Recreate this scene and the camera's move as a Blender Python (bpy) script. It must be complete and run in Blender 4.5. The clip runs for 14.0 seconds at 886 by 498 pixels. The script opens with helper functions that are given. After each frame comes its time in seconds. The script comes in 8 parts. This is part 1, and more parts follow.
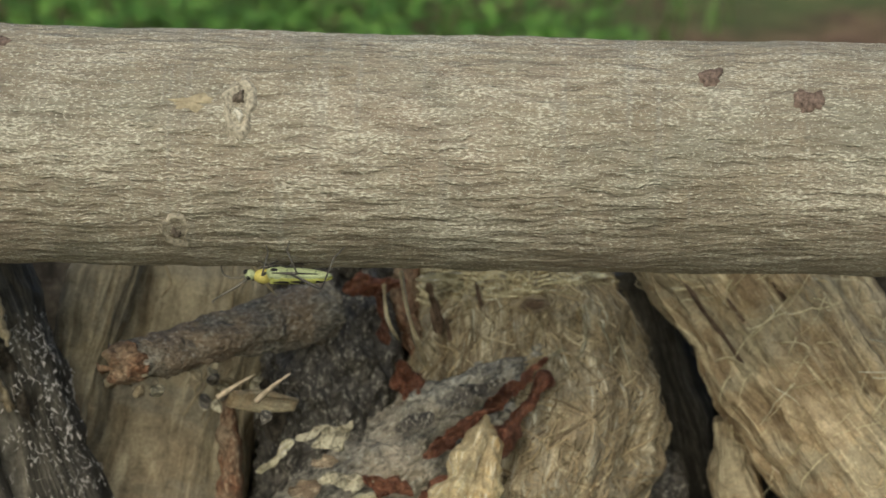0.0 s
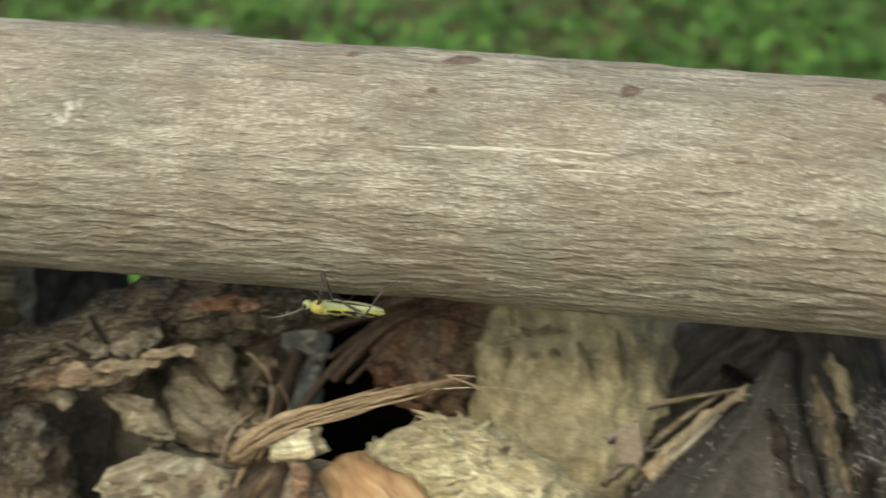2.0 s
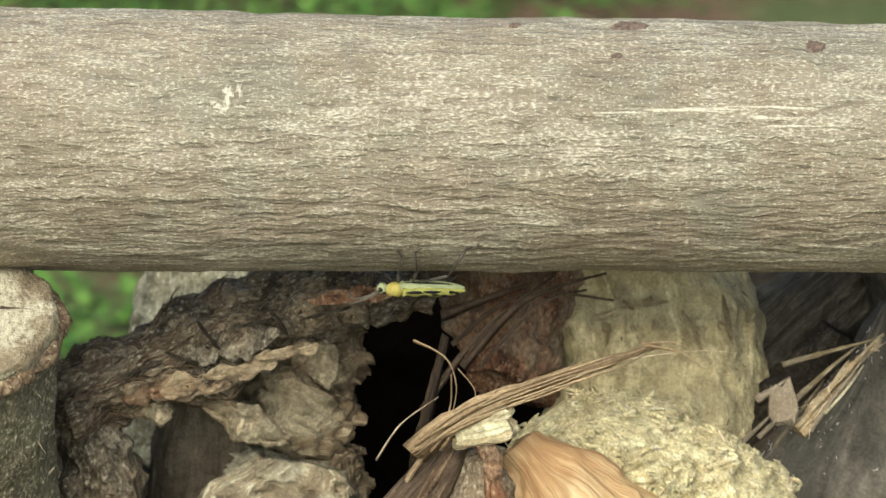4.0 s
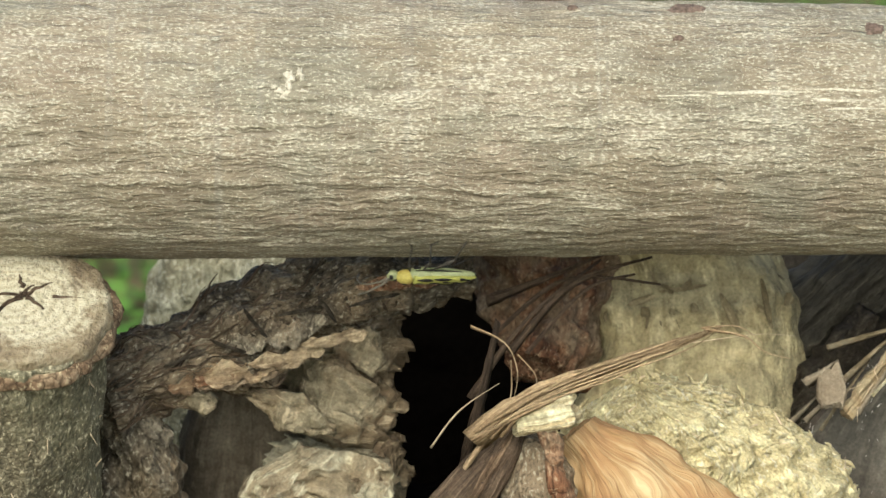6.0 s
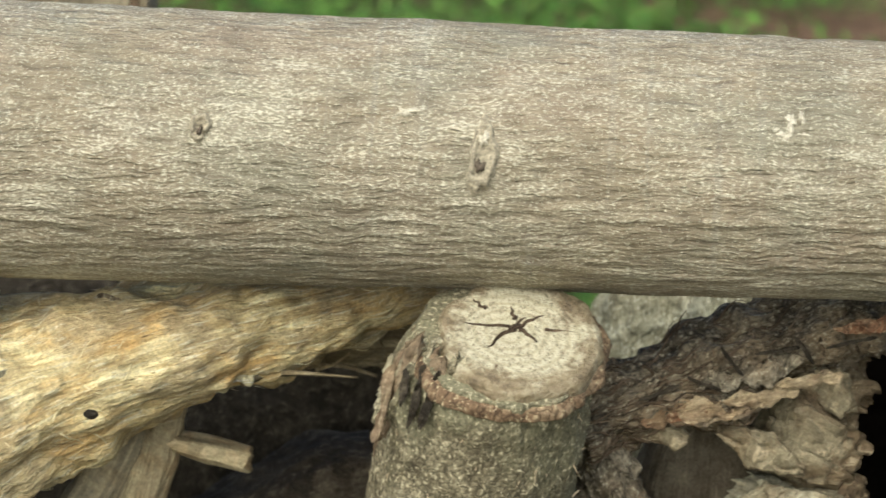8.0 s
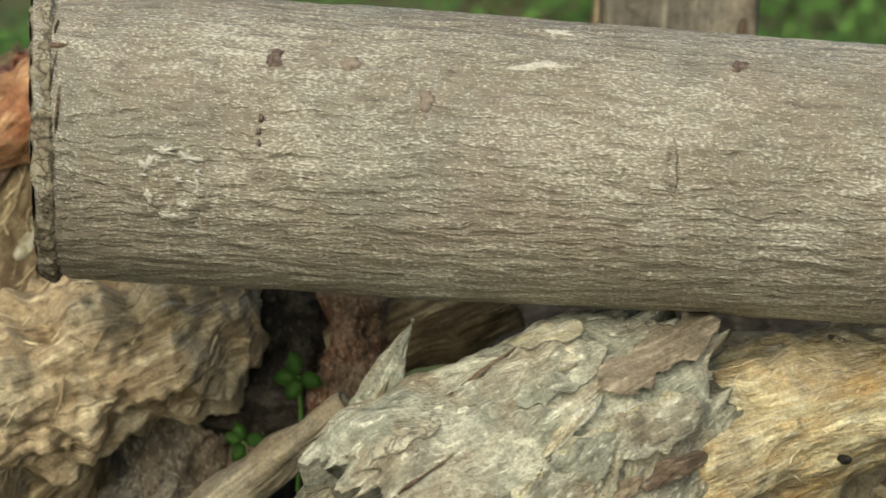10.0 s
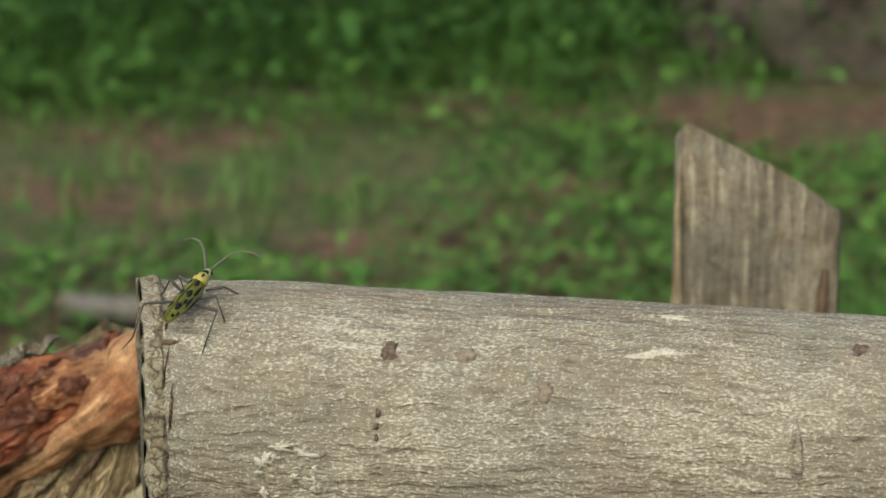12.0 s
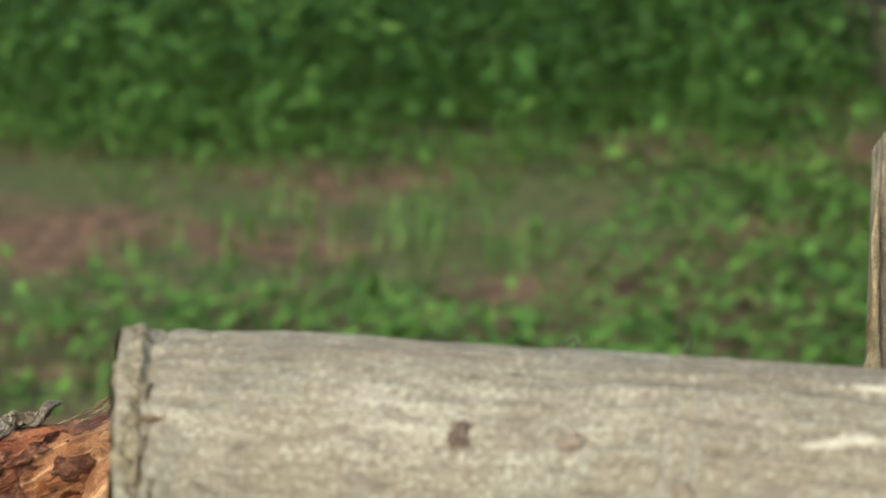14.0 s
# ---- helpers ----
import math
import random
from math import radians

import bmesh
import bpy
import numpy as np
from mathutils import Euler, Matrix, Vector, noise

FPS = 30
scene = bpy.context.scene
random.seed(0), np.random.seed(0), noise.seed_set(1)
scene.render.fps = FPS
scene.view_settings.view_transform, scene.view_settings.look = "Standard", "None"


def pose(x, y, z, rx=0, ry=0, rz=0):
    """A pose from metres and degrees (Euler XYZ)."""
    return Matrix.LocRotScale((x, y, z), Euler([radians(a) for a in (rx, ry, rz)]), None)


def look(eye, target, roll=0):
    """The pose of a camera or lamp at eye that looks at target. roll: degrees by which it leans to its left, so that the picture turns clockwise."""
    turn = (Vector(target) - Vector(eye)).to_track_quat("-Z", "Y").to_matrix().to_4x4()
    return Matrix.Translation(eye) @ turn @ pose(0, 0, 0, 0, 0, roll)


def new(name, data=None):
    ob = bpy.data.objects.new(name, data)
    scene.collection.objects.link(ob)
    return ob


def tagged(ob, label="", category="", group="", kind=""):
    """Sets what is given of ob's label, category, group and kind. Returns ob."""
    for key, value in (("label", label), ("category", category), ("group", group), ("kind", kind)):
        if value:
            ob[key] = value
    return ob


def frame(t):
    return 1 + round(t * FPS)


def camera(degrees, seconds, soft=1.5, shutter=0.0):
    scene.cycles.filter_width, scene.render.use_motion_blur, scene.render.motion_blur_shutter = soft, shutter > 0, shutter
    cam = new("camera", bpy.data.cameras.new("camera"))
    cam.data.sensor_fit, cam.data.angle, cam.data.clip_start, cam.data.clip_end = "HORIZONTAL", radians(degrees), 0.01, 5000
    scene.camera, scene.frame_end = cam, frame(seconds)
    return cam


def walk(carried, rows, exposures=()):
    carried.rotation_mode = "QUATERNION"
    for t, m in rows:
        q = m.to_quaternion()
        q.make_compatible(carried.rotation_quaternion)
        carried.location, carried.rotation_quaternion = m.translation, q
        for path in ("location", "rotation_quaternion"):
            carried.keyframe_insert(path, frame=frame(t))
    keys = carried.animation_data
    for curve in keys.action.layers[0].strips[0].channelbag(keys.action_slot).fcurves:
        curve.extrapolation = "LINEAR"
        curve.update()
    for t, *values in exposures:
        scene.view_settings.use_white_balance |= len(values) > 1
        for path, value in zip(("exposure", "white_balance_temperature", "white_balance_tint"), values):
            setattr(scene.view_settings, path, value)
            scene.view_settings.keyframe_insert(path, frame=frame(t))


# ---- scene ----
# ---------------------------------------------------------------- camera
cam = camera(20.0, 14.0, soft=1.5, shutter=0.18)
cam.data.dof.use_dof = True
cam.data.dof.focus_distance = 0.520
cam.data.dof.aperture_fstop = 30
PATH = [
    (0, (0.0066, -0.5212, 0.6832, 70.413, 0, 2.048), 0.499),
    (0.5, (-0.0175, -0.5241, 0.6772, 70.953, 0, 1.290), 0.631),
    (1, (-0.0352, -0.5232, 0.6758, 71.275, 0, 1.775), 0.655),
    (1.2, (-0.0439, -0.5211, 0.6758, 71.202, 0, 3.355), 0.170),
    (1.5, (-0.0649, -0.5191, 0.6775, 70.856, 0, 6.544), -0.147),
    (1.7, (-0.0658, -0.5083, 0.6837, 70.672, 0, 9.741), -0.300),
    (2, (-0.0437, -0.4908, 0.6786, 71.227, 0, 17.857), -0.898),
    (2.1, (-0.0409, -0.4854, 0.6752, 71.720, 0, 20.097), -0.017),
    (4.3, (-0.2570, -0.5167, 0.6579, 72.229, 0, -2.162), 1.108),
    (4.5, (-0.2665, -0.5127, 0.6563, 71.632, 0, -2.889), 1.352),
    (5, (-0.2718, -0.5149, 0.6537, 71.877, 0, -3.026), 0.902),
    (5.5, (-0.2744, -0.5132, 0.6563, 71.854, 0, -3.044), 1.088),
    (6, (-0.2754, -0.5091, 0.6570, 72.187, 0, -3.412), 1.336),
    (6.5, (-0.2814, -0.5095, 0.6586, 72.061, 0, -1.889), 1.100),
    (7, (-0.3021, -0.5144, 0.6604, 72.464, 0, 0.645), 1.064),
    (7.5, (-0.3143, -0.5150, 0.6619, 72.360, 0, 1.692), 1.135),
    (8, (-0.3233, -0.5115, 0.6634, 72.218, 0, 2.749), 1.338),
    (8.2, (-0.3317, -0.5111, 0.6632, 71.964, 0, 3.565), 1.097),
    (8.5, (-0.3455, -0.5121, 0.6624, 71.925, 0, 5.139), 1.460),
    (9, (-0.3687, -0.5100, 0.6669, 71.432, 0, 7.807), 1.473),
    (9.2, (-0.3805, -0.5091, 0.6679, 71.320, 0, 8.619), 1.555),
    (11.3, (-0.4629, -0.5231, 0.6540, 75.941, 0, 8.768), 1.036),
    (11.5, (-0.4605, -0.5209, 0.6626, 76.282, 0, 8.700), 0.701),
    (12, (-0.4498, -0.5072, 0.6822, 76.762, 0, 9.124), -0.109),
    (12.5, (-0.4449, -0.5001, 0.6873, 76.795, 0, 9.511), 0.106),
    (13, (-0.4508, -0.5036, 0.6871, 76.765, 0, 10.307), 0.231),
]
walk(cam, [(t, pose(*p) @ pose(0, 0, 0, 0, 0, roll)) for t, p, roll in PATH]
     + [(13.3, look((-0.453, -0.504, 0.685), (-0.812, 1.409, 0.226), 0.6)), (13.5, look((-0.466, -0.468, 0.677), (-0.815, 1.451, 0.235), 0.9)), (13.7, look((-0.478, -0.412, 0.660), (-0.832, 1.510, 0.2315), 0.9)), (14, look((-0.461, -0.354, 0.645), (-0.917, 1.547, 0.225), -0.9))],
     exposures=[(0.0, 0.44), (0.6, 0.5), (1.0, 0.55), (1.5, 0.72), (2.1, 0.74), (4.3, 1.05), (7.0, 1.05), (8.3, 0.9), (9.2, 0.64), (11.3, 0.5), (12.5, 0.5), (13.0, 0.56), (13.5, 0.62), (14.0, 0.8)])

# ---------------------------------------------------------------- light
world = bpy.data.worlds.new("sky")
scene.world = world
world.use_nodes = True
wn = world.node_tree.nodes
sky = wn.new("ShaderNodeTexSky")
sky.sky_type = "NISHITA"
sky.sun_disc = False
sky.sun_elevation, sky.sun_rotation = radians(45.5), radians(197.5)
sky.air_density, sky.dust_density, sky.ozone_density = 1.0, 4.3, 1.0
wn["Background"].inputs["Strength"].default_value = 0.105
world.node_tree.links.new(sky.outputs[0], wn["Background"].inputs[0])
sun = new("sun", bpy.data.lights.new("sun", "SUN"))
sun.data.energy, sun.data.angle, sun.data.color = 1.38, radians(75), (1.0, 0.99, 0.80)
sun.matrix_world = look((-0.4, -1.25, 1.35), (0, 0, 0))


# ---------------------------------------------------------------- materials
def mat(name, rough=0.85):
    m = bpy.data.materials.new(name)
    m.use_nodes = True
    b = m.node_tree.nodes["Principled BSDF"]
    b.inputs["Roughness"].default_value = rough
    b.inputs["Specular IOR Level"].default_value = 0.18
    return m, m.node_tree.nodes, m.node_tree.links, b


def coords(n, l, scale, kind="UV", where=(0, 0, 0)):
    c, p = n.new("ShaderNodeTexCoord"), n.new("ShaderNodeMapping")
    p.inputs["Scale"].default_value = scale
    p.inputs["Location"].default_value = where
    l.new(c.outputs[kind], p.inputs["Vector"])
    return p.outputs[0]


def noisy(n, l, vec, scale=1.0, detail=4.0, rough=0.6, warp=0.0):
    t = n.new("ShaderNodeTexNoise")
    for k, v in (("Scale", scale), ("Detail", detail), ("Roughness", rough), ("Distortion", warp)):
        t.inputs[k].default_value = v
    l.new(vec, t.inputs["Vector"])
    return t.outputs["Fac"]


def ramp(n, l, fac, stops, ease="LINEAR"):
    r = n.new("ShaderNodeValToRGB")
    r.color_ramp.interpolation = ease
    e = r.color_ramp.elements
    while len(e) < len(stops):
        e.new(0.5)
    for i, (p, c) in enumerate(stops):
        e[i].position = p
        e[i].color = (*c, 1) if len(c) == 3 else (c[0], c[0], c[0], 1)
    l.new(fac, r.inputs[0])
    return r.outputs[0]


def mix(n, l, fac, a, b, blend="MIX"):
    x = n.new("ShaderNodeMix")
    x.data_type, x.blend_type = "RGBA", blend
    for k, v in ((0, fac), (6, a), (7, b)):
        if isinstance(v, (int, float)):
            x.inputs[k].default_value = v
        elif isinstance(v, tuple):
            x.inputs[k].default_value = (*v, 1)
        else:
            l.new(v, x.inputs[k])
    return x.outputs[2]


def bump(n, l, b, heights):
    """heights: (socket, metres, strength), coarse first."""
    last = None
    for h, d, s in heights:
        u = n.new("ShaderNodeBump")
        u.inputs["Distance"].default_value, u.inputs["Strength"].default_value = d, s
        l.new(h, u.inputs["Height"])
        if last:
            l.new(last, u.inputs["Normal"])
        last = u.outputs[0]
    l.new(last, b.inputs["Normal"])


def aged(c):
    """Sun-bleached outdoor wood."""
    return tuple(min(v, 0.85) for v in (c[0] * 1.20, c[1] * 1.27, c[2] * 1.21)) if c else c


def smooth_bark():
    """Grey-brown smooth bark: wavy lengthwise wrinkles, short pale flecks that also paint glints on their crests,
    painted shade in the wrinkles, brown and greenish clouds.
    """
    m, n, l, b = mat("smooth_bark", 0.72)
    wob = noisy(n, l, coords(n, l, (60, 85, 1)), 1, 3)
    uv = coords(n, l, (1, 1, 1))
    shift = n.new("ShaderNodeVectorMath")
    shift.operation = "MULTIPLY_ADD"
    comb = n.new("ShaderNodeCombineXYZ")
    l.new(wob, comb.inputs[0])
    l.new(comb.outputs[0], shift.inputs[0])
    shift.inputs[1].default_value = (0.0030, 0, 0)
    l.new(uv, shift.inputs[2])

    def streak(sx, sy, where, detail=3.0, rough=0.6):
        p = n.new("ShaderNodeMapping")
        p.inputs["Scale"].default_value = (sx, sy, 1)
        p.inputs["Location"].default_value = (where, where * 0.7, 0)
        l.new(shift.outputs[0], p.inputs[0])
        return noisy(n, l, p.outputs[0], 1, detail, rough)
    wrinkle = streak(520, 80, 3.0, 3, 0.55)
    ripple = streak(900, 190, 15.0, 3, 0.6)
    fine = streak(2300, 700, 9.0, 2, 0.6)
    glint = streak(2500, 850, 21.0, 3, 0.62)
    blotch = noisy(n, l, coords(n, l, (26, 15, 1)), 1, 4)
    cloud = noisy(n, l, coords(n, l, (60, 26, 1), where=(5, 2, 0)), 1, 4)
    moss = noisy(n, l, coords(n, l, (34, 30, 1), where=(9, 4, 0)), 1, 4, 0.65)
    ring = noisy(n, l, coords(n, l, (9, 260, 1), where=(2, 8, 0)), 1, 3)
    tone = ramp(n, l, blotch, [(0.34, (0.206, 0.179, 0.126)), (0.5, (0.240, 0.210, 0.146)), (0.66, (0.256, 0.214, 0.156))])
    tone = mix(n, l, ramp(n, l, moss, [(0.48, (0,)), (0.62, (0.75,))]), tone, (0.212, 0.208, 0.155))
    tone = mix(n, l, ramp(n, l, cloud, [(0.46, (0,)), (0.64, (0.45,))]), tone, (0.31, 0.288, 0.218))
    tone = mix(n, l, ramp(n, l, ring, [(0.58, (0,)), (0.68, (0.35,))]), tone, (0.25, 0.25, 0.215))
    # Wrinkle hollows darkened in the colour, in place of shade.
    tone = mix(n, l, ramp(n, l, wrinkle, [(0.33, (0.5,)), (0.46, (0,))]), tone, (0.140, 0.118, 0.086))
    tone = mix(n, l, 1.0, tone, ramp(n, l, ripple, [(0.34, (0.74, 0.71, 0.67)), (0.47, (0.98, 0.98, 0.97)), (0.66, (1.12, 1.12, 1.10))]), "MULTIPLY")
    tone = mix(n, l, ramp(n, l, fine, [(0.34, (0.22,)), (0.46, (0,))]), tone, (0.15, 0.13, 0.10))
    crest = n.new("ShaderNodeMath")
    crest.operation = "MULTIPLY_ADD"
    l.new(wrinkle, crest.inputs[0])
    crest.inputs[1].default_value = 0.36
    l.new(glint, crest.inputs[2])
    # Sum that decides where the painted glints sit.
    worn = n.new("ShaderNodeMath")
    worn.operation = "MULTIPLY_ADD"
    l.new(cloud, worn.inputs[0])
    worn.inputs[1].default_value = 0.30
    l.new(crest.outputs[0], worn.inputs[2])
    # Light caught on the crests, painted as pale flecks.
    fleck = ramp(n, l, worn.outputs[0], [(0.865, (0,)), (0.975, (0.8,))])
    tone = mix(n, l, fleck, tone, (0.58, 0.565, 0.445))
    # Fine sparkle of the bark, painted as pale dots.
    spark = noisy(n, l, coords(n, l, (2300, 1300, 1)), 1, 3, 0.65)
    tone = mix(n, l, ramp(n, l, spark, [(0.60, (0,)), (0.67, (0.8,))]), tone, (0.68, 0.665, 0.53))
    l.new(tone, b.inputs["Base Color"])
    l.new(ramp(n, l, fleck, [(0.0, (0.72,)), (1.0, (0.42,))]), b.inputs["Roughness"])
    b.inputs["Specular IOR Level"].default_value = 0.4
    bump(n, l, b, [(wrinkle, 0.0017, 1.0), (ripple, 0.0008, 1.0), (glint, 0.0005, 0.8), (fine, 0.0003, 0.7)])
    return m


def fibre_wood(name, dark, mid, light, across=420, along=22, stain=None, relief=0.0011, rough=0.85, grey=None, contrast=0.65):
    """Torn or split wood, its grain along the piece."""
    dark, mid, light, stain, grey = aged(dark), aged(mid), aged(light), aged(stain), aged(grey)
    low = dark
    dark = tuple(contrast * a + (1 - contrast) * c for a, c in zip(dark, mid))
    m, n, l, b = mat(name, rough)
    strand = noisy(n, l, coords(n, l, (across, along, 1)), 1, 6, 0.72, 0.5)
    hair = noisy(n, l, coords(n, l, (across * 3.4, along * 2.2, 1), where=(4, 1, 0)), 1, 3, 0.65, 0.3)
    streaks = noisy(n, l, coords(n, l, (across * 0.4, along * 0.7, 1), where=(1, 5, 0)), 1, 4, 0.65, 0.7)
    patch = noisy(n, l, coords(n, l, (42, 24, 1), where=(2, 7, 0)), 1, 5, 0.65, 0.5)
    grit = noisy(n, l, coords(n, l, (1500, 1500, 1500), "Object"), 1, 3, 0.6)
    mottle = noisy(n, l, coords(n, l, (230, 230, 230), "Object", (5, 2, 1)), 1, 5, 0.7, 0.3)
    tone = ramp(n, l, strand, [(0.37, dark), (0.5, mid), (0.62, light)])
    tone = mix(n, l, ramp(n, l, streaks, [(0.45, (0,)), (0.6, (0.7,))]), tone, tuple(0.55 * a + 0.45 * c for a, c in zip(light, mid)))
    tone = mix(n, l, ramp(n, l, streaks, [(0.36, (0.6 * contrast,)), (0.46, (0,))]), tone, tuple(0.8 * a for a in low))
    tone = mix(n, l, ramp(n, l, patch, [(0.46, (0,)), (0.58, (0.7,))]), tone, stain or tuple(c * 0.6 for c in mid))
    if grey:
        wash = noisy(n, l, coords(n, l, (38, 44, 1), where=(11, 3, 0)), 1, 5, 0.7, 0.4)
        tone = mix(n, l, ramp(n, l, wash, [(0.49, (0,)), (0.57, (0.8,))]), tone, grey)
    tone = mix(n, l, ramp(n, l, hair, [(0.36, (0.5 * contrast,)), (0.46, (0,))]), tone, tuple(c * 0.55 for c in low))
    tone = mix(n, l, ramp(n, l, hair, [(0.56, (0,)), (0.66, (0.6,))]), tone, tuple(min(c * 1.25, 0.8) for c in light))
    tone = mix(n, l, 1.0, tone, ramp(n, l, mottle, [(0.32, (0.70, 0.68, 0.66)), (0.5, (1.0, 1.0, 1.0)), (0.66, (1.22, 1.22, 1.20))]), "MULTIPLY")
    tone = mix(n, l, 1.0, tone, ramp(n, l, grit, [(0.3, (0.72, 0.72, 0.72)), (0.7, (1.2, 1.2, 1.2))]), "MULTIPLY")
    l.new(tone, b.inputs["Base Color"])
    bump(n, l, b, [(patch, 0.003, 0.5), (mottle, 0.0014, 0.6), (streaks, relief * 1.6, 0.8), (strand, relief, 1.0), (hair, relief * 0.5, 0.9), (grit, 0.0003, 0.6)])
    return m


def rough_bark(name, dark, mid, light, size=240, second=None, speckle=None, relief=0.002, stretch=0.45, gloss=0.9):
    """Scaly weathered bark."""
    dark, mid, light, second, speckle = aged(dark), aged(mid), aged(light), aged(second), aged(speckle)
    m, n, l, b = mat(name, gloss)
    if gloss < 0.7:
        b.inputs["Specular IOR Level"].default_value = 0.5
    v = n.new("ShaderNodeTexVoronoi")
    v.feature = "DISTANCE_TO_EDGE"
    warp = noisy(n, l, coords(n, l, (90, 90, 90), "Object"), 1, 3)
    base = coords(n, l, (size, size, size * stretch), "Object")
    add = n.new("ShaderNodeVectorMath")
    add.operation = "MULTIPLY_ADD"
    l.new(warp, add.inputs[0])
    add.inputs[1].default_value = (3, 3, 3)
    l.new(base, add.inputs[2])
    l.new(add.outputs[0], v.inputs["Vector"])
    v.inputs["Scale"].default_value = 1.0
    lump = noisy(n, l, coords(n, l, (150, 150, 90), "Object"), 1, 5, 0.65)
    grit = noisy(n, l, coords(n, l, (1100, 1100, 700), "Object"), 1, 3, 0.65)
    patch = noisy(n, l, coords(n, l, (34, 34, 28), "Object", (3, 1, 2)), 1, 4, 0.6)
    tone = ramp(n, l, lump, [(0.3, dark), (0.5, mid), (0.7, light)])
    tone = mix(n, l, ramp(n, l, v.outputs["Distance"], [(0.0, (0.75,)), (0.09, (0,))]), tone, tuple(c * 0.4 for c in dark))
    if second:
        tone = mix(n, l, ramp(n, l, patch, [(0.48, (0,)), (0.58, (0.9,))]), tone, second)
    tone = mix(n, l, ramp(n, l, grit, [(0.35, (0.6,)), (0.48, (0,))]), tone, tuple(c * 0.5 for c in dark))
    if speckle:
        tone = mix(n, l, ramp(n, l, grit, [(0.56, (0,)), (0.66, (0.8,))]), tone, speckle)
    l.new(tone, b.inputs["Base Color"])
    bump(n, l, b, [(lump, relief * 2, 0.7), (v.outputs["Distance"], relief, 0.5), (grit, relief * 0.35, 0.8)])
    return m


def sawn_face_wood():
    """Weathered end grain: faint year rings, pale and grey blotches, dirt in the pores."""
    m, n, l, b = mat("sawn_end_grain", 0.9)
    blotch = noisy(n, l, coords(n, l, (130, 130, 130), "Object"), 1, 5, 0.7)
    pores = noisy(n, l, coords(n, l, (1300, 900, 900), "Object"), 1, 3, 0.65)
    w = n.new("ShaderNodeTexWave")
    w.wave_type, w.rings_direction = "RINGS", "Z"
    for k, v in (("Scale", 130.0), ("Distortion", 4.0), ("Detail", 3.0), ("Detail Scale", 1.2)):
        w.inputs[k].default_value = v
    l.new(coords(n, l, (1, 1, 1), "Object"), w.inputs["Vector"])
    tone = ramp(n, l, blotch, [(0.36, (0.12, 0.098, 0.066)), (0.45, (0.21, 0.172, 0.112)), (0.54, (0.265, 0.23, 0.152)), (0.64, (0.36, 0.325, 0.23))])
    heart = n.new("ShaderNodeVectorMath")
    heart.operation = "DISTANCE"
    l.new(coords(n, l, (1, 1, 1), "Object"), heart.inputs[0])
    heart.inputs[1].default_value = (0.001, 0.001, 0.005)
    fade = n.new("ShaderNodeMath")
    fade.operation = "MULTIPLY_ADD"
    l.new(blotch, fade.inputs[0])
    fade.inputs[1].default_value = -0.022
    l.new(heart.outputs["Value"], fade.inputs[2])
    tone = mix(n, l, ramp(n, l, fade.outputs[0], [(0.0, (0.85,)), (0.002, (0.6,)), (0.004, (0,))]), tone, (0.50, 0.485, 0.36))
    tone = mix(n, l, 1.0, tone, ramp(n, l, w.outputs["Fac"], [(0.0, (0.86, 0.84, 0.8)), (0.6, (1.05, 1.05, 1.05))]), "MULTIPLY")
    tone = mix(n, l, ramp(n, l, pores, [(0.36, (0.6,)), (0.48, (0,))]), tone, (0.13, 0.105, 0.07))
    l.new(tone, b.inputs["Base Color"])
    bump(n, l, b, [(blotch, 0.0022, 0.7), (pores, 0.0008, 0.9)])
    return m


def plain(name, colour, rough=0.7, vary=0.35, size=500):
    m, n, l, b = mat(name, rough)
    f = noisy(n, l, coords(n, l, (size, size, size), "Object"), 1, 4)
    l.new(ramp(n, l, f, [(0.3, tuple(c * (1 - vary) for c in colour)), (0.7, tuple(min(1, c * (1 + vary)) for c in colour))]), b.inputs["Base Color"])
    bump(n, l, b, [(f, 0.0006, 0.5)])
    return m


def lock_wood(name, a, b_, c, rough=0.85):
    """Loose strands of wood, each of its own tone."""
    a, b_, c = aged(a), aged(b_), aged(c)
    m, n, l, b = mat(name, rough)
    g = n.new("ShaderNodeNewGeometry")
    tone = ramp(n, l, g.outputs["Random Per Island"], [(0.0, a), (0.35, b_), (0.8, b_), (1.0, c)])
    f = noisy(n, l, coords(n, l, (700, 700, 700), "Object"), 1, 4, 0.65)
    tone = mix(n, l, 1.0, tone, ramp(n, l, f, [(0.3, (0.66, 0.64, 0.62)), (0.6, (1.12, 1.12, 1.12))]), "MULTIPLY")
    l.new(tone, b.inputs["Base Color"])
    bump(n, l, b, [(f, 0.0005, 0.7)])
    return m


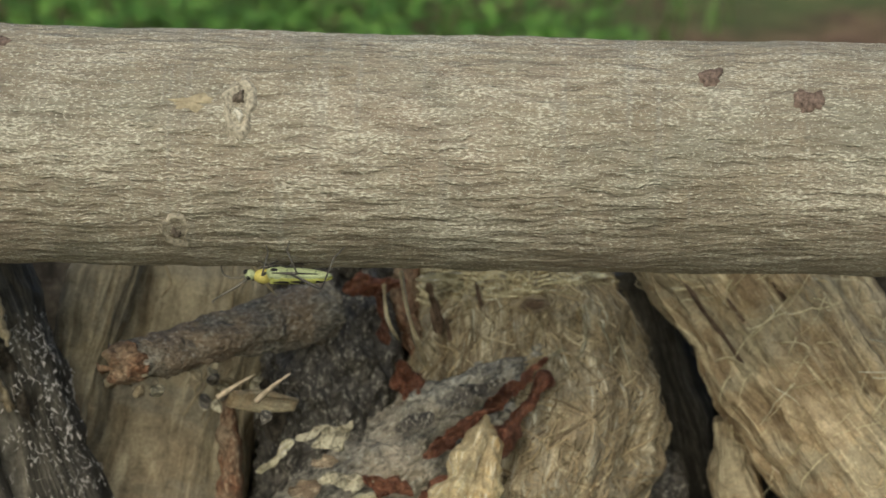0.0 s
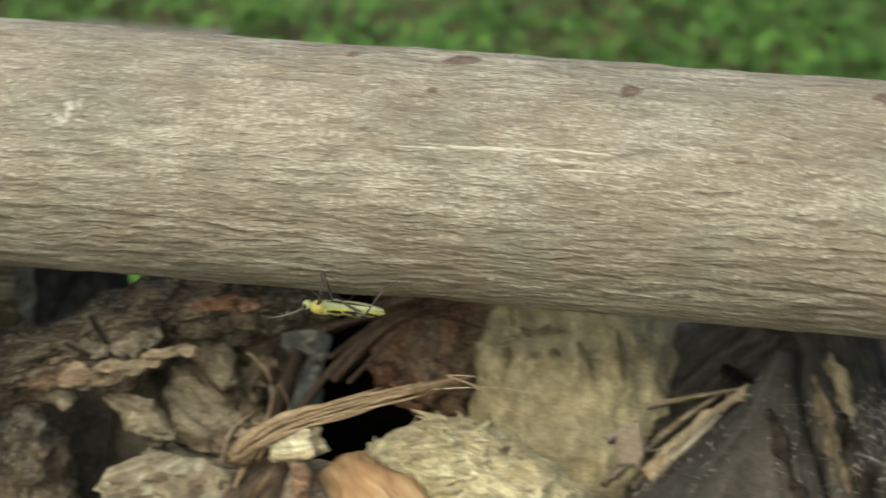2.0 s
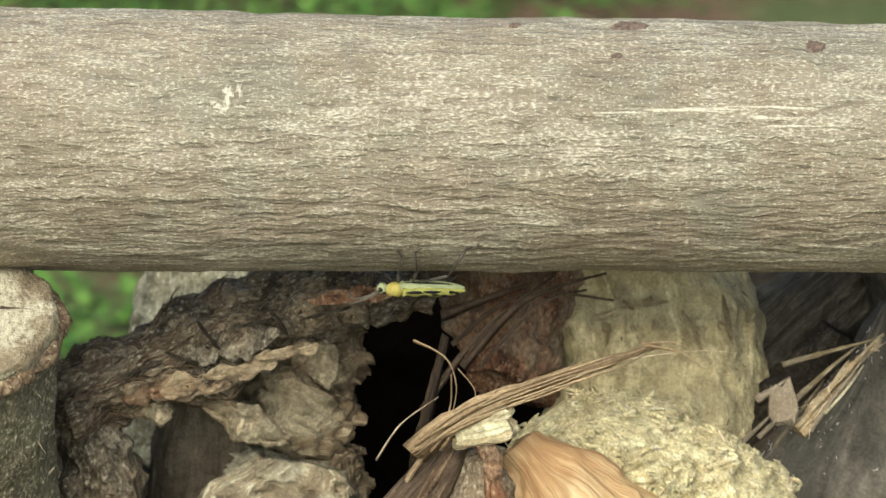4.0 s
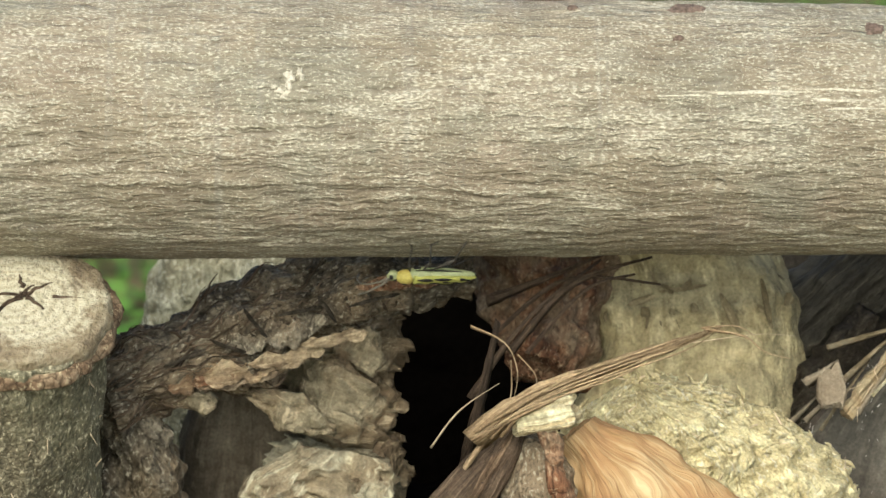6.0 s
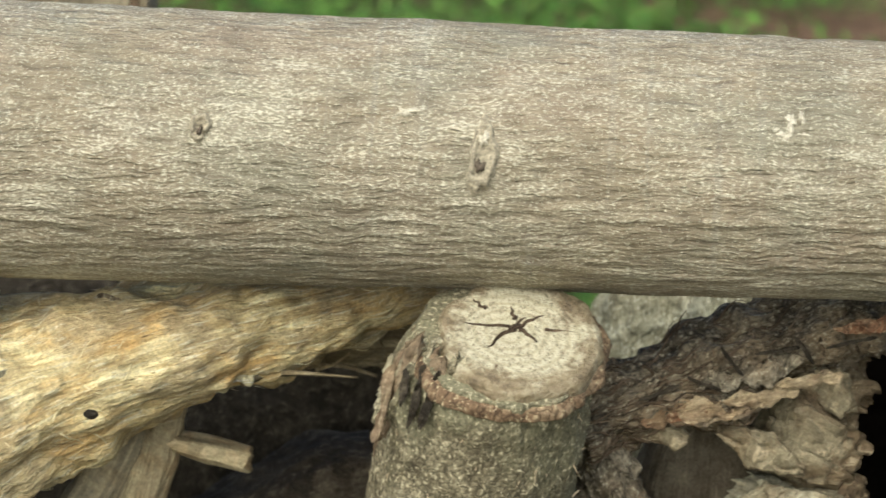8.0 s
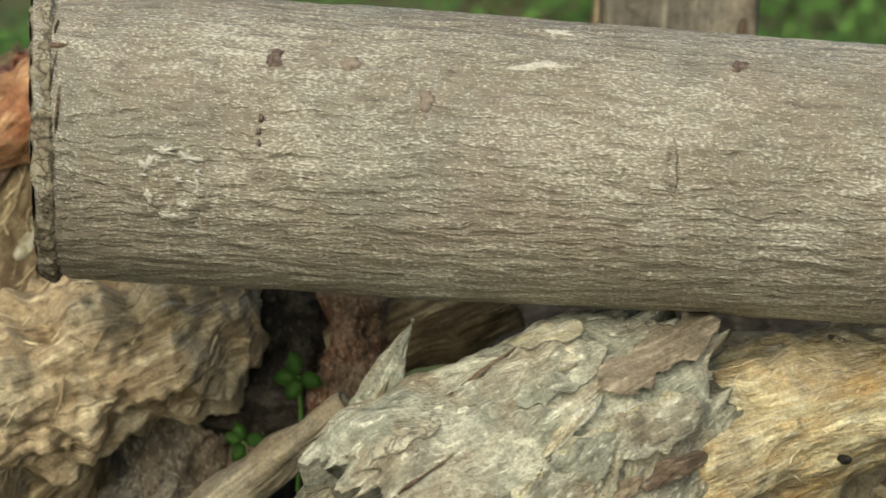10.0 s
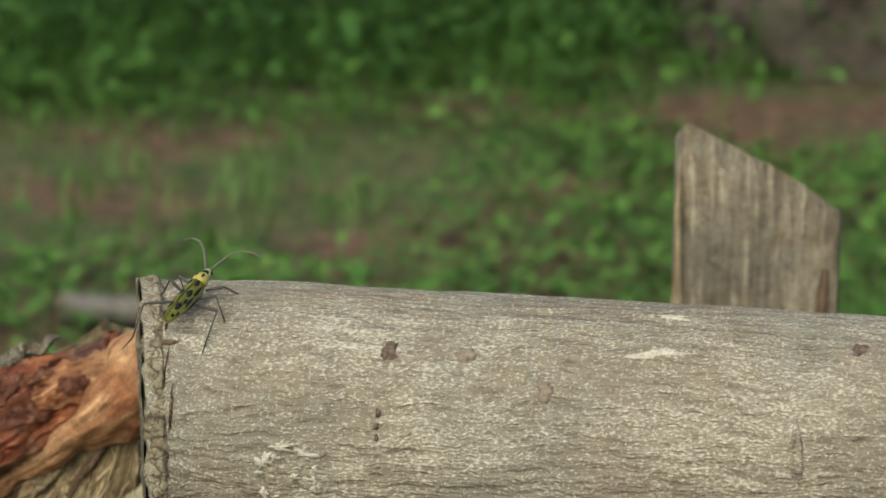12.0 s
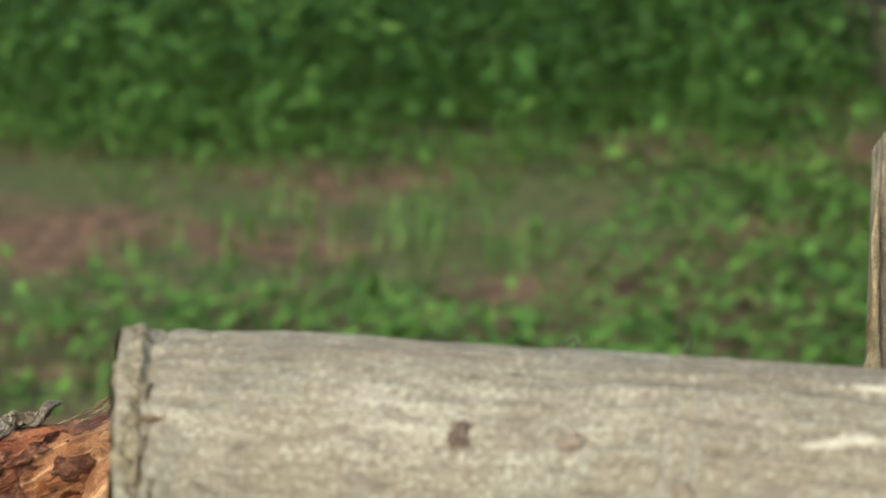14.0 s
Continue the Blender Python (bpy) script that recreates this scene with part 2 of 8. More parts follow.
def curly_wood():
    """Smooth orange heartwood with wavy grain lines."""
    m, n, l, b = mat("orange_grained_wood", 0.7)
    big = noisy(n, l, coords(n, l, (95, 60, 1)), 1, 3, 0.5)
    uv = coords(n, l, (1, 1, 1))
    comb = n.new("ShaderNodeCombineXYZ")
    l.new(big, comb.inputs[0])
    shift = n.new("ShaderNodeVectorMath")
    shift.operation = "MULTIPLY_ADD"
    l.new(comb.outputs[0], shift.inputs[0])
    shift.inputs[1].default_value = (0.007, 0, 0)
    l.new(uv, shift.inputs[2])
    p = n.new("ShaderNodeMapping")
    p.inputs["Scale"].default_value = (1000, 30, 1)
    l.new(shift.outputs[0], p.inputs[0])
    grain = noisy(n, l, p.outputs[0], 1, 3, 0.6)
    p2 = n.new("ShaderNodeMapping")
    p2.inputs["Scale"].default_value = (2400, 60, 1)
    l.new(shift.outputs[0], p2.inputs[0])
    hair = noisy(n, l, p2.outputs[0], 1, 2, 0.6)
    blot = noisy(n, l, coords(n, l, (55, 40, 1), where=(3, 8, 0)), 1, 4, 0.6)
    tone = ramp(n, l, blot, [(0.36, aged((0.235, 0.125, 0.064))), (0.5, aged((0.30, 0.178, 0.088))), (0.62, aged((0.39, 0.275, 0.155)))])
    tone = mix(n, l, ramp(n, l, grain, [(0.36, (0.8,)), (0.47, (0,))]), tone, aged((0.21, 0.115, 0.06)))
    tone = mix(n, l, ramp(n, l, grain, [(0.54, (0,)), (0.66, (0.4,))]), tone, aged((0.50, 0.39, 0.245)))
    tone = mix(n, l, ramp(n, l, hair, [(0.36, (0.4,)), (0.46, (0,))]), tone, aged((0.24, 0.14, 0.075)))
    l.new(tone, b.inputs["Base Color"])
    bump(n, l, b, [(blot, 0.002, 0.5), (grain, 0.0010, 0.8), (hair, 0.0004, 0.7)])
    return m


BARK = smooth_bark()
TAN = fibre_wood("tan_split_wood", (0.16, 0.105, 0.058), (0.36, 0.265, 0.16), (0.56, 0.45, 0.30), 200, 20, stain=(0.26, 0.18, 0.105), grey=(0.30, 0.25, 0.17), contrast=0.9, relief=0.0022)
KNOTTY = fibre_wood("pale_fibrous_wood", (0.12, 0.084, 0.05), (0.35, 0.27, 0.17), (0.66, 0.57, 0.41), 300, 34, stain=(0.23, 0.165, 0.10), grey=(0.27, 0.23, 0.175), contrast=1.0, relief=0.0024)
BROWN = fibre_wood("brown_split_wood", (0.085, 0.06, 0.036), (0.225, 0.178, 0.115), (0.36, 0.30, 0.205), 130, 9, stain=(0.145, 0.105, 0.066), grey=(0.19, 0.162, 0.12), contrast=0.75, relief=0.0017)
OCHRE = fibre_wood("ochre_block_wood", (0.17, 0.13, 0.07), (0.335, 0.275, 0.16), (0.47, 0.40, 0.25), 120, 40, stain=(0.25, 0.205, 0.118), grey=(0.29, 0.25, 0.158), contrast=0.45)
CHARRED = fibre_wood("charred_wood", (0.018, 0.016, 0.013), (0.052, 0.046, 0.037), (0.13, 0.115, 0.093), 300, 26, stain=(0.032, 0.028, 0.023), relief=0.0024, rough=0.6, contrast=0.9)
CREAM = fibre_wood("cream_rough_wood", (0.27, 0.20, 0.095), (0.55, 0.465, 0.28), (0.74, 0.655, 0.44), 420, 150, stain=(0.50, 0.41, 0.245), relief=0.0022, contrast=0.5)
ORANGE = curly_wood()
GOLD = fibre_wood("golden_torn_wood", (0.20, 0.132, 0.062), (0.44, 0.335, 0.18), (0.72, 0.63, 0.41), 330, 60, stain=(0.44, 0.27, 0.11), grey=(0.36, 0.285, 0.18), relief=0.0016, contrast=0.55)
GREYBARK = fibre_wood("grey_peeling_bark", (0.11, 0.095, 0.068), (0.32, 0.297, 0.225), (0.54, 0.51, 0.40), 210, 90, stain=(0.235, 0.175, 0.115), grey=(0.215, 0.215, 0.165), relief=0.0018, contrast=0.55)
DARKBARK = rough_bark("dark_weathered_bark", (0.018, 0.015, 0.012), (0.062, 0.052, 0.041), (0.145, 0.125, 0.10), 190, speckle=(0.34, 0.31, 0.26), gloss=0.5)
GNARLED = rough_bark("gnarled_bark", (0.05, 0.041, 0.032), (0.135, 0.116, 0.09), (0.25, 0.22, 0.175), 170, second=(0.17, 0.125, 0.085), speckle=(0.32, 0.285, 0.225))
STUBBARK = rough_bark("mossy_stub_bark", (0.06, 0.049, 0.034), (0.155, 0.132, 0.092), (0.28, 0.245, 0.175), 620, second=(0.135, 0.124, 0.083), speckle=(0.46, 0.41, 0.30), relief=0.0009, stretch=1.0, gloss=0.8)
REDBARK = rough_bark("red_inner_bark", (0.045, 0.022, 0.014), (0.14, 0.064, 0.036), (0.25, 0.135, 0.078), 300, second=(0.17, 0.125, 0.085), speckle=(0.30, 0.22, 0.15), relief=0.0012)
FLAKY = fibre_wood("flaky_rotten_wood", (0.055, 0.042, 0.028), (0.17, 0.132, 0.088), (0.34, 0.28, 0.20), 190, 120, stain=(0.12, 0.082, 0.05), grey=(0.22, 0.19, 0.135), relief=0.0018)
ROT = fibre_wood("dark_rotten_wood", (0.05, 0.037, 0.024), (0.14, 0.105, 0.07), (0.24, 0.19, 0.13), 190, 150, stain=(0.09, 0.06, 0.04), relief=0.002)
PALEROCK = rough_bark("pale_lichened_wood", (0.20, 0.175, 0.12), (0.42, 0.385, 0.275), (0.66, 0.63, 0.49), 110, second=(0.33, 0.29, 0.20), speckle=(0.74, 0.71, 0.56), relief=0.0022)
SAWN = sawn_face_wood()
DEADWOOD = fibre_wood("dark_brown_fibre", (0.045, 0.028, 0.018), (0.11, 0.07, 0.045), (0.21, 0.145, 0.10), 520, 22)
STRIP = fibre_wood("shredded_inner_bark", (0.16, 0.10, 0.06), (0.36, 0.25, 0.155), (0.52, 0.40, 0.27), 900, 30, relief=0.0006)
PIT = fibre_wood("dark_ochre_wood", (0.09, 0.065, 0.036), (0.19, 0.15, 0.09), (0.28, 0.23, 0.145), 230, 40)
# Near-black: rot and char, and painted shade for gaps and hollows.
ROTSHADE = fibre_wood("black_rot_and_gap_shade", (0.008, 0.007, 0.005), (0.028, 0.022, 0.016), (0.075, 0.062, 0.048), 190, 150, relief=0.002)
PALEBARK = rough_bark("pale_scuffed_bark", (0.17, 0.145, 0.105), (0.33, 0.29, 0.215), (0.47, 0.425, 0.32), 300, relief=0.0012)
TANLOCK = lock_wood("tan_wood_strand", (0.20, 0.135, 0.075), (0.40, 0.305, 0.185), (0.66, 0.55, 0.37))
GREYLOCK = lock_wood("grey_brown_wood_strand", (0.11, 0.08, 0.05), (0.25, 0.195, 0.125), (0.50, 0.42, 0.29))
CREAMLOCK = lock_wood("cream_wood_strand", (0.30, 0.235, 0.13), (0.56, 0.48, 0.31), (0.78, 0.72, 0.53))
DARKLOCK = lock_wood("dark_bark_strand", (0.03, 0.022, 0.015), (0.085, 0.06, 0.042), (0.19, 0.14, 0.10))
RIDGE = rough_bark("dark_cracked_bark", (0.026, 0.021, 0.016), (0.10, 0.082, 0.062), (0.215, 0.182, 0.14), 200, second=(0.165, 0.124, 0.084), speckle=(0.32, 0.285, 0.225), relief=0.0022, stretch=0.5, gloss=0.85)
LIPWOOD = fibre_wood("tan_worn_lip", (0.09, 0.062, 0.04), (0.215, 0.162, 0.108), (0.36, 0.29, 0.20), 260, 90, stain=(0.19, 0.11, 0.066), relief=0.0016, contrast=0.7)
PALEFLAKE = fibre_wood("pale_grey_rotten_wood", (0.10, 0.08, 0.055), (0.25, 0.222, 0.165), (0.46, 0.43, 0.335), 120, 70, stain=(0.16, 0.115, 0.072), grey=(0.30, 0.285, 0.225), relief=0.002, contrast=0.8)
DARKSTRIP = fibre_wood("dark_shredded_bark", (0.025, 0.017, 0.012), (0.075, 0.05, 0.036), (0.16, 0.115, 0.082), 620, 22)
GREYSLAB = fibre_wood("smoke_grey_wood", (0.025, 0.022, 0.018), (0.058, 0.052, 0.043), (0.115, 0.103, 0.086), 90, 14, stain=(0.07, 0.054, 0.042), relief=0.0014, rough=0.6, contrast=0.8)
VIVIDRED = fibre_wood("wet_red_inner_bark", (0.045, 0.016, 0.01), (0.15, 0.052, 0.03), (0.31, 0.15, 0.095), 420, 240, stain=(0.08, 0.034, 0.022), relief=0.0022, rough=0.4, contrast=0.8)
CHIPWOOD = fibre_wood("pale_splintered_wood", (0.30, 0.20, 0.11), (0.56, 0.45, 0.28), (0.78, 0.68, 0.48), 900, 20, relief=0.001, contrast=0.7)
PINKWOOD = fibre_wood("pinkish_worn_wood", (0.085, 0.06, 0.042), (0.20, 0.15, 0.105), (0.32, 0.255, 0.185), 200, 60, stain=(0.14, 0.095, 0.065), relief=0.0016)
CREAMTORN = fibre_wood("cream_torn_fibre", (0.36, 0.28, 0.16), (0.66, 0.58, 0.38), (0.82, 0.77, 0.58), 700, 60, relief=0.0022, contrast=0.7)
LINT = plain("white_lint", (0.72, 0.70, 0.64), 0.8)
HAIR = plain("pale_wood_fibre", (0.55, 0.46, 0.32), 0.8)
STAKE = fibre_wood("weathered_stake_wood", (0.12, 0.095, 0.07), (0.27, 0.225, 0.175), (0.40, 0.35, 0.28), 130, 9, stain=(0.16, 0.12, 0.085))
RUST = plain("brown_bark_scar", (0.135, 0.10, 0.078), 0.85, 0.6, 1100)
GNARLWOOD = fibre_wood("brown_gnarled_wood", (0.04, 0.026, 0.014), (0.16, 0.112, 0.06), (0.40, 0.315, 0.19), 150, 16, stain=(0.10, 0.066, 0.036), grey=(0.24, 0.185, 0.11), relief=0.0034, contrast=1.0)
REDCRUMB = fibre_wood("red_crumbling_bark", (0.07, 0.02, 0.012), (0.22, 0.062, 0.03), (0.36, 0.15, 0.08), 240, 50, stain=(0.12, 0.045, 0.032), grey=(0.20, 0.12, 0.08), relief=0.0024, contrast=0.8)
FLAKEBROWN = fibre_wood("purple_brown_flake", (0.11, 0.085, 0.06), (0.21, 0.165, 0.115), (0.33, 0.27, 0.20), 260, 30, contrast=0.5)
ENDWOOD = fibre_wood("dark_cut_face", (0.06, 0.055, 0.042), (0.13, 0.12, 0.095), (0.22, 0.2, 0.16), 260, 200)
LICHEN = plain("pale_scratch", (0.48, 0.46, 0.37), 0.8, 0.4, 1500)
# Near-black without sheen: the hollow's deep shade put into the colour.
HOLLOWSHADE = plain("painted_hollow_shade", (0.003, 0.0025, 0.002), 1.0)
HOLLOWSHADE.node_tree.nodes["Principled BSDF"].inputs["Specular IOR Level"].default_value = 0.0


# ---------------------------------------------------------------- shaping helpers
def lattice(p, seed):
    """Value noise of the points p (n, 3), about -1 to 1."""
    p = p + seed * 17.31
    i = np.floor(p).astype(np.int64)
    u = p - i
    u = u * u * (3 - 2 * u)
    total = np.zeros(len(p))
    for a in (0, 1):
        for b in (0, 1):
            for c in (0, 1):
                h = (i[:, 0] + a) * 374761393 + (i[:, 1] + b) * 668265263 + (i[:, 2] + c) * 2147483647 + int(seed * 1013)
                h = (h ^ (h >> 13)) * 1274126177
                h = (h ^ (h >> 16)) & 0xFFFF
                w = (u[:, 0] if a else 1 - u[:, 0]) * (u[:, 1] if b else 1 - u[:, 1]) * (u[:, 2] if c else 1 - u[:, 2])
                total += w * (h / 32767.5 - 1)
    return total


def fbm(p, seed, octaves=3):
    return sum(lattice(p * 2.03 ** k, seed + k) * 0.55 ** k for k in range(octaves))


def mesh_of(name, verts, faces, uvs=None, material=None, smooth=True):
    me = bpy.data.meshes.new(name)
    me.from_pydata(verts.tolist() if hasattr(verts, "tolist") else verts, [], faces)
    if uvs is not None:
        layer = me.uv_layers.new(name="UVMap")
        loops = np.zeros(len(me.loops), dtype=np.int32)
        me.loops.foreach_get("vertex_index", loops)
        layer.data.foreach_set("uv", np.asarray(uvs, dtype=np.float32)[loops].ravel())
    if smooth:
        me.polygons.foreach_set("use_smooth", np.ones(len(me.polygons), dtype=bool))
    if material:
        me.materials.append(material)
    return me


def along(p0, p1, back=(0, 1, 0)):
    """A pose at p0 whose z runs to p1 and whose y points away from the camera's side."""
    z = (Vector(p1) - Vector(p0)).normalized()
    x = Vector(back).cross(z).normalized()
    y = z.cross(x)
    m = Matrix((x, y, z)).transposed().to_4x4()
    m.translation = p0
    return m


def loft_mesh(name, rings, material, length, around=120, steps=140, lump=0.002, lump_size=0.018, fibre=0.0008, fibre_size=0.0035,
              stretch=9.0, square=2.0, twist=0.0, seed=1, jag=0.0, crack=0.0, terrace=0.0, terrace_size=0.012):
    """A solid along z: rings (z as a part of the length, cx, cy, rx, ry) joined smoothly, its skin lumpy and fibrous, its ends broken."""
    rings = np.array(rings, dtype=float)
    s = np.linspace(0, 1, steps)
    # smooth interpolation of the rings
    def curve(col):
        x, y = rings[:, 0], rings[:, col]
        k = np.clip(np.searchsorted(x, s) - 1, 0, len(x) - 2)
        u = (s - x[k]) / (x[k + 1] - x[k])
        g = np.gradient(y, x) if len(x) > 2 else np.full(len(x), (y[1] - y[0]) / (x[1] - x[0]))
        h = x[k + 1] - x[k]
        return ((2 * u ** 3 - 3 * u ** 2 + 1) * y[k] + (u ** 3 - 2 * u ** 2 + u) * h * g[k]
                + (-2 * u ** 3 + 3 * u ** 2) * y[k + 1] + (u ** 3 - u ** 2) * h * g[k + 1])
    cx, cy, rx, ry = (curve(c) for c in (1, 2, 3, 4))
    a = np.linspace(0, 2 * np.pi, around, endpoint=False) + np.pi / 2
    S, A = np.meshgrid(s, a, indexing="ij")
    ca, sa = np.cos(A + twist * S), np.sin(A + twist * S)
    q = 2.0 / square
    ux, uy = np.sign(ca) * np.abs(ca) ** q, np.sign(sa) * np.abs(sa) ** q
    k = (np.arange(steps),)
    X = cx[:, None] + np.maximum(rx, 1e-5)[:, None] * ux
    Y = cy[:, None] + np.maximum(ry, 1e-5)[:, None] * uy
    Z = S * length
    P = np.stack([X, Y, Z], -1).reshape(-1, 3)
    N = np.stack([ux, uy, np.zeros_like(ux)], -1).reshape(-1, 3)
    N /= np.linalg.norm(N, axis=1)[:, None] + 1e-9
    d = lump * fbm(P / lump_size, seed) + fibre * fbm(P / np.array([fibre_size, fibre_size, fibre_size * stretch]), seed + 5)
    if crack:
        c = np.abs(fbm(P / np.array([fibre_size * 2.2, fibre_size * 2.2, fibre_size * stretch * 2]), seed + 9, 2))
        d -= crack * np.clip(1 - c / 0.09, 0, 1)
    if terrace:
        q = fbm(P / (np.array(terrace_size) * (1.0 if isinstance(terrace_size, tuple) else np.array([1, 1, 1.6]))), seed + 13) * 2.5
        d += terrace * (np.floor(q) + np.clip((q - np.floor(q) - 0.86) / 0.14, 0, 1)) / 2.5
    V = P + N * d[:, None]
    if jag:
        e = jag * fbm(P[:, :2].repeat(2, axis=1)[:, :3] / 0.004, seed + 3)
        V[:, 2] += e * (np.abs(S.ravel() * 2 - 1) ** 6)
    mean_r = float(np.mean((rx + ry) / 2))
    uv = np.stack([((A - np.pi / 2) * mean_r).ravel(), Z.ravel()], -1)
    idx = np.arange(steps * around).reshape(steps, around)
    nxt = np.roll(idx, -1, axis=1)
    quads = np.stack([idx[:-1], nxt[:-1], nxt[1:], idx[1:]], -1).reshape(-1, 4).tolist()
    # caps: rings shrinking to the middle
    verts, uvs = [V], [uv]
    count = len(V)
    for end, sign in ((0, -1), (steps - 1, 1)):
        edge = idx[end]
        c = np.array([cx[end], cy[end], end / (steps - 1) * length])
        prev = edge
        for r in (0.8, 0.55, 0.3, 0.12):
            ring = c + (V[edge] - c) * r
            ring[:, 2] += (lump * 0.9 + jag) * fbm(ring / 0.006, seed + 7) * (1 - r * 0.5)
            ids = np.arange(count, count + around)
            count += around
            verts.append(ring)
            uvs.append(np.stack([ring[:, 0], ring[:, 1]], -1))
            p2, i2 = np.roll(prev, -1), np.roll(ids, -1)
            f = np.stack([prev, p2, i2, ids], -1) if sign > 0 else np.stack([ids, i2, p2, prev], -1)
            quads += f.tolist()
            prev = ids
        quads.append(prev.tolist() if sign > 0 else prev[::-1].tolist())
    return mesh_of(name, np.concatenate(verts), quads, np.concatenate(uvs), material)


def piece(name, p0, p1, rings, material, label="", category="", parent=None, back=(0, 1, 0), **kw):
    """A thing, or a part of one, lofted from p0 to p1. Offsets across (cx) run to the camera's right for a piece that
    rises.
    """
    length = (Vector(p1) - Vector(p0)).length
    ob = new(name, loft_mesh(name, rings, material, length, **kw))
    ob["steps"], ob["around"] = kw.get("steps", 140), kw.get("around", 120)
    m = along(p0, p1, back)
    if parent:
        ob.parent = parent
        ob.matrix_basis = parent.matrix_basis.inverted() @ m
        tagged(ob, label)
    else:
        ob.matrix_basis = m
        tagged(ob, label, category)
    return ob


def part(name, bm, material, parent, label=""):
    me = bpy.data.meshes.new(name)
    bm.to_mesh(me)
    bm.free()
    me.materials.append(material)
    me.polygons.foreach_set("use_smooth", np.ones(len(me.polygons), dtype=bool))
    ob = new(name, me)
    ob.parent = parent
    return tagged(ob, label)


def tube(points, radii, sides=8):
    """A bmesh tube through the points."""
    bm = bmesh.new()
    pts = [Vector(p) for p in points]
    loops = []
    for i, p in enumerate(pts):
        t = (pts[min(i + 1, len(pts) - 1)] - pts[max(i - 1, 0)]).normalized()
        x = t.cross(Vector((0.13, 0.21, 1))).normalized()
        y = t.cross(x)
        loops.append([bm.verts.new(p + (x * math.cos(6.28318 * k / sides) + y * math.sin(6.28318 * k / sides)) * radii[i]) for k in range(sides)])
    for a, b in zip(loops, loops[1:]):
        for k in range(sides):
            bm.faces.new((a[k], a[(k + 1) % sides], b[(k + 1) % sides], b[k]))
    bm.faces.new(loops[0][::-1])
    bm.faces.new(loops[-1])
    return bm


def ribbon(points, width, thick, seed, curl=0.3, steps=10):
    """Verts and faces of a thin curved sliver through the points, tapering to its tip."""
    pts = [Vector(p) for p in points]
    rnd = random.Random(seed)
    verts, faces = [], []
    n = len(pts)
    side = Vector((0, -0.3, 1))
    for i in range(steps + 1):
        u = i / steps * (n - 1)
        k = min(int(u), n - 2)
        f = u - k
        a, b, c, d = pts[max(k - 1, 0)], pts[k], pts[k + 1], pts[min(k + 2, n - 1)]
        p = 0.5 * ((2 * b) + (c - a) * f + (2 * a - 5 * b + 4 * c - d) * f * f + (3 * b - a - 3 * c + d) * f ** 3)
        t = ((c - a) * (1 - f) + (d - b) * f).normalized()
        x = t.cross(side)
        x = x.normalized() if x.length > 1e-6 else Vector((1, 0, 0))
        y = x.cross(t)
        w = width * (1 - 0.85 * (i / steps) ** 2) * (0.85 + 0.3 * rnd.random())
        h = thick * (1 - 0.6 * i / steps)
        y2 = (y * math.cos(curl * i / steps) + x * math.sin(curl * i / steps))
        x2 = t.cross(y2)
        verts += [p + y2 * w / 2, p + x2 * h / 2, p - y2 * w / 2, p - x2 * h / 2]
    for i in range(steps):
        for j in range(4):
            q, r = i * 4 + j, i * 4 + (j + 1) % 4
            faces.append((q, r, r + 4, q + 4))
    faces += [(3, 2, 1, 0), tuple(steps * 4 + j for j in range(4))]
    return [tuple(v) for v in verts], faces


def sliver(name, points, width, thick, material, parent=None, label="", category="", seed=1, curl=0.3, steps=12):
    v, f = ribbon(points, width, thick, seed, curl, steps)
    base = Vector(points[0])
    v = [tuple(Vector(p) - base) for p in v]
    uv = [(i % 4 * width / 3, i // 4 * 0.004) for i in range(len(v))]
    ob = new(name, mesh_of(name, v, f, np.array(uv), material))
    if parent:
        ob.parent = parent
        ob.matrix_basis = parent.matrix_basis.inverted() @ Matrix.Translation(base)
        tagged(ob, label)
    else:
        ob.matrix_basis = Matrix.Translation(base)
        tagged(ob, label, category)
    return ob


def fuzz(thing, count, length, width, seed, material, lo=0.0, hi=1.0, lift=0.35, label="loose torn wood fibres", spread=0.35):
    """Loose fibres that stand off the camera's side of a thing, joined into one part."""
    rnd = random.Random(seed)
    me = thing.data
    m3 = thing.matrix_basis.to_3x3()
    zs = [v.co.z for v in me.vertices]
    z0, z1 = min(zs), max(zs)
    verts, faces = [], []
    tries = 0
    while count and tries < 40000:
        tries += 1
        v = me.vertices[rnd.randrange(len(me.vertices))]
        nw = m3 @ v.normal
        if nw.y > 0.1 or not lo <= (v.co.z - z0) / (z1 - z0) <= hi:
            continue
        count -= 1
        n = v.normal
        t = Vector((rnd.gauss(0, spread), rnd.gauss(0, spread), rnd.choice((-1, 1)))).normalized()
        t = (t - n * t.dot(n)).normalized()
        L = length * rnd.uniform(0.3, 1.3)
        b = Vector((rnd.gauss(0, 0.3), rnd.gauss(0, 0.3), rnd.gauss(0, 0.3)))
        p = [v.co - n * 0.0006, v.co + t * L * 0.5 + n * L * lift * 0.5, v.co + t * L + (n * lift + b * 0.5) * L]
        vv, ff = ribbon(p, width * rnd.uniform(0.5, 1.4), width * 0.4, rnd.random(), rnd.uniform(-1, 1), 5)
        o = len(verts)
        verts += vv
        faces += [tuple(i + o for i in f) for f in ff]
    uv = np.array([(v[0], v[2]) for v in verts])
    ob = new("fibre_fuzz", mesh_of("fibre_fuzz", verts, faces, uv, material))
    ob.parent = thing
    return tagged(ob, label, kind="stuff")


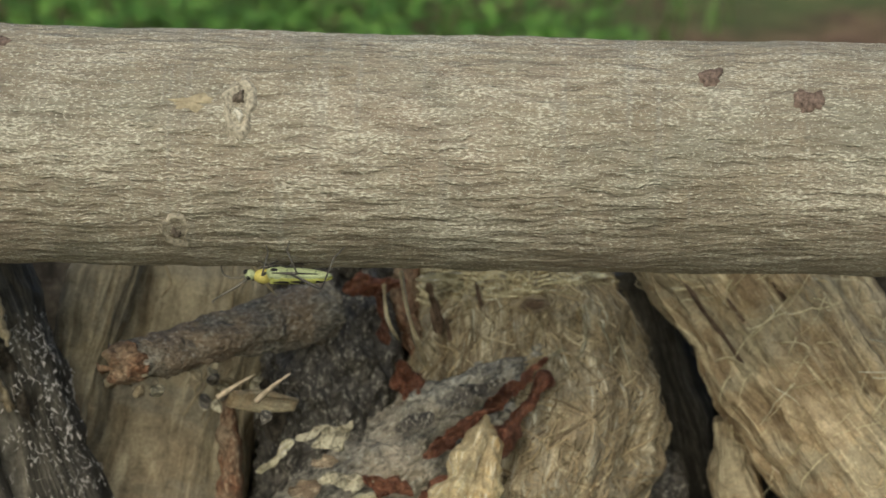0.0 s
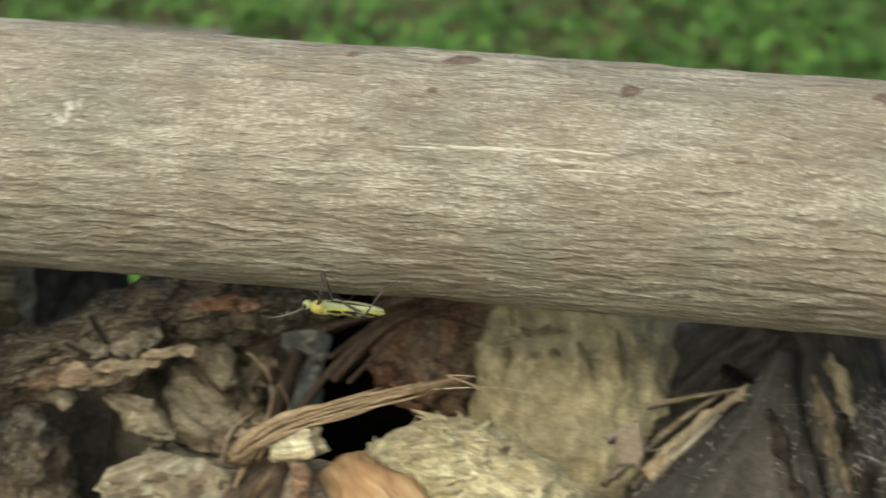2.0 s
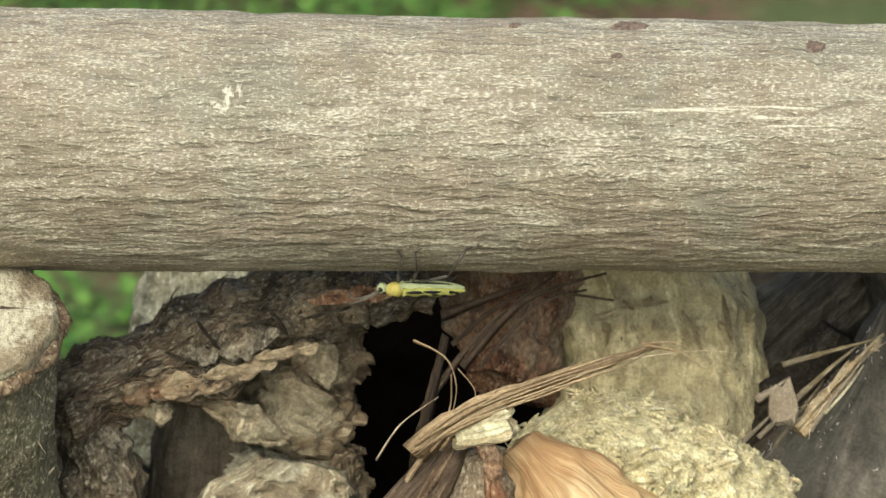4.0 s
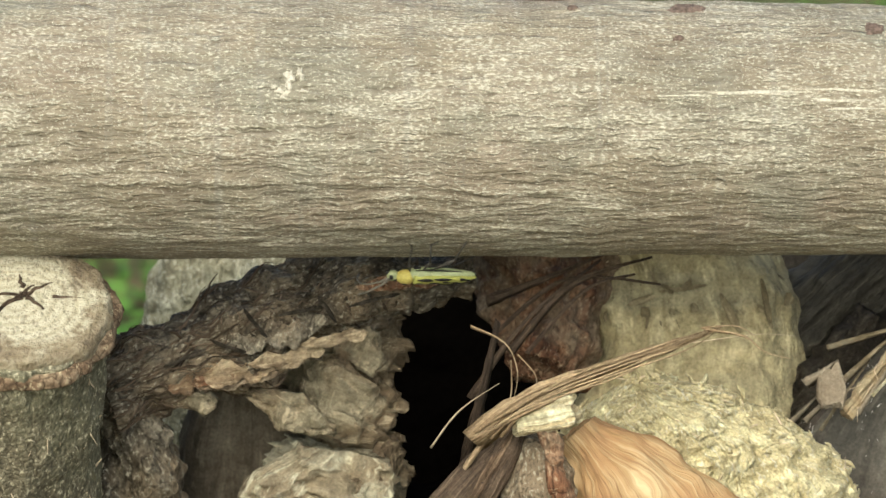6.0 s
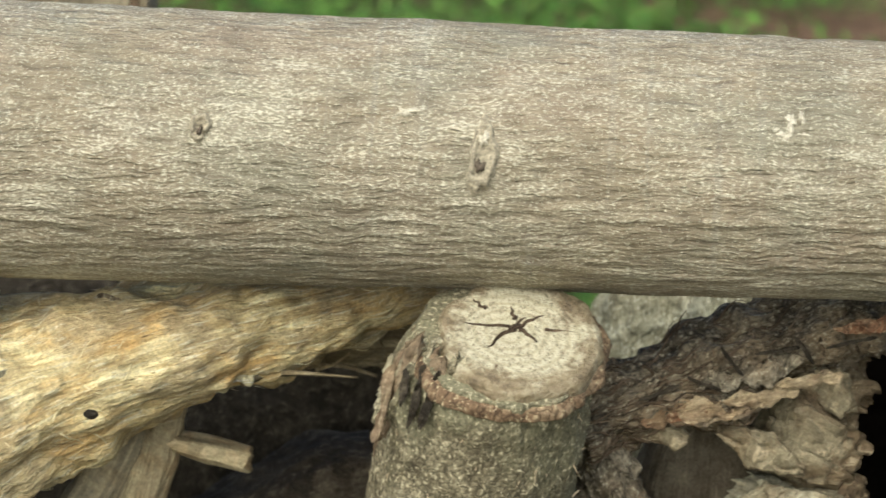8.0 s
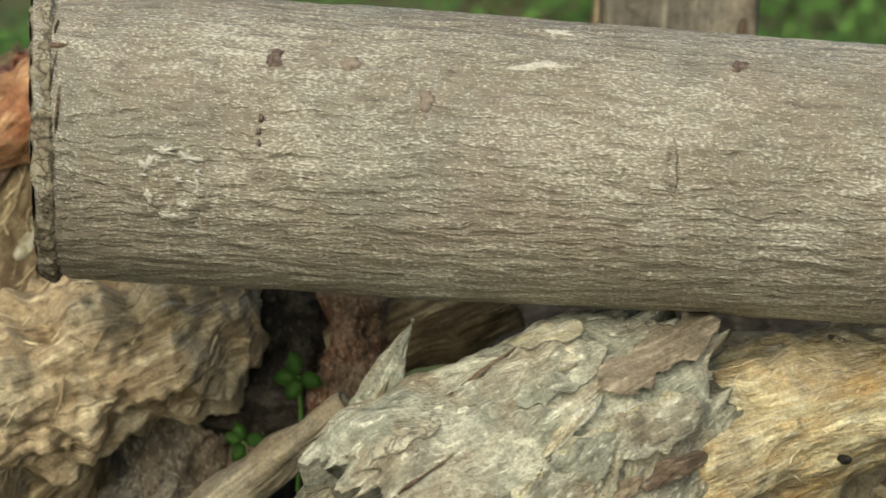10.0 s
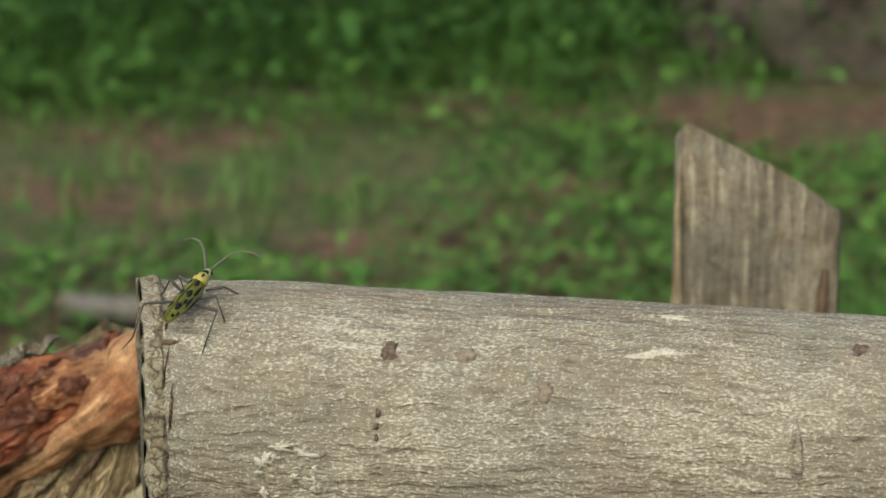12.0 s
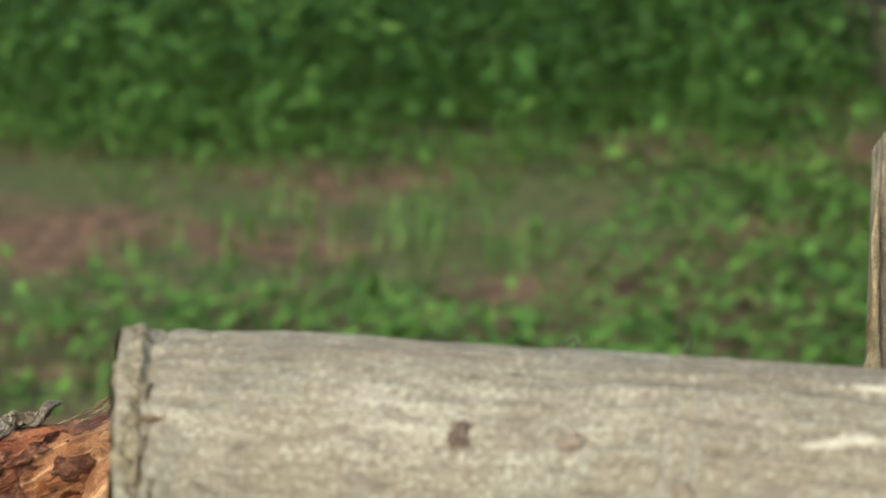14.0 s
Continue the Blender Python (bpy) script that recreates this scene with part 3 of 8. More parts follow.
def locks(thing, count, length, width, seed, material, lo=0.0, hi=1.0, lift=0.0006, wander=0.5, label="matted wood strands", curl=0.4):
    """Strands that lie along the skin of a lofted thing and stray sideways, joined into one part."""
    rnd = random.Random(seed)
    steps, around = thing["steps"], thing["around"]
    me = thing.data
    m3 = (thing.parent.matrix_basis @ thing.matrix_basis if thing.parent else thing.matrix_basis).to_3x3()
    span = (me.vertices[(steps - 1) * around].co - me.vertices[0].co).length
    verts, faces = [], []
    done = tries = 0
    while done < count and tries < count * 12:
        tries += 1
        s0, a0 = rnd.uniform(lo, hi), rnd.uniform(0, around)
        v = me.vertices[int(s0 * (steps - 1)) * around + int(a0) % around]
        if (m3 @ v.normal).y > 0.15:
            continue
        done += 1
        L = length * rnd.uniform(0.35, 1.35) / span
        drift = rnd.gauss(0, wander) * around * 0.05
        wave, ph = rnd.uniform(0.2, 1) * around * 0.012, rnd.uniform(0, 6.28)
        rise = lift * rnd.uniform(0.2, 1.6)
        free = rnd.random() < 0.22
        pts = []
        for k in range(6):
            u = k / 5
            s1 = min(max(s0 + L * (u - 0.5), 0.0), 1.0)
            q = me.vertices[int(s1 * (steps - 1)) * around + int(a0 + drift * u + wave * math.sin(ph + 5 * u)) % around]
            up = rise * math.sin(math.pi * min(u * 1.15, 1)) - 0.0002
            if free:
                up = rise * 3.5 * u * u
            pts.append(q.co + q.normal * up)
        w = width * rnd.uniform(0.4, 1.5)
        vv, ff = ribbon(pts, w, w * 0.45, rnd.random(), rnd.gauss(0, curl), 8)
        o = len(verts)
        verts += vv
        faces += [tuple(i + o for i in f) for f in ff]
    uv = np.array([(p[0], p[2]) for p in verts])
    ob = new("fibre_mat", mesh_of("fibre_mat", verts, faces, uv, material))
    ob.parent = thing
    return tagged(ob, label, kind="stuff")


# Usual view direction of the camera; patches are laid to fit that view.
VIEW_DIR = Vector((0, 0.953, -0.303))


def patch(thing, name, a, b, wide, material, label="", lift=0.0008, ragged=0.45, seed=1, curl=0.0, rough=0.0004, nose=0.35, scale=1.0):
    """A ragged plate that clings to the camera's side of a thing, from a to b: bark, torn wood, crust. curl lifts its
    tip.
    """
    a, b = Vector(a), Vector(b)
    u = b - a
    u -= VIEW_DIR * u.dot(VIEW_DIR)
    length = u.length
    u.normalize()
    w = u.cross(VIEW_DIR)
    me = thing.data
    co = np.zeros(len(me.vertices) * 3, dtype=np.float32)
    me.vertices.foreach_get("co", co)
    world_m = np.array(thing.matrix_world if not thing.parent else thing.parent.matrix_basis @ thing.matrix_basis)
    co = co.reshape(-1, 3) @ world_m[:3, :3].T + world_m[:3, 3]
    rel = co - np.array(a)
    U, W, D = rel @ np.array(u), rel @ np.array(w), rel @ np.array(VIEW_DIR)
    cell = 0.0011
    m = 0.006
    nu, nw = int((length + 2 * m) / cell) + 2, int((wide * 2 + 2 * m) / cell) + 2
    iu, iw = ((U + m) / cell).astype(int), ((W + wide + m) / cell).astype(int)
    ok = (iu >= 0) & (iu < nu) & (iw >= 0) & (iw < nw)
    depth = np.full((nu, nw), 9.0)
    np.minimum.at(depth, (iu[ok], iw[ok]), D[ok])
    for _ in range(3):
        pad = np.pad(depth, 1, mode="edge")
        near = np.stack([pad[i:i + nu, j:j + nw] for i in range(3) for j in range(3)]).min(0)
        depth = np.where(depth > 8, near, depth)
    if (depth < 8).any():
        depth = np.where(depth > 8, depth[depth < 8].max(), depth)
    else:
        depth[:] = 0.0
    pad = np.pad(depth, 1, mode="edge")
    soft_depth = sum(pad[i:i + nu, j:j + nw] for i in range(3) for j in range(3)) / 9
    ns, nt = max(14, min(70, int(length / 0.0006))), max(10, min(40, int(wide / 0.0005)))
    sv, tv = np.linspace(0, 1, ns), np.linspace(-1, 1, nt)
    S, Tt = np.meshgrid(sv, tv, indexing="ij")
    prof = np.clip(np.minimum(sv / nose, (1 - sv) / nose), 0.0, 1) ** 0.55
    edge = []
    for k in (0, 1):
        q = np.stack([sv * length / 0.004, np.full(ns, seed * 3.7 + k * 9), np.zeros(ns)], -1)
        edge.append(wide / 2 * prof * (1 + ragged * fbm(q, seed + k, 3)) + 0.0001)
    half = np.where(Tt < 0, edge[0][:, None], edge[1][:, None])
    Wc = Tt * half
    Uc = S * length + 0.0016 * ragged * lattice(np.stack([Wc.ravel() / 0.0025, S.ravel() * 0 + seed, S.ravel() * 0], -1), seed).reshape(S.shape) * np.abs(S * 2 - 1)
    gu, gw = np.clip((Uc + m) / cell - 0.5, 0, nu - 1.001), np.clip((Wc + wide + m) / cell - 0.5, 0, nw - 1.001)
    i0, j0 = gu.astype(int), gw.astype(int)
    fu, fw = gu - i0, gw - j0
    d = (soft_depth[i0, j0] * (1 - fu) * (1 - fw) + soft_depth[i0 + 1, j0] * fu * (1 - fw) + soft_depth[i0, j0 + 1] * (1 - fu) * fw + soft_depth[i0 + 1, j0 + 1] * fu * fw)
    P3 = np.stack([Uc.ravel(), Wc.ravel(), np.zeros(Uc.size)], -1)
    rise = lift + curl * S ** 2 + rough * fbm(P3 / 0.0016, seed + 2).reshape(S.shape) + rough * 1.5 * fbm(P3 / 0.005, seed + 4).reshape(S.shape)
    top = np.array(a) + Uc[..., None] * np.array(u) + Wc[..., None] * np.array(w) + (d - rise)[..., None] * np.array(VIEW_DIR)
    idx = np.arange(ns * nt).reshape(ns, nt)
    faces = np.stack([idx[:-1, :-1], idx[:-1, 1:], idx[1:, 1:], idx[1:, :-1]], -1).reshape(-1, 4).tolist()
    rim = np.concatenate([idx[0, :], idx[1:, -1], idx[-1, -2::-1], idx[-2:0:-1, 0]])
    flat = top.reshape(-1, 3)
    back = flat[rim] + np.array(VIEW_DIR) * (0.0012 + lift)
    o = len(flat)
    r2 = np.arange(o, o + len(rim))
    faces += np.stack([rim, r2, np.roll(r2, -1), np.roll(rim, -1)], -1).tolist()
    verts = np.concatenate([flat, back])
    uv = np.stack([Wc.ravel(), Uc.ravel()], -1) * scale
    uv = np.concatenate([uv, uv[rim] + 0.0006]) + np.array([seed * 0.013, seed * 0.021])
    base = flat.mean(0)
    ob = new(name, mesh_of(name, verts - base, faces, uv, material))
    holder = thing
    ob.parent = holder
    inv = (thing.parent.matrix_basis @ thing.matrix_basis if thing.parent else thing.matrix_basis).inverted()
    ob.matrix_basis = inv @ Matrix.Translation(Vector(base))
    return tagged(ob, label)


# ---------------------------------------------------------------- ground and greenery
def ground():
    xs, ys = np.linspace(-1, 1, 121), np.linspace(-1, 1, 121)
    X, Y = np.meshgrid(np.sign(xs) * np.abs(xs) ** 2.2 * 60, np.sign(ys) * np.abs(ys) ** 2.2 * 60, indexing="ij")
    P = np.stack([X.ravel(), Y.ravel() + 2, np.zeros(X.size)], -1)
    P[:, 2] = -0.012 + 0.02 * fbm(P / 0.7, 3) * np.clip((np.abs(P[:, 1] - 0.1) - 0.3) * 2, 0, 1)
    i = np.arange(121 * 121).reshape(121, 121)
    f = np.stack([i[:-1, :-1], i[1:, :-1], i[1:, 1:], i[:-1, 1:]], -1).reshape(-1, 4).tolist()
    m, n, l, b = mat("leaf_litter_soil", 0.95)
    big = noisy(n, l, coords(n, l, (2.2, 2.2, 2.2), "Object"), 1, 4)
    small = noisy(n, l, coords(n, l, (28, 28, 28), "Object"), 1, 5, 0.7)
    tone = ramp(n, l, small, [(0.32, (0.045, 0.034, 0.024)), (0.5, (0.125, 0.08, 0.05)), (0.68, (0.23, 0.15, 0.095))])
    tone = mix(n, l, ramp(n, l, big, [(0.42, (0,)), (0.56, (0.8,))]), tone, mix(n, l, small, (0.035, 0.06, 0.02), (0.10, 0.15, 0.05)))
    l.new(tone, b.inputs["Base Color"])
    bump(n, l, b, [(small, 0.02, 0.8)])
    return tagged(new("ground", mesh_of("ground", P, f, None, m)), "brown leaf-littered soil with thin grass", "ground", kind="structure")


def leaf_material(name, a, b_, c):
    m, n, l, b = mat(name, 0.55)
    g = n.new("ShaderNodeNewGeometry")
    l.new(ramp(n, l, g.outputs["Random Per Island"], [(0.0, a), (0.5, b_), (1.0, c)]), b.inputs["Base Color"])
    b.inputs["Subsurface Weight"].default_value = 0.0
    return m


def green_at(x, y):
    """How thickly the weeds stand, 0 to 1: thin on the bare litter, thick towards the woods."""
    d = 0.27 + 0.7 * noise.noise((x * 1.5, y * 1.2, 4.0)) + 0.5 * noise.noise((x * 3.4, y * 2.7, 9.0))
    d += 0.7 * min(max((y - 3.0) / 1.0, -0.1), 1)
    if (x + 0.42) ** 2 + (y - 3.3) ** 2 < 0.12:
        d -= 0.9
    if x > 0.08 and y < 3.0:
        d -= 0.42
    if x < -0.95 and 2.3 < y < 3.1:
        d -= 0.25
    if -0.9 < x < -0.2 and y < 2.9:
        d += 0.15
    if -1.0 < x < 0.08 and 1.0 < y < 2.3:
        d += 0.40
    return d


def weeds(name, label, count, box, size, height, material, seed, tall=1.0, thin=1.0):
    """Low leafy weeds: small folded leaves on short stems, in clumps."""
    rnd = random.Random(seed)
    verts, faces = [], []
    x0, x1, y0, y1 = box
    while count > 0:
        cx, cy = rnd.uniform(x0, x1), rnd.uniform(y0, y1)
        d = green_at(cx, cy) * min(1.0, 3.0 * min(cx - x0, x1 - cx, y1 - cy) / (x1 - x0) + 0.05)
        if rnd.random() > d * thin:
            count -= 0.2
            continue
        h = height * rnd.uniform(0.35, 1.0) * (0.6 + 0.6 * d) * tall
        for k in range(rnd.randint(5, 11)):
            count -= 1
            a = rnd.uniform(0, 6.283)
            r = rnd.uniform(0.0, 0.075) * (1 + tall * 0.4)
            p = Vector((cx + r * math.cos(a), cy + r * math.sin(a), h * rnd.uniform(0.25, 1.0)))
            s = size * rnd.uniform(0.5, 1.25)
            out = Vector((math.cos(a + rnd.gauss(0, 0.6)), math.sin(a + rnd.gauss(0, 0.6)), rnd.uniform(-0.3, 0.75))).normalized()
            side = out.cross(Vector((rnd.gauss(0, 0.25), rnd.gauss(0, 0.25), 1))).normalized()
            up = side.cross(out)
            o = len(verts)
            verts += [tuple(p), tuple(p + out * s * 0.35 + side * s * 0.3 + up * s * 0.08), tuple(p + out * s * 0.75 + side * s * 0.24),
                      tuple(p + out * s - up * s * 0.12), tuple(p + out * s * 0.75 - side * s * 0.24),
                      tuple(p + out * s * 0.35 - side * s * 0.3 + up * s * 0.08), tuple(p + out * s * 0.55 - up * s * 0.06),
                      (cx + rnd.gauss(0, 0.006), cy + rnd.gauss(0, 0.006), -0.02)]
            faces += [(o, o + 1, o + 6), (o + 1, o + 2, o + 6), (o + 2, o + 3, o + 6), (o + 3, o + 4, o + 6), (o + 4, o + 5, o + 6), (o + 5, o, o + 6)]
            if k % 8 == 0:
                q = len(verts)
                w = 0.0006
                verts += [(verts[o + 7][0] - w, verts[o + 7][1], -0.02), (verts[o + 7][0] + w, verts[o + 7][1], -0.02), (p.x + w, p.y, p.z), (p.x - w, p.y, p.z)]
                faces.append((q, q + 1, q + 2, q + 3))
    return tagged(new(name, mesh_of(name, verts, faces, None, material)), label, "weeds", kind="stuff")


def grass(name, label, count, box, material, seed):
    rnd = random.Random(seed)
    verts, faces = [], []
    x0, x1, y0, y1 = box
    while count > 0:
        count -= 1
        x, y = rnd.uniform(x0, x1), rnd.uniform(y0, y1)
        if noise.noise((x * 1.7, y * 1.7, 2.0)) < -0.05:
            continue
        for k in range(3):
            a, h, w = rnd.uniform(0, 6.283), rnd.uniform(0.01, 0.03), rnd.uniform(0.001, 0.002)
            bx, by = x + rnd.gauss(0, 0.01), y + rnd.gauss(0, 0.01)
            lean = rnd.uniform(0.5, 1.6) * h
            c, s = math.cos(a), math.sin(a)
            o = len(verts)
            verts += [(bx - s * w, by + c * w, -0.02), (bx + s * w, by - c * w, -0.02),
                      (bx + c * lean * 0.4 + s * w, by + s * lean * 0.4 - c * w, h * 0.6), (bx + c * lean * 0.4 - s * w, by + s * lean * 0.4 + c * w, h * 0.6),
                      (bx + c * lean, by + s * lean, h)]
            faces += [(o, o + 1, o + 2, o + 3), (o + 3, o + 2, o + 4)]
    return tagged(new(name, mesh_of(name, verts, faces, None, material)), label, "grass", kind="stuff")


ground()
LEAF = leaf_material("bright_weed_leaf", (0.04, 0.105, 0.018), (0.07, 0.165, 0.028), (0.11, 0.22, 0.042))
DARKLEAF = leaf_material("dark_weed_leaf", (0.02, 0.06, 0.012), (0.04, 0.11, 0.02), (0.07, 0.17, 0.03))
BLADE = leaf_material("grass_blade", (0.05, 0.12, 0.02), (0.085, 0.18, 0.035), (0.13, 0.22, 0.06))
weeds("low_weeds", "bright green low broad-leaved weeds on leaf litter", 46000, (-3.4, 2.0, 0.9, 5.0), 0.021, 0.036, LEAF, 11)
weeds("tall_weeds", "dark green leafy undergrowth at the wood's edge", 62000, (-4.6, 3.2, 3.1, 7.5), 0.031, 0.28, DARKLEAF, 12, 1.5)
weeds("shrub_growth", "mid green leafy shoots among darker undergrowth", 20000, (-4.4, 3.0, 2.9, 7.0), 0.029, 0.32, LEAF, 13, 1.5, 0.6)
grass("grass", "thin green grass among fallen leaves", 4000, (-3.0, 1.5, 0.9, 3.6), BLADE, 14)


def boulder():
    bm = bmesh.new()
    bmesh.ops.create_icosphere(bm, subdivisions=5, radius=0.5)
    co = np.array([v.co for v in bm.verts])
    d = 1 + 0.22 * fbm(co / 0.35, 8, 4)
    for v, k in zip(bm.verts, d):
        v.co = Vector((v.co.x * 0.9, v.co.y * 0.7, v.co.z * 1.1)) * k
    me = bpy.data.meshes.new("boulder")
    bm.to_mesh(me)
    bm.free()
    me.materials.append(rough_bark("boulder_stone", (0.13, 0.10, 0.085), (0.23, 0.185, 0.155), (0.33, 0.275, 0.235), 9, relief=0.02, stretch=1))
    me.polygons.foreach_set("use_smooth", np.ones(len(me.polygons), dtype=bool))
    ob = tagged(new("boulder", me), "pinkish grey boulder half hidden in undergrowth", "boulder")
    ob.matrix_basis = pose(-0.36, 3.95, 0.30)


boulder()

# a grey stick on the ground behind the pile
stick = piece("fallen_branch", (-1.2540, 1.9750, 0.0000), (-1.0820, 1.9890, -0.0000), [(0, 0, 0, 0.017, 0.017), (0.5, 0.003, 0, 0.016, 0.016), (1, 0, 0, 0.013, 0.013)],
              rough_bark("grey_branch_bark", (0.09, 0.08, 0.07), (0.16, 0.145, 0.13), (0.24, 0.22, 0.2), 90, stretch=0.3), "grey fallen branch with a pale cut end on the ground", "branch",
              around=28, steps=50, lump=0.001)
stick.location.z = 0.012
piece("cut_end", (-1.2550, 1.9750, 0.0000), (-1.2520, 1.9750, 0.0000), [(0, 0, 0, 0.0155, 0.0155), (1, 0, 0, 0.0165, 0.0165)], SAWN, "pale sawn end", parent=stick, around=28, steps=4, lump=0.0003)
stick.children[0].matrix_basis = Matrix.Translation((0, 0, -0.004))


def stake():
    """A weathered upright stake with a slanting top."""
    m = fibre_wood("stake_face_wood", (0.085, 0.068, 0.047), (0.175, 0.145, 0.105), (0.28, 0.24, 0.18), 110, 14, stain=(0.135, 0.10, 0.065), grey=(0.155, 0.135, 0.105), relief=0.002, contrast=0.55)
    bm = bmesh.new()
    bmesh.ops.create_cube(bm, size=1.0)
    bmesh.ops.subdivide_edges(bm, edges=bm.edges[:], cuts=15, use_grid_fill=True)
    uvl = bm.loops.layers.uv.new("UVMap")
    co = np.array([v.co for v in bm.verts])
    n1 = fbm(co * np.array([7, 7, 2.2]), 21, 4)
    for v, d in zip(bm.verts, n1):
        x, y, z = v.co
        u = x + 0.5
        top_z = 0.5605 - 0.0265 * u ** 1.15 - 0.02 * max(0, 0.07 - u)
        h = (z + 0.5)
        flare = 1 + 0.08 * (1 - h)
        v.co = Vector(((x * 0.0475 - 0.004 * (1 - h)) * flare + 0.0012 * d, y * 0.028 * flare + 0.0012 * d, h * (top_z - 0.010 * (y + 0.5)) - 0.01))
    for f in bm.faces:
        f.smooth = False
        for lp in f.loops:
            c = lp.vert.co
            lp[uvl].uv = (c.x + c.y, c.z)
    me = bpy.data.meshes.new("wooden_stake")
    bm.to_mesh(me)
    bm.free()
    me.materials.append(m)
    me.polygons.foreach_set("use_smooth", np.ones(len(me.polygons), dtype=bool))
    ob = tagged(new("wooden_stake", me), "weathered grey-brown wooden stake with a slanting top", "stake")
    ob.matrix_basis = pose(-0.4735, 0.235, 0, 0, 0, 6)
    piece("splintered_edge", (-0.4975, 0.2165, 0.40), (-0.4958, 0.2185, 0.535), [(0, 0, 0, 0.0028, 0.0016), (0.5, 0.0004, 0, 0.0022, 0.0016), (0.9, 0, 0, 0.0012, 0.001), (1, 0, 0, 0.0003, 0.0004)], TAN, "tan splintered edge", parent=ob,
          around=30, steps=80, lump=0.0008, lump_size=0.008, fibre=0.0006, fibre_size=0.0015, stretch=12, seed=211)
    piece("rotten_patch", (-0.4535, 0.2195, 0.40), (-0.4528, 0.2225, 0.506), [(0, 0, 0, 0.0026, 0.0012), (0.7, 0, 0, 0.0024, 0.0012), (1, 0, 0, 0.0012, 0.0008)], DEADWOOD, "dark rotten patch", parent=ob,
          around=30, steps=60, lump=0.0006, seed=212)
    return ob


stake()

# ---------------------------------------------------------------- the pile
for i, (y, z, r) in enumerate(((-0.07, 0.095, 0.105), (0.14, 0.095, 0.105), (0.01, 0.292, 0.112), (0.34, 0.095, 0.105))):
    piece("firewood_log", (-1.0 + 0.03 * i, y, z), (0.42 - 0.02 * i, y, z), [(0, 0, 0, r, r), (0.5, 0.004, 0, r * 0.97, r * 0.97), (1, 0, 0, r, r)], DARKBARK,
          "dark thick-barked firewood log low in the pile", "log", around=90, steps=160, lump=0.004, lump_size=0.05, fibre=0.002, fibre_size=0.012, seed=30 + i)

# backing logs added to close the gaps; near-black colour stands in for shade
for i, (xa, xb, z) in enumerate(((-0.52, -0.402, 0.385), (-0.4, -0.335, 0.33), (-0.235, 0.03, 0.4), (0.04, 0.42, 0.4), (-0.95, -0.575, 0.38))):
    piece("firewood_log", (xa, 0.19, z), (xb, 0.18, z), [(0, 0, 0, 0.066, 0.07), (0.5, 0.003, 0, 0.07, 0.07), (1, 0, 0, 0.066, 0.07)], ROTSHADE,
          "near-black backing log added for the shade in the gaps of the pile", "log", around=80, steps=110, lump=0.004, lump_size=0.03, fibre=0.002, fibre_size=0.01, seed=130 + i)

# right end of the pile
split = piece("split_log", (0.0383, 0.1050, 0.4925), (0.1209, 0.0450, 0.3923), [(0, 0, 0, 0.022, 0.02), (0.25, 0, 0, 0.0235, 0.024), (0.5, 0, 0, 0.0235, 0.026), (0.75, 0, 0, 0.0235, 0.028), (1, 0, 0, 0.024, 0.03)], TAN,
              "tan split log with torn diagonal grain", "log", around=220, steps=200, lump=0.003, lump_size=0.02, fibre=0.0010, fibre_size=0.0032, stretch=7, square=2.6, seed=2, twist=-0.25, crack=0.0018, terrace=0.0020, terrace_size=(0.008, 0.008, 0.03))
locks(split, 420, 0.012, 0.0004, 904, TANLOCK, 0.0, 0.85, 0.0001, 0.3)
locks(split, 120, 0.008, 0.0004, 905, CREAMLOCK, 0.1, 0.7, 0.0018, 1.6, "curled cream fibres", 1.2)
fuzz(split, 24, 0.005, 0.0005, 5, HAIR)
stump = piece("fibrous_stump", (0.0125, 0.0480, 0.3714), (0.0022, 0.0860, 0.4655), [(0, 0, 0, 0.030, 0.03), (0.4, 0.002, 0, 0.0305, 0.032), (0.65, 0.004, 0, 0.0315, 0.031), (0.86, 0.003, 0, 0.0275, 0.027), (1, 0, 0, 0.0225, 0.021)], KNOTTY,
              "pale fibrous stump with a knotted torn top", "stump", around=240, steps=220, lump=0.0045, lump_size=0.016, fibre=0.0009, fibre_size=0.0026, stretch=5, seed=3, crack=0.0016, jag=0.003, terrace=0.0014, terrace_size=0.008, twist=0.35)
locks(stump, 1500, 0.011, 0.00055, 901, GREYLOCK, 0.3, 1.0, 0.0003, 0.6)
locks(stump, 700, 0.010, 0.00045, 902, TANLOCK, 0.3, 1.0, 0.0005, 0.8)
locks(stump, 420, 0.0028, 0.0005, 903, CREAMLOCK, 0.90, 1.0, 0.0007, 2.2, "cream shredded fibres", 0.8)
for k, pts in enumerate(([(0.0155, 0.0500, 0.4545), (0.0118, 0.0470, 0.4525), (0.0122, 0.0465, 0.4470), (0.0150, 0.0480, 0.4440)], [(0.0130, 0.0490, 0.4500), (0.0142, 0.0460, 0.4450), (0.0120, 0.0450, 0.4410), (0.0108, 0.0460, 0.4385)], [(0.0205, 0.0560, 0.4625), (0.0212, 0.0540, 0.4560), (0.0192, 0.0520, 0.4500)],
                         [(0.0105, 0.0480, 0.4440), (0.0135, 0.0455, 0.4420), (0.0140, 0.0460, 0.4375)], [(0.0240, 0.0560, 0.4600), (0.0275, 0.0530, 0.4540), (0.0270, 0.0520, 0.4460)], [(0.0290, 0.0560, 0.4560), (0.0325, 0.0530, 0.4480), (0.0318, 0.0520, 0.4400)])):
    sliver("loose_curl", pts, 0.0016, 0.0006, CREAMTORN, stump, "loose cream curl of fibre", seed=910 + k, curl=1.4, steps=16)
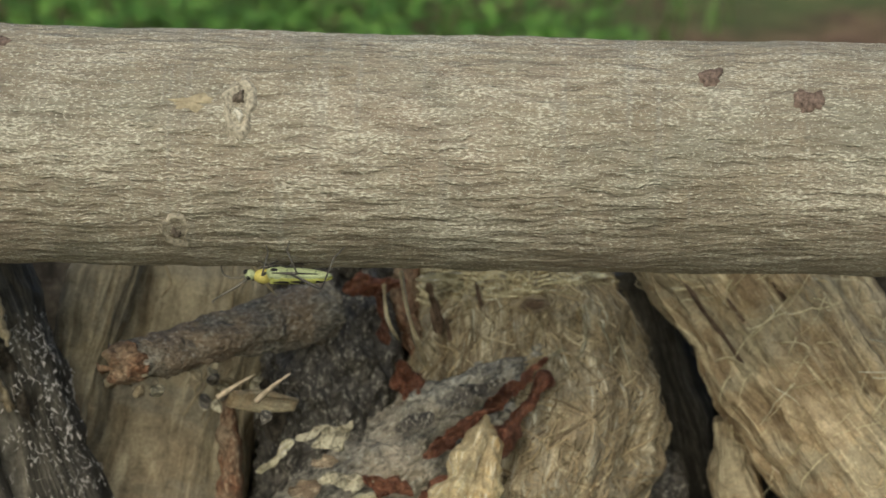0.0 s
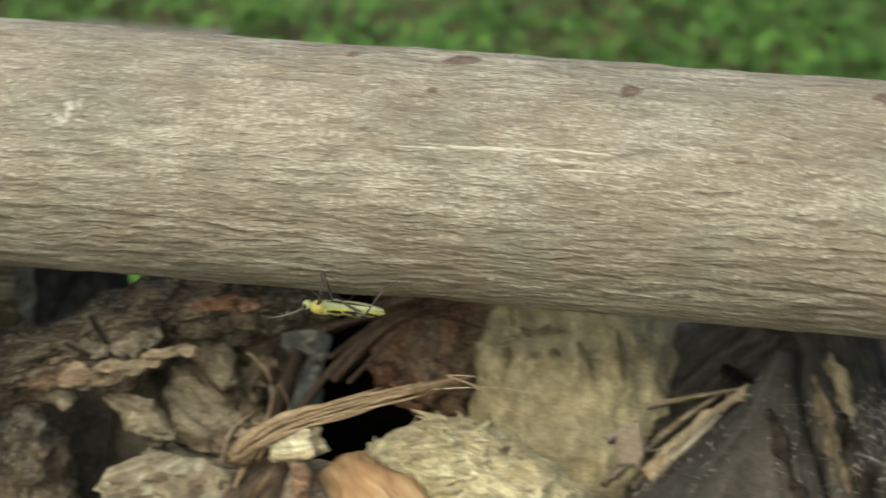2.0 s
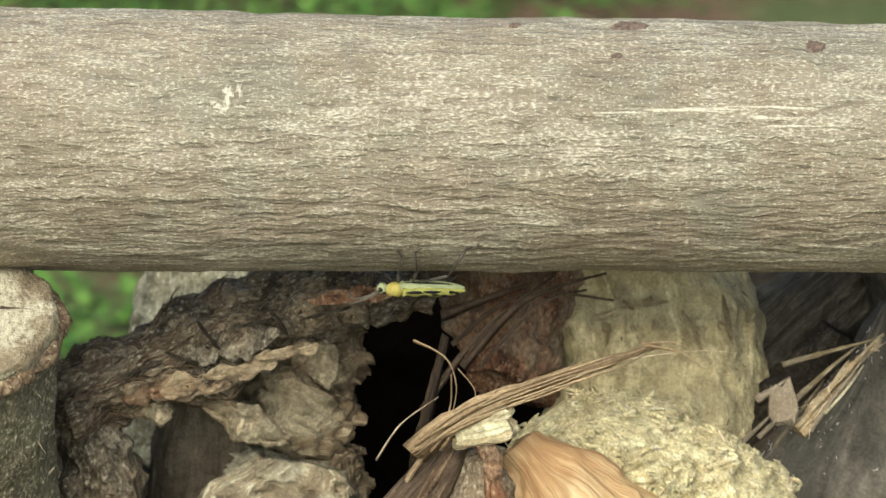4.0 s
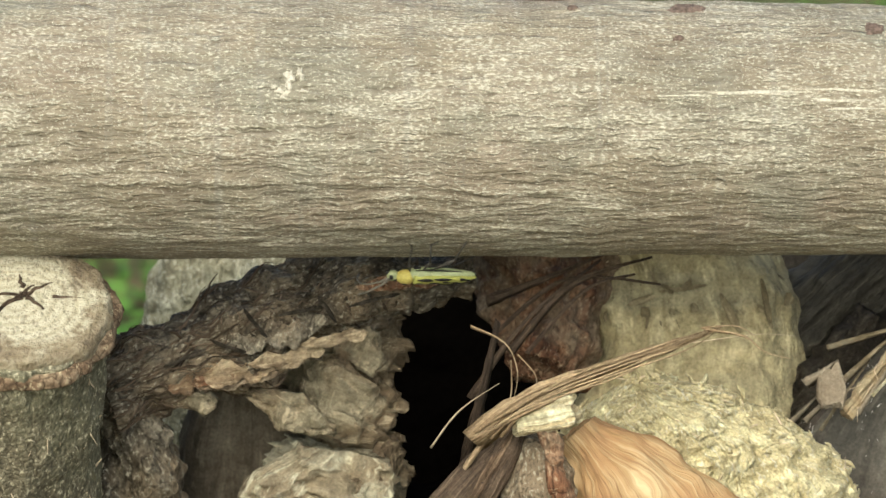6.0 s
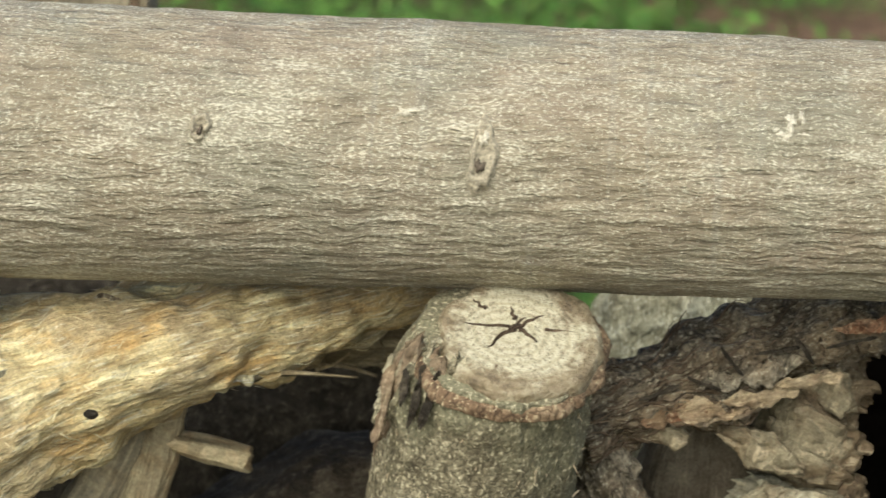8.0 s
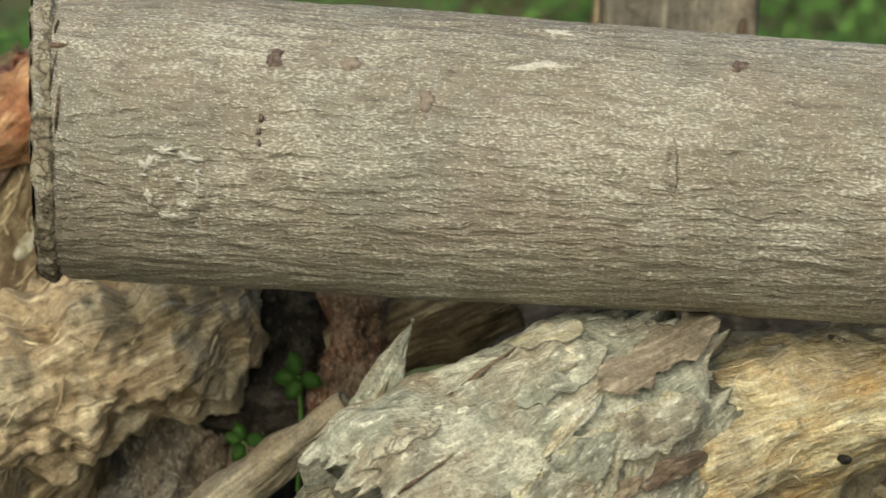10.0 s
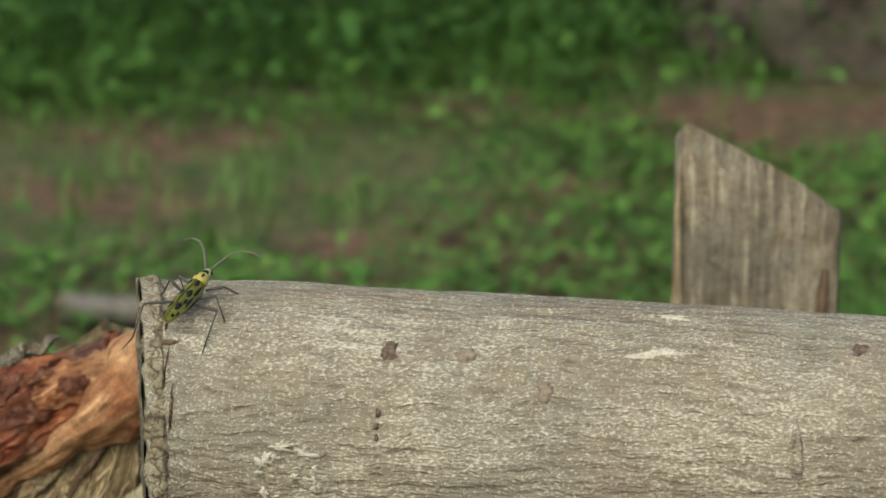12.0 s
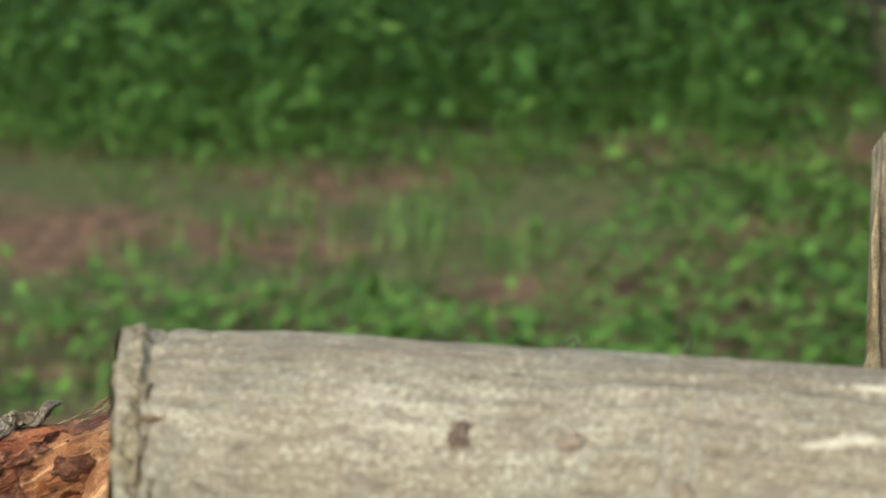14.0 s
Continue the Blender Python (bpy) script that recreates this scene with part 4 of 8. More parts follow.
patch(stump, "torn_fibre_band", (-0.0215, 0.0700, 0.4645), (0.0266, 0.0700, 0.4664), 0.0042, CREAMTORN, "cream shredded wood fibres", 0.0012, 0.5, 501, 0, 0.0008)
patch(stump, "torn_fibre_band", (0.0012, 0.0600, 0.4584), (0.0187, 0.0600, 0.4391), 0.005, KNOTTY, "torn fibrous band", 0.001, 0.5, 502, 0.0015, 0.0007)
patch(stump, "torn_fibre_band", (0.0219, 0.0600, 0.4648), (0.0265, 0.0600, 0.4378), 0.0055, KNOTTY, "torn fibrous band", 0.001, 0.5, 503, 0.0012, 0.0007)
patch(stump, "dark_crust", (0.0030, 0.0500, 0.4346), (0.0093, 0.0500, 0.4125), 0.006, DARKBARK, "dark glittering bark crust", 0.0012, 0.5, 504, 0, 0.0006)
patch(stump, "knot_ring", (0.0025, 0.0600, 0.4616), (0.0135, 0.0600, 0.4622), 0.0050, GREYLOCK, "brown swirl round a knot", 0.0022, 0.5, 505, 0, 0.0008, 0.5)
patch(stump, "knot_ring", (0.0040, 0.0600, 0.4617), (0.0118, 0.0600, 0.4624), 0.0034, PINKWOOD, "brown knot", 0.0027, 0.6, 506, 0, 0.0007, 0.5)
patch(stump, "knot_ring", (0.0062, 0.0600, 0.4621), (0.0108, 0.0600, 0.4628), 0.0016, DEADWOOD, "dark knot heart", 0.0034, 0.6, 507, 0, 0.0004, 0.5)
for k, (a, b, w, mt, lab) in enumerate((
        ((-0.0135, 0.0620, 0.4574), (-0.0097, 0.0620, 0.4423), 0.0007, DEADWOOD, "dark drying crack"), ((-0.0060, 0.0620, 0.4665), (-0.0021, 0.0620, 0.4516), 0.0008, DEADWOOD, "dark drying crack"), ((0.0169, 0.0620, 0.4520), (0.0220, 0.0620, 0.4276), 0.0008, DEADWOOD, "dark drying crack"),
        ((0.0254, 0.0620, 0.4491), (0.0301, 0.0620, 0.4216), 0.0007, DEADWOOD, "dark drying crack"), ((0.0117, 0.0620, 0.4367), (0.0168, 0.0620, 0.4119), 0.0009, DEADWOOD, "dark drying crack"), ((-0.0179, 0.0620, 0.4663), (-0.0141, 0.0620, 0.4529), 0.0022, DEADWOOD, "dark hollow beside a strip"),
        ((-0.0087, 0.0620, 0.4635), (-0.0055, 0.0620, 0.4455), 0.003, BROWN, "brown torn band"), ((0.0216, 0.0620, 0.4384), (0.0262, 0.0620, 0.4121), 0.004, BROWN, "brown torn band"), ((-0.0001, 0.0620, 0.4531), (0.0019, 0.0620, 0.4426), 0.0028, BROWN, "brown torn band"))):
    patch(stump, "torn_band", a, b, w, mt, lab, 0.0006 if w > 0.0023 else 0.0003, 0.8, 660 + k, 0.0, 0.0009, 0.12)
for k, (a, b, w, mt, lab) in enumerate((
        ((0.0456, 0.0620, 0.4675), (0.0608, 0.0620, 0.4468), 0.0008, DEADWOOD, "dark drying crack"), ((0.0555, 0.0620, 0.4648), (0.0754, 0.0620, 0.4380), 0.0007, DEADWOOD, "dark drying crack"), ((0.0664, 0.0620, 0.4694), (0.0786, 0.0620, 0.4532), 0.0007, DEADWOOD, "dark drying crack"),
        ((0.0609, 0.0620, 0.4438), (0.0764, 0.0620, 0.4226), 0.003, BROWN, "brown torn band"))):
    patch(split, "torn_band", a, b, w, mt, lab, 0.0003, 0.8, 680 + k, 0.0, 0.0008, 0.12)
fuzz(split, 60, 0.004, 0.0006, 7, CREAMTORN, 0.2, 0.9, 0.2)
sliver("curled_strip", [(-0.0241, 0.0520, 0.4730), (-0.0223, 0.0460, 0.4661), (-0.0200, 0.0480, 0.4566), (-0.0179, 0.0540, 0.4472)], 0.0034, 0.0012, CHIPWOOD, stump, "curled tan strip", seed=508, curl=1.2, steps=18)
sliver("curled_strip", [(-0.0282, 0.0520, 0.4697), (-0.0272, 0.0480, 0.4624), (-0.0244, 0.0500, 0.4558)], 0.002, 0.001, CHIPWOOD, stump, "curled tan strip", seed=509, curl=-0.8, steps=14)
piece("inner_bark", (-0.0131, 0.0620, 0.4361), (-0.0267, 0.0850, 0.4625), [(0, 0, 0, 0.002, 0.004), (0.4, -0.001, 0, 0.004, 0.005), (1, 0, 0, 0.0055, 0.006)], REDBARK, "flaking rust-red inner bark", parent=stump,
      around=50, steps=70, lump=0.0022, lump_size=0.006, seed=8)
barkslab = piece("bark_slab", (-0.0595, 0.0220, 0.4045), (0.0154, 0.0600, 0.4505), [(0, 0.004, 0, 0.016, 0.011), (0.42, 0.002, 0, 0.0135, 0.011), (0.7, 0, 0, 0.0115, 0.01), (0.88, 0, 0, 0.008, 0.008), (1, 0, 0, 0.003, 0.004)], 
                 rough_bark("ashy_bark", (0.04, 0.035, 0.028), (0.19, 0.168, 0.135), (0.36, 0.325, 0.265), 260, second=(0.29, 0.24, 0.18), speckle=(0.40, 0.37, 0.31), gloss=0.45),
                 "ash-grey bark-covered branch with red torn edges", "branch", around=140, steps=160, lump=0.0025, lump_size=0.01, fibre=0.0008, seed=4, stretch=3, crack=0.0015, terrace=0.0022, terrace_size=0.008)
piece("inner_bark", (-0.0200, 0.0120, 0.4148), (0.0119, 0.0420, 0.4508), [(0, 0, 0, 0.005, 0.004), (0.3, -0.002, 0, 0.0038, 0.004), (0.7, 0.001, 0, 0.0028, 0.004), (1, 0, 0, 0.0015, 0.002)], VIVIDRED, "rust-red inner bark edge", parent=barkslab,
      around=40, steps=90, lump=0.0022, lump_size=0.006, seed=9)
piece("torn_wood", (-0.0134, 0.0040, 0.4160), (-0.0024, 0.0280, 0.4402), [(0, 0, 0, 0.0090, 0.006), (0.6, 0, 0, 0.0068, 0.006), (1, 0, 0, 0.003, 0.004)], GOLD, "pale torn wood", parent=barkslab, around=60, steps=70, lump=0.002, lump_size=0.006, seed=10, jag=0.003)
for k in range(14):
    r9 = random.Random(980 + k)
    p9 = Vector((-0.0115 + r9.uniform(-0.005, 0.006), 0.0, 0.4215 + r9.uniform(-0.008, 0.010)))
    sliver("loose_curl", [tuple(p9), tuple(p9 + Vector((0.002, -0.002, 0.003))), tuple(p9 + Vector((0.0045, -0.001, 0.0035 + r9.uniform(-0.002, 0.002))))], r9.uniform(0.0006, 0.0014), 0.0005, CREAMTORN, barkslab, "curled cream fibre", seed=981 + k, curl=1.2)

trunk = piece("dark_trunk", (-0.0415, 0.0500, 0.3750), (-0.0412, 0.0850, 0.4625), [(0, 0, 0, 0.028, 0.028), (0.45, 0, 0, 0.0225, 0.026), (0.75, 0, 0, 0.019, 0.022), (1, 0.003, 0, 0.012, 0.013)], DARKBARK,
              "dark charred trunk with a broken side branch", "trunk", around=180, steps=180, lump=0.004, lump_size=0.014, fibre=0.0015, fibre_size=0.004, stretch=3, seed=5, crack=0.0014, terrace=0.002, terrace_size=0.007)
stub = piece("branch_stub", (-0.0437, 0.0600, 0.4598), (-0.0862, 0.0180, 0.4612), [(0, 0, 0, 0.0085, 0.0085), (0.35, 0, 0, 0.0066, 0.0066), (0.7, 0, 0, 0.0056, 0.0056), (1, 0, 0, 0.0052, 0.0052)],
             rough_bark("grey_stub_bark", (0.07, 0.06, 0.048), (0.175, 0.152, 0.122), (0.29, 0.26, 0.215), 330, second=(0.20, 0.145, 0.10), speckle=(0.36, 0.32, 0.26), stretch=0.8), "grey scaly side branch", parent=trunk,
             around=70, steps=110, lump=0.0008, lump_size=0.006, fibre=0.0004, seed=6, stretch=1.5, terrace=0.0006, terrace_size=(0.004, 0.004, 0.005), crack=0.0004)
piece("broken_end", (-0.0841, 0.0180, 0.4617), (-0.0886, 0.0140, 0.4616), [(0, 0, 0, 0.0049, 0.0049), (0.5, 0, 0, 0.0047, 0.0047), (1, 0, 0, 0.0036, 0.0036)], REDBARK, "rust-brown broken end", parent=trunk, around=40, steps=26, lump=0.0012, lump_size=0.004, jag=0.002)
piece("red_bark_strip", (-0.0656, 0.0300, 0.4019), (-0.0665, 0.0450, 0.4435), [(0, 0, 0, 0.005, 0.005), (0.5, 0.001, 0, 0.0032, 0.004), (1, 0, 0, 0.0015, 0.002)], REDBARK, "dark red bark strip", parent=trunk, around=40, steps=70, lump=0.0016, lump_size=0.006, seed=11)
# Raised black patch; its colour stands in for a hollow's shade.
patch(trunk, "hollow", (-0.0566, 0.0400, 0.4490), (-0.0535, 0.0400, 0.4330), 0.0085, ROTSHADE, "black patch painted for the shade of a hollow", 0.0006, 0.7, 1101, 0, 0.0008, 0.4)
for k, (a, b, w, mt) in enumerate((((-0.0930, 0.0200, 0.4590), (-0.0880, 0.0170, 0.4600), 0.0034, REDBARK), ((-0.0915, 0.0200, 0.4550), (-0.0862, 0.0170, 0.4575), 0.0028, BROWN), ((-0.0905, 0.0210, 0.4640), (-0.0870, 0.0190, 0.4630), 0.0026, DARKBARK))):
    sliver("torn_wood", [a, tuple(Vector(a).lerp(Vector(b), 0.5) + Vector((0, -0.0006, 0.0004))), b], w, 0.0014, mt, trunk, "rust-stained torn wood", seed=1105 + k, curl=0.8, steps=14)
for k in range(26):
    r5 = random.Random(1120 + k)
    f5 = r5.uniform(0.15, 0.95)
    c5 = Vector((-0.0437, 0.0, 0.4598)).lerp(Vector((-0.0862, 0.0, 0.4612)), f5) + Vector((0, 0, r5.uniform(-0.005, 0.005)))
    patch(stub, "bark_scale", c5, c5 + Vector((r5.uniform(0.001, 0.003), 0, r5.uniform(-0.0035, 0.001))), r5.uniform(0.0014, 0.0028), (PALEBARK, DARKBARK, BROWN)[k % 3], "curled bark scale", 0.0004, 0.8, 1130 + k, 0.0012, 0.0003)
piece("splinter_board", (-0.0628, 0.0250, 0.4500), (-0.0486, 0.0350, 0.4444), [(0, 0, 0, 0.0022, 0.0015), (0.5, 0, 0, 0.0026, 0.0018), (1, 0, 0, 0.0018, 0.001)], TAN, "short tan splinter", parent=trunk, around=24, steps=24, lump=0.0004, square=4)
sliver("splinter", [(-0.0654, 0.0200, 0.4523), (-0.0609, 0.0190, 0.4559), (-0.0564, 0.0200, 0.4585)], 0.0016, 0.001, HAIR, trunk, "pale fresh splinter", seed=3)
sliver("splinter", [(-0.0614, 0.0480, 0.4795), (-0.0580, 0.0460, 0.4735), (-0.0540, 0.0470, 0.4680)], 0.0019, 0.0009, CHIPWOOD, trunk, "pale long splinter", seed=921)
sliver("splinter", [(-0.0604, 0.0520, 0.4778), (-0.0530, 0.0500, 0.4772), (-0.0455, 0.0520, 0.4782)], 0.0012, 0.0008, CHIPWOOD, trunk, "pale long splinter", seed=922)
sliver("splinter", [(-0.0564, 0.0200, 0.4516), (-0.0523, 0.0180, 0.4562), (-0.0482, 0.0200, 0.4589)], 0.0017, 0.001, HAIR, trunk, "pale fresh splinter", seed=4)

for k, (a, b, w) in enumerate((((-0.0401, 0.0600, 0.4648), (-0.0242, 0.0600, 0.4675), 0.005), ((-0.0300, 0.0600, 0.4641), (-0.0273, 0.0600, 0.4500), 0.0034), ((-0.0243, 0.0500, 0.4510), (-0.0206, 0.0500, 0.4400), 0.005))):
    patch(trunk, "inner_bark", a, b, w, VIVIDRED, "rust-red torn inner bark", 0.0016, 1.0, 510 + k, 0.001, 0.0013)
for k, (a, b, w, mt, lab) in enumerate((((0.0119, 0.0400, 0.4563), (-0.0038, 0.0300, 0.4444), 0.0036, VIVIDRED, "wet red inner bark"), ((-0.0025, 0.0300, 0.4463), (-0.0180, 0.0200, 0.4368), 0.0030, VIVIDRED, "wet red inner bark"),
                                        ((-0.0311, 0.0200, 0.4331), (-0.0190, 0.0200, 0.4284), 0.0034, VIVIDRED, "wet red inner bark"), ((-0.0423, 0.0200, 0.4410), (-0.0323, 0.0200, 0.4461), 0.004, PALEBARK, "pale scuffed patch"),
                                        ((-0.0436, 0.0200, 0.4355), (-0.0371, 0.0200, 0.4368), 0.003, PINKWOOD, "pinkish bare patch"), ((-0.0418, 0.0200, 0.4311), (-0.0284, 0.0200, 0.4317), 0.0034, PALEBARK, "pale scuffed patch"))):
    patch(barkslab, "bare_patch", a, b, w, mt, lab, 0.0002, 1.1, 520 + k, 0, 0.0012)
for k, (a, b, w, mt) in enumerate((((-0.0560, 0.0200, 0.4340), (-0.0470, 0.0200, 0.4420), 0.0030, CREAMTORN), ((-0.0480, 0.0200, 0.4415), (-0.0400, 0.0200, 0.4455), 0.0022, PALEBARK), ((-0.0500, 0.0200, 0.4280), (-0.0420, 0.0200, 0.4300), 0.0040, PINKWOOD), ((-0.0360, 0.0200, 0.4250), (-0.0260, 0.0200, 0.4262), 0.0030, CREAMTORN), ((-0.0120, 0.0300, 0.4470), (0.0010, 0.0350, 0.4520), 0.0040, DARKBARK), ((-0.0240, 0.0300, 0.4410), (-0.0140, 0.0300, 0.4450), 0.0036, DARKBARK))):
    patch(barkslab, "bare_patch", a, b, w, mt, "pale torn bark edge" if mt != DARKBARK else "dark glittering bark crust", 0.0004, 1.0, 1160 + k, 0.0006, 0.0010)
# Charred colour on a grey log: the gap's shade is painted on.
piece("split_log", (0.0545, 0.0950, 0.3775), (0.0331, 0.1150, 0.4518), [(0, 0, 0, 0.013, 0.01), (0.5, 0, 0, 0.012, 0.01), (1, 0, 0, 0.009, 0.008)], CHARRED, "grey split log deep in a gap, coloured black for the shade there", "log", around=70, steps=90, lump=0.0016, lump_size=0.012, fibre=0.0006, seed=532, square=3)
piece("barked_branch", (0.0369, 0.0500, 0.3944), (0.0433, 0.0700, 0.4184), [(0, 0, 0, 0.007, 0.008), (0.7, 0, 0, 0.006, 0.007), (1, 0, 0, 0.003, 0.004)], DARKBARK, "dark scaly branch end in a gap", "branch", around=60, steps=70, lump=0.0016, lump_size=0.006, seed=530)
piece("split_branch", (0.0652, 0.0600, 0.3901), (0.0581, 0.0700, 0.4284), [(0, 0, 0, 0.007, 0.007), (0.7, 0, 0, 0.0058, 0.006), (1, 0, 0, 0.0035, 0.004)], TAN, "tan split branch upright in a gap", "branch", around=60, steps=80, lump=0.0012, lump_size=0.008, fibre=0.0008, fibre_size=0.002, stretch=10, seed=531, square=3)

brown = piece("split_log", (-0.0994, 0.0500, 0.3736), (-0.0805, 0.1000, 0.4624), [(0, 0, 0, 0.033, 0.018), (0.5, 0, 0, 0.028, 0.018), (1, 0, 0, 0.024, 0.018)], BROWN,
              "brown smooth split log leaning in the pile", "log", around=200, steps=180, lump=0.0025, lump_size=0.02, fibre=0.0006, fibre_size=0.006, stretch=14, square=3.2, seed=7, crack=0.0005, terrace=0.0008, terrace_size=(0.012, 0.012, 0.05))
locks(brown, 160, 0.02, 0.0007, 906, GREYLOCK, 0.1, 0.95, 0.0003, 0.4)
for k, (a, b, w) in enumerate((((-0.0998, 0.0600, 0.4102), (-0.0941, 0.0800, 0.4365), 0.0009), ((-0.0824, 0.0600, 0.4122), (-0.0813, 0.0800, 0.4273), 0.0008), ((-0.1054, 0.0600, 0.4069), (-0.1020, 0.0800, 0.4268), 0.0010))):
    patch(brown, "drying_crack", a, b, w, DEADWOOD, "dark drying crack", 0.0002, 0.6, 820 + k, 0, 0.0003, 0.3)
fuzz(brown, 14, 0.006, 0.0004, 17, HAIR)
piece("split_log", (-0.1225, 0.0350, 0.3872), (-0.0977, 0.0750, 0.4691), [(0, 0, 0, 0.0125, 0.01), (0.5, 0, 0, 0.0095, 0.01), (1, 0, 0, 0.007, 0.008)], BROWN,
      "narrow dark-edged brown split log", "log", around=100, steps=140, lump=0.002, lump_size=0.014, fibre=0.0014, fibre_size=0.004, stretch=14, square=2.6, seed=17, crack=0.0012)

facet = piece("charred_slab", (-0.1490, 0.0060, 0.4000), (-0.1318, 0.0330, 0.4745), [(0, 0, 0, 0.040, 0.010), (0.3, 0, 0, 0.0335, 0.010), (0.55, 0.0005, 0, 0.0225, 0.009), (0.8, 0.0005, 0, 0.0085, 0.007), (0.93, 0, 0, 0.004, 0.005), (1, 0, 0, 0.0015, 0.003)], GREYSLAB,
              "smoke-grey wedge of smooth split wood", "slab", around=150, steps=160, lump=0.0012, lump_size=0.02, fibre=0.0003, fibre_size=0.004, square=3.6, seed=12, crack=0.0003)
charred = piece("charred_slab", (-0.1030, 0.0200, 0.3900), (-0.1275, 0.0480, 0.4790), [(0, 0, 0, 0.020, 0.012), (0.45, -0.001, 0, 0.0165, 0.012), (0.8, 0, 0, 0.0125, 0.010), (1, 0, 0, 0.010, 0.008)], CHARRED,
                "charred black wood slab with white scratches", "slab", around=150, steps=160, lump=0.0022, lump_size=0.014, fibre=0.0008, fibre_size=0.004, square=3.0, seed=912, crack=0.0007)
fuzz(charred, 1300, 0.0022, 0.00030, 18, LINT, 0.30, 0.80, 0.04, spread=0.5, label="white scratched fibres")
for k, (a, b, w, mt) in enumerate((((-0.1330, 0.02, 0.4650), (-0.1240, 0.02, 0.4420), 0.0022, ROTSHADE), ((-0.1250, 0.03, 0.4700), (-0.1150, 0.03, 0.4430), 0.0026, BROWN), ((-0.1190, 0.03, 0.4620), (-0.1100, 0.03, 0.4400), 0.0020, ROTSHADE), ((-0.1280, 0.03, 0.4560), (-0.1200, 0.03, 0.4300), 0.0016, ROTSHADE), ((-0.1140, 0.03, 0.4480), (-0.1060, 0.03, 0.4250), 0.0018, ROTSHADE), ((-0.1215, 0.03, 0.4760), (-0.1150, 0.03, 0.4600), 0.0030, BROWN))):
    patch(charred, "char_ridge", a, b, w, mt, "ragged char ridge", 0.0006, 1.0, 1180 + k, 0, 0.0012, 0.2)
fuzz(facet, 160, 0.0018, 0.0003, 118, LINT, 0.35, 0.9, 0.04, spread=0.9, label="white scratched fibres")
piece("charred_slab", (-0.1720, 0.0420, 0.4420), (-0.1225, 0.0560, 0.4860), [(0, 0, 0, 0.013, 0.008), (0.5, 0, 0, 0.0125, 0.009), (1, 0, 0, 0.011, 0.008)], CHARRED,
      "blackened slanting wood piece under the long log", "slab", around=110, steps=120, lump=0.0016, lump_size=0.012, fibre=0.0012, fibre_size=0.003, stretch=14, seed=13, square=3, crack=0.001)
# Backing added so that the splinters stand out against black.
piece("charred_slab", (-0.1660, 0.0240, 0.4250), (-0.1430, 0.0310, 0.4680), [(0, 0, 0, 0.012, 0.006), (0.5, 0, 0, 0.010, 0.007), (1, 0, 0, 0.003, 0.004)], ROTSHADE,
      "near-black backing piece added behind pale splinters", "slab", around=80, steps=90, lump=0.002, lump_size=0.008, fibre=0.0014, fibre_size=0.0025, stretch=12, seed=113, square=3)
torn = piece("torn_splinter", (-0.1562, -0.0010, 0.4560), (-0.1362, 0.0120, 0.4742), [(0, 0, 0, 0.0018, 0.0012), (0.3, 0, 0, 0.0022, 0.0014), (0.7, 0, 0, 0.0012, 0.001), (1, 0, 0, 0.0003, 0.0004)], TAN, "fan of tan torn splinters on charred wood", "splinter",
             around=60, steps=80, lump=0.0008, lump_size=0.005, fibre=0.0006, fibre_size=0.0014, stretch=12, seed=14, crack=0.0008)
for k, (a, b, w, mt) in enumerate((((-0.1530, -0.0010, 0.4560), (-0.1398, 0.0080, 0.4715), 0.0026, STAKE), ((-0.1585, 0.0100, 0.4672), (-0.1365, 0.0110, 0.4738), 0.0020, BROWN), ((-0.1650, 0.0000, 0.4625), (-0.1585, 0.0010, 0.4675), 0.0034, STAKE), ((-0.1560, 0.0060, 0.4600), (-0.1420, 0.0100, 0.4722), 0.0030, BROWN),
                                   ((-0.1640, 0.0020, 0.4530), (-0.1540, 0.0060, 0.4620), 0.0026, STAKE), ((-0.1502, -0.0010, 0.4602), (-0.1412, 0.0060, 0.4690), 0.0012, CREAMTORN), ((-0.1600, 0.0040, 0.4500), (-0.1490, 0.0100, 0.4640), 0.0018, BROWN), ((-0.1680, 0.0080, 0.4480), (-0.1590, 0.0100, 0.4570), 0.0024, STAKE))):
    mid = Vector(a).lerp(Vector(b), 0.5) + Vector((0.0004 * (k % 3 - 1), -0.0012, 0.0006))
    sliver("splinter", [a, tuple(mid), b], w, 0.0010, mt, torn, "torn wood splinter", seed=930 + k, curl=0.2, steps=14)
fuzz(torn, 22, 0.006, 0.0005, 15, HAIR, 0.1, 0.9, 0.08, spread=0.15)
piece("wood_chip", (-0.1595, -0.0030, 0.4579), (-0.1597, 0.0000, 0.4656), [(0, 0, 0, 0.0022, 0.0008), (0.2, 0, 0, 0.003, 0.001), (1, 0, 0, 0.0026, 0.001)], STAKE, "small grey flat wood chip on charred wood", "wood chip", around=40, steps=30, lump=0.0002, fibre=0.0003, fibre_size=0.0008, stretch=12, square=5, jag=0.004, seed=16)

# middle of the pile
block = piece("wood_block", (-0.1814, 0.0300, 0.4101), (-0.1850, 0.0550, 0.4781), [(0, 0, 0, 0.03, 0.022), (0.5, 0, 0, 0.0265, 0.022), (0.8, 0, 0, 0.025, 0.02), (1, -0.002, 0, 0.022, 0.018)], OCHRE,
              "ochre weathered wood block with worn pits", "block", around=180, steps=170, lump=0.0026, lump_size=0.014, fibre=0.0003, fibre_size=0.003, stretch=2, square=3.0, seed=15, terrace=0.0010, terrace_size=(0.006, 0.01, 0.012))
fuzz(block, 40, 0.004, 0.0006, 19, DARKLOCK, lift=0.15, label="dark torn specks")
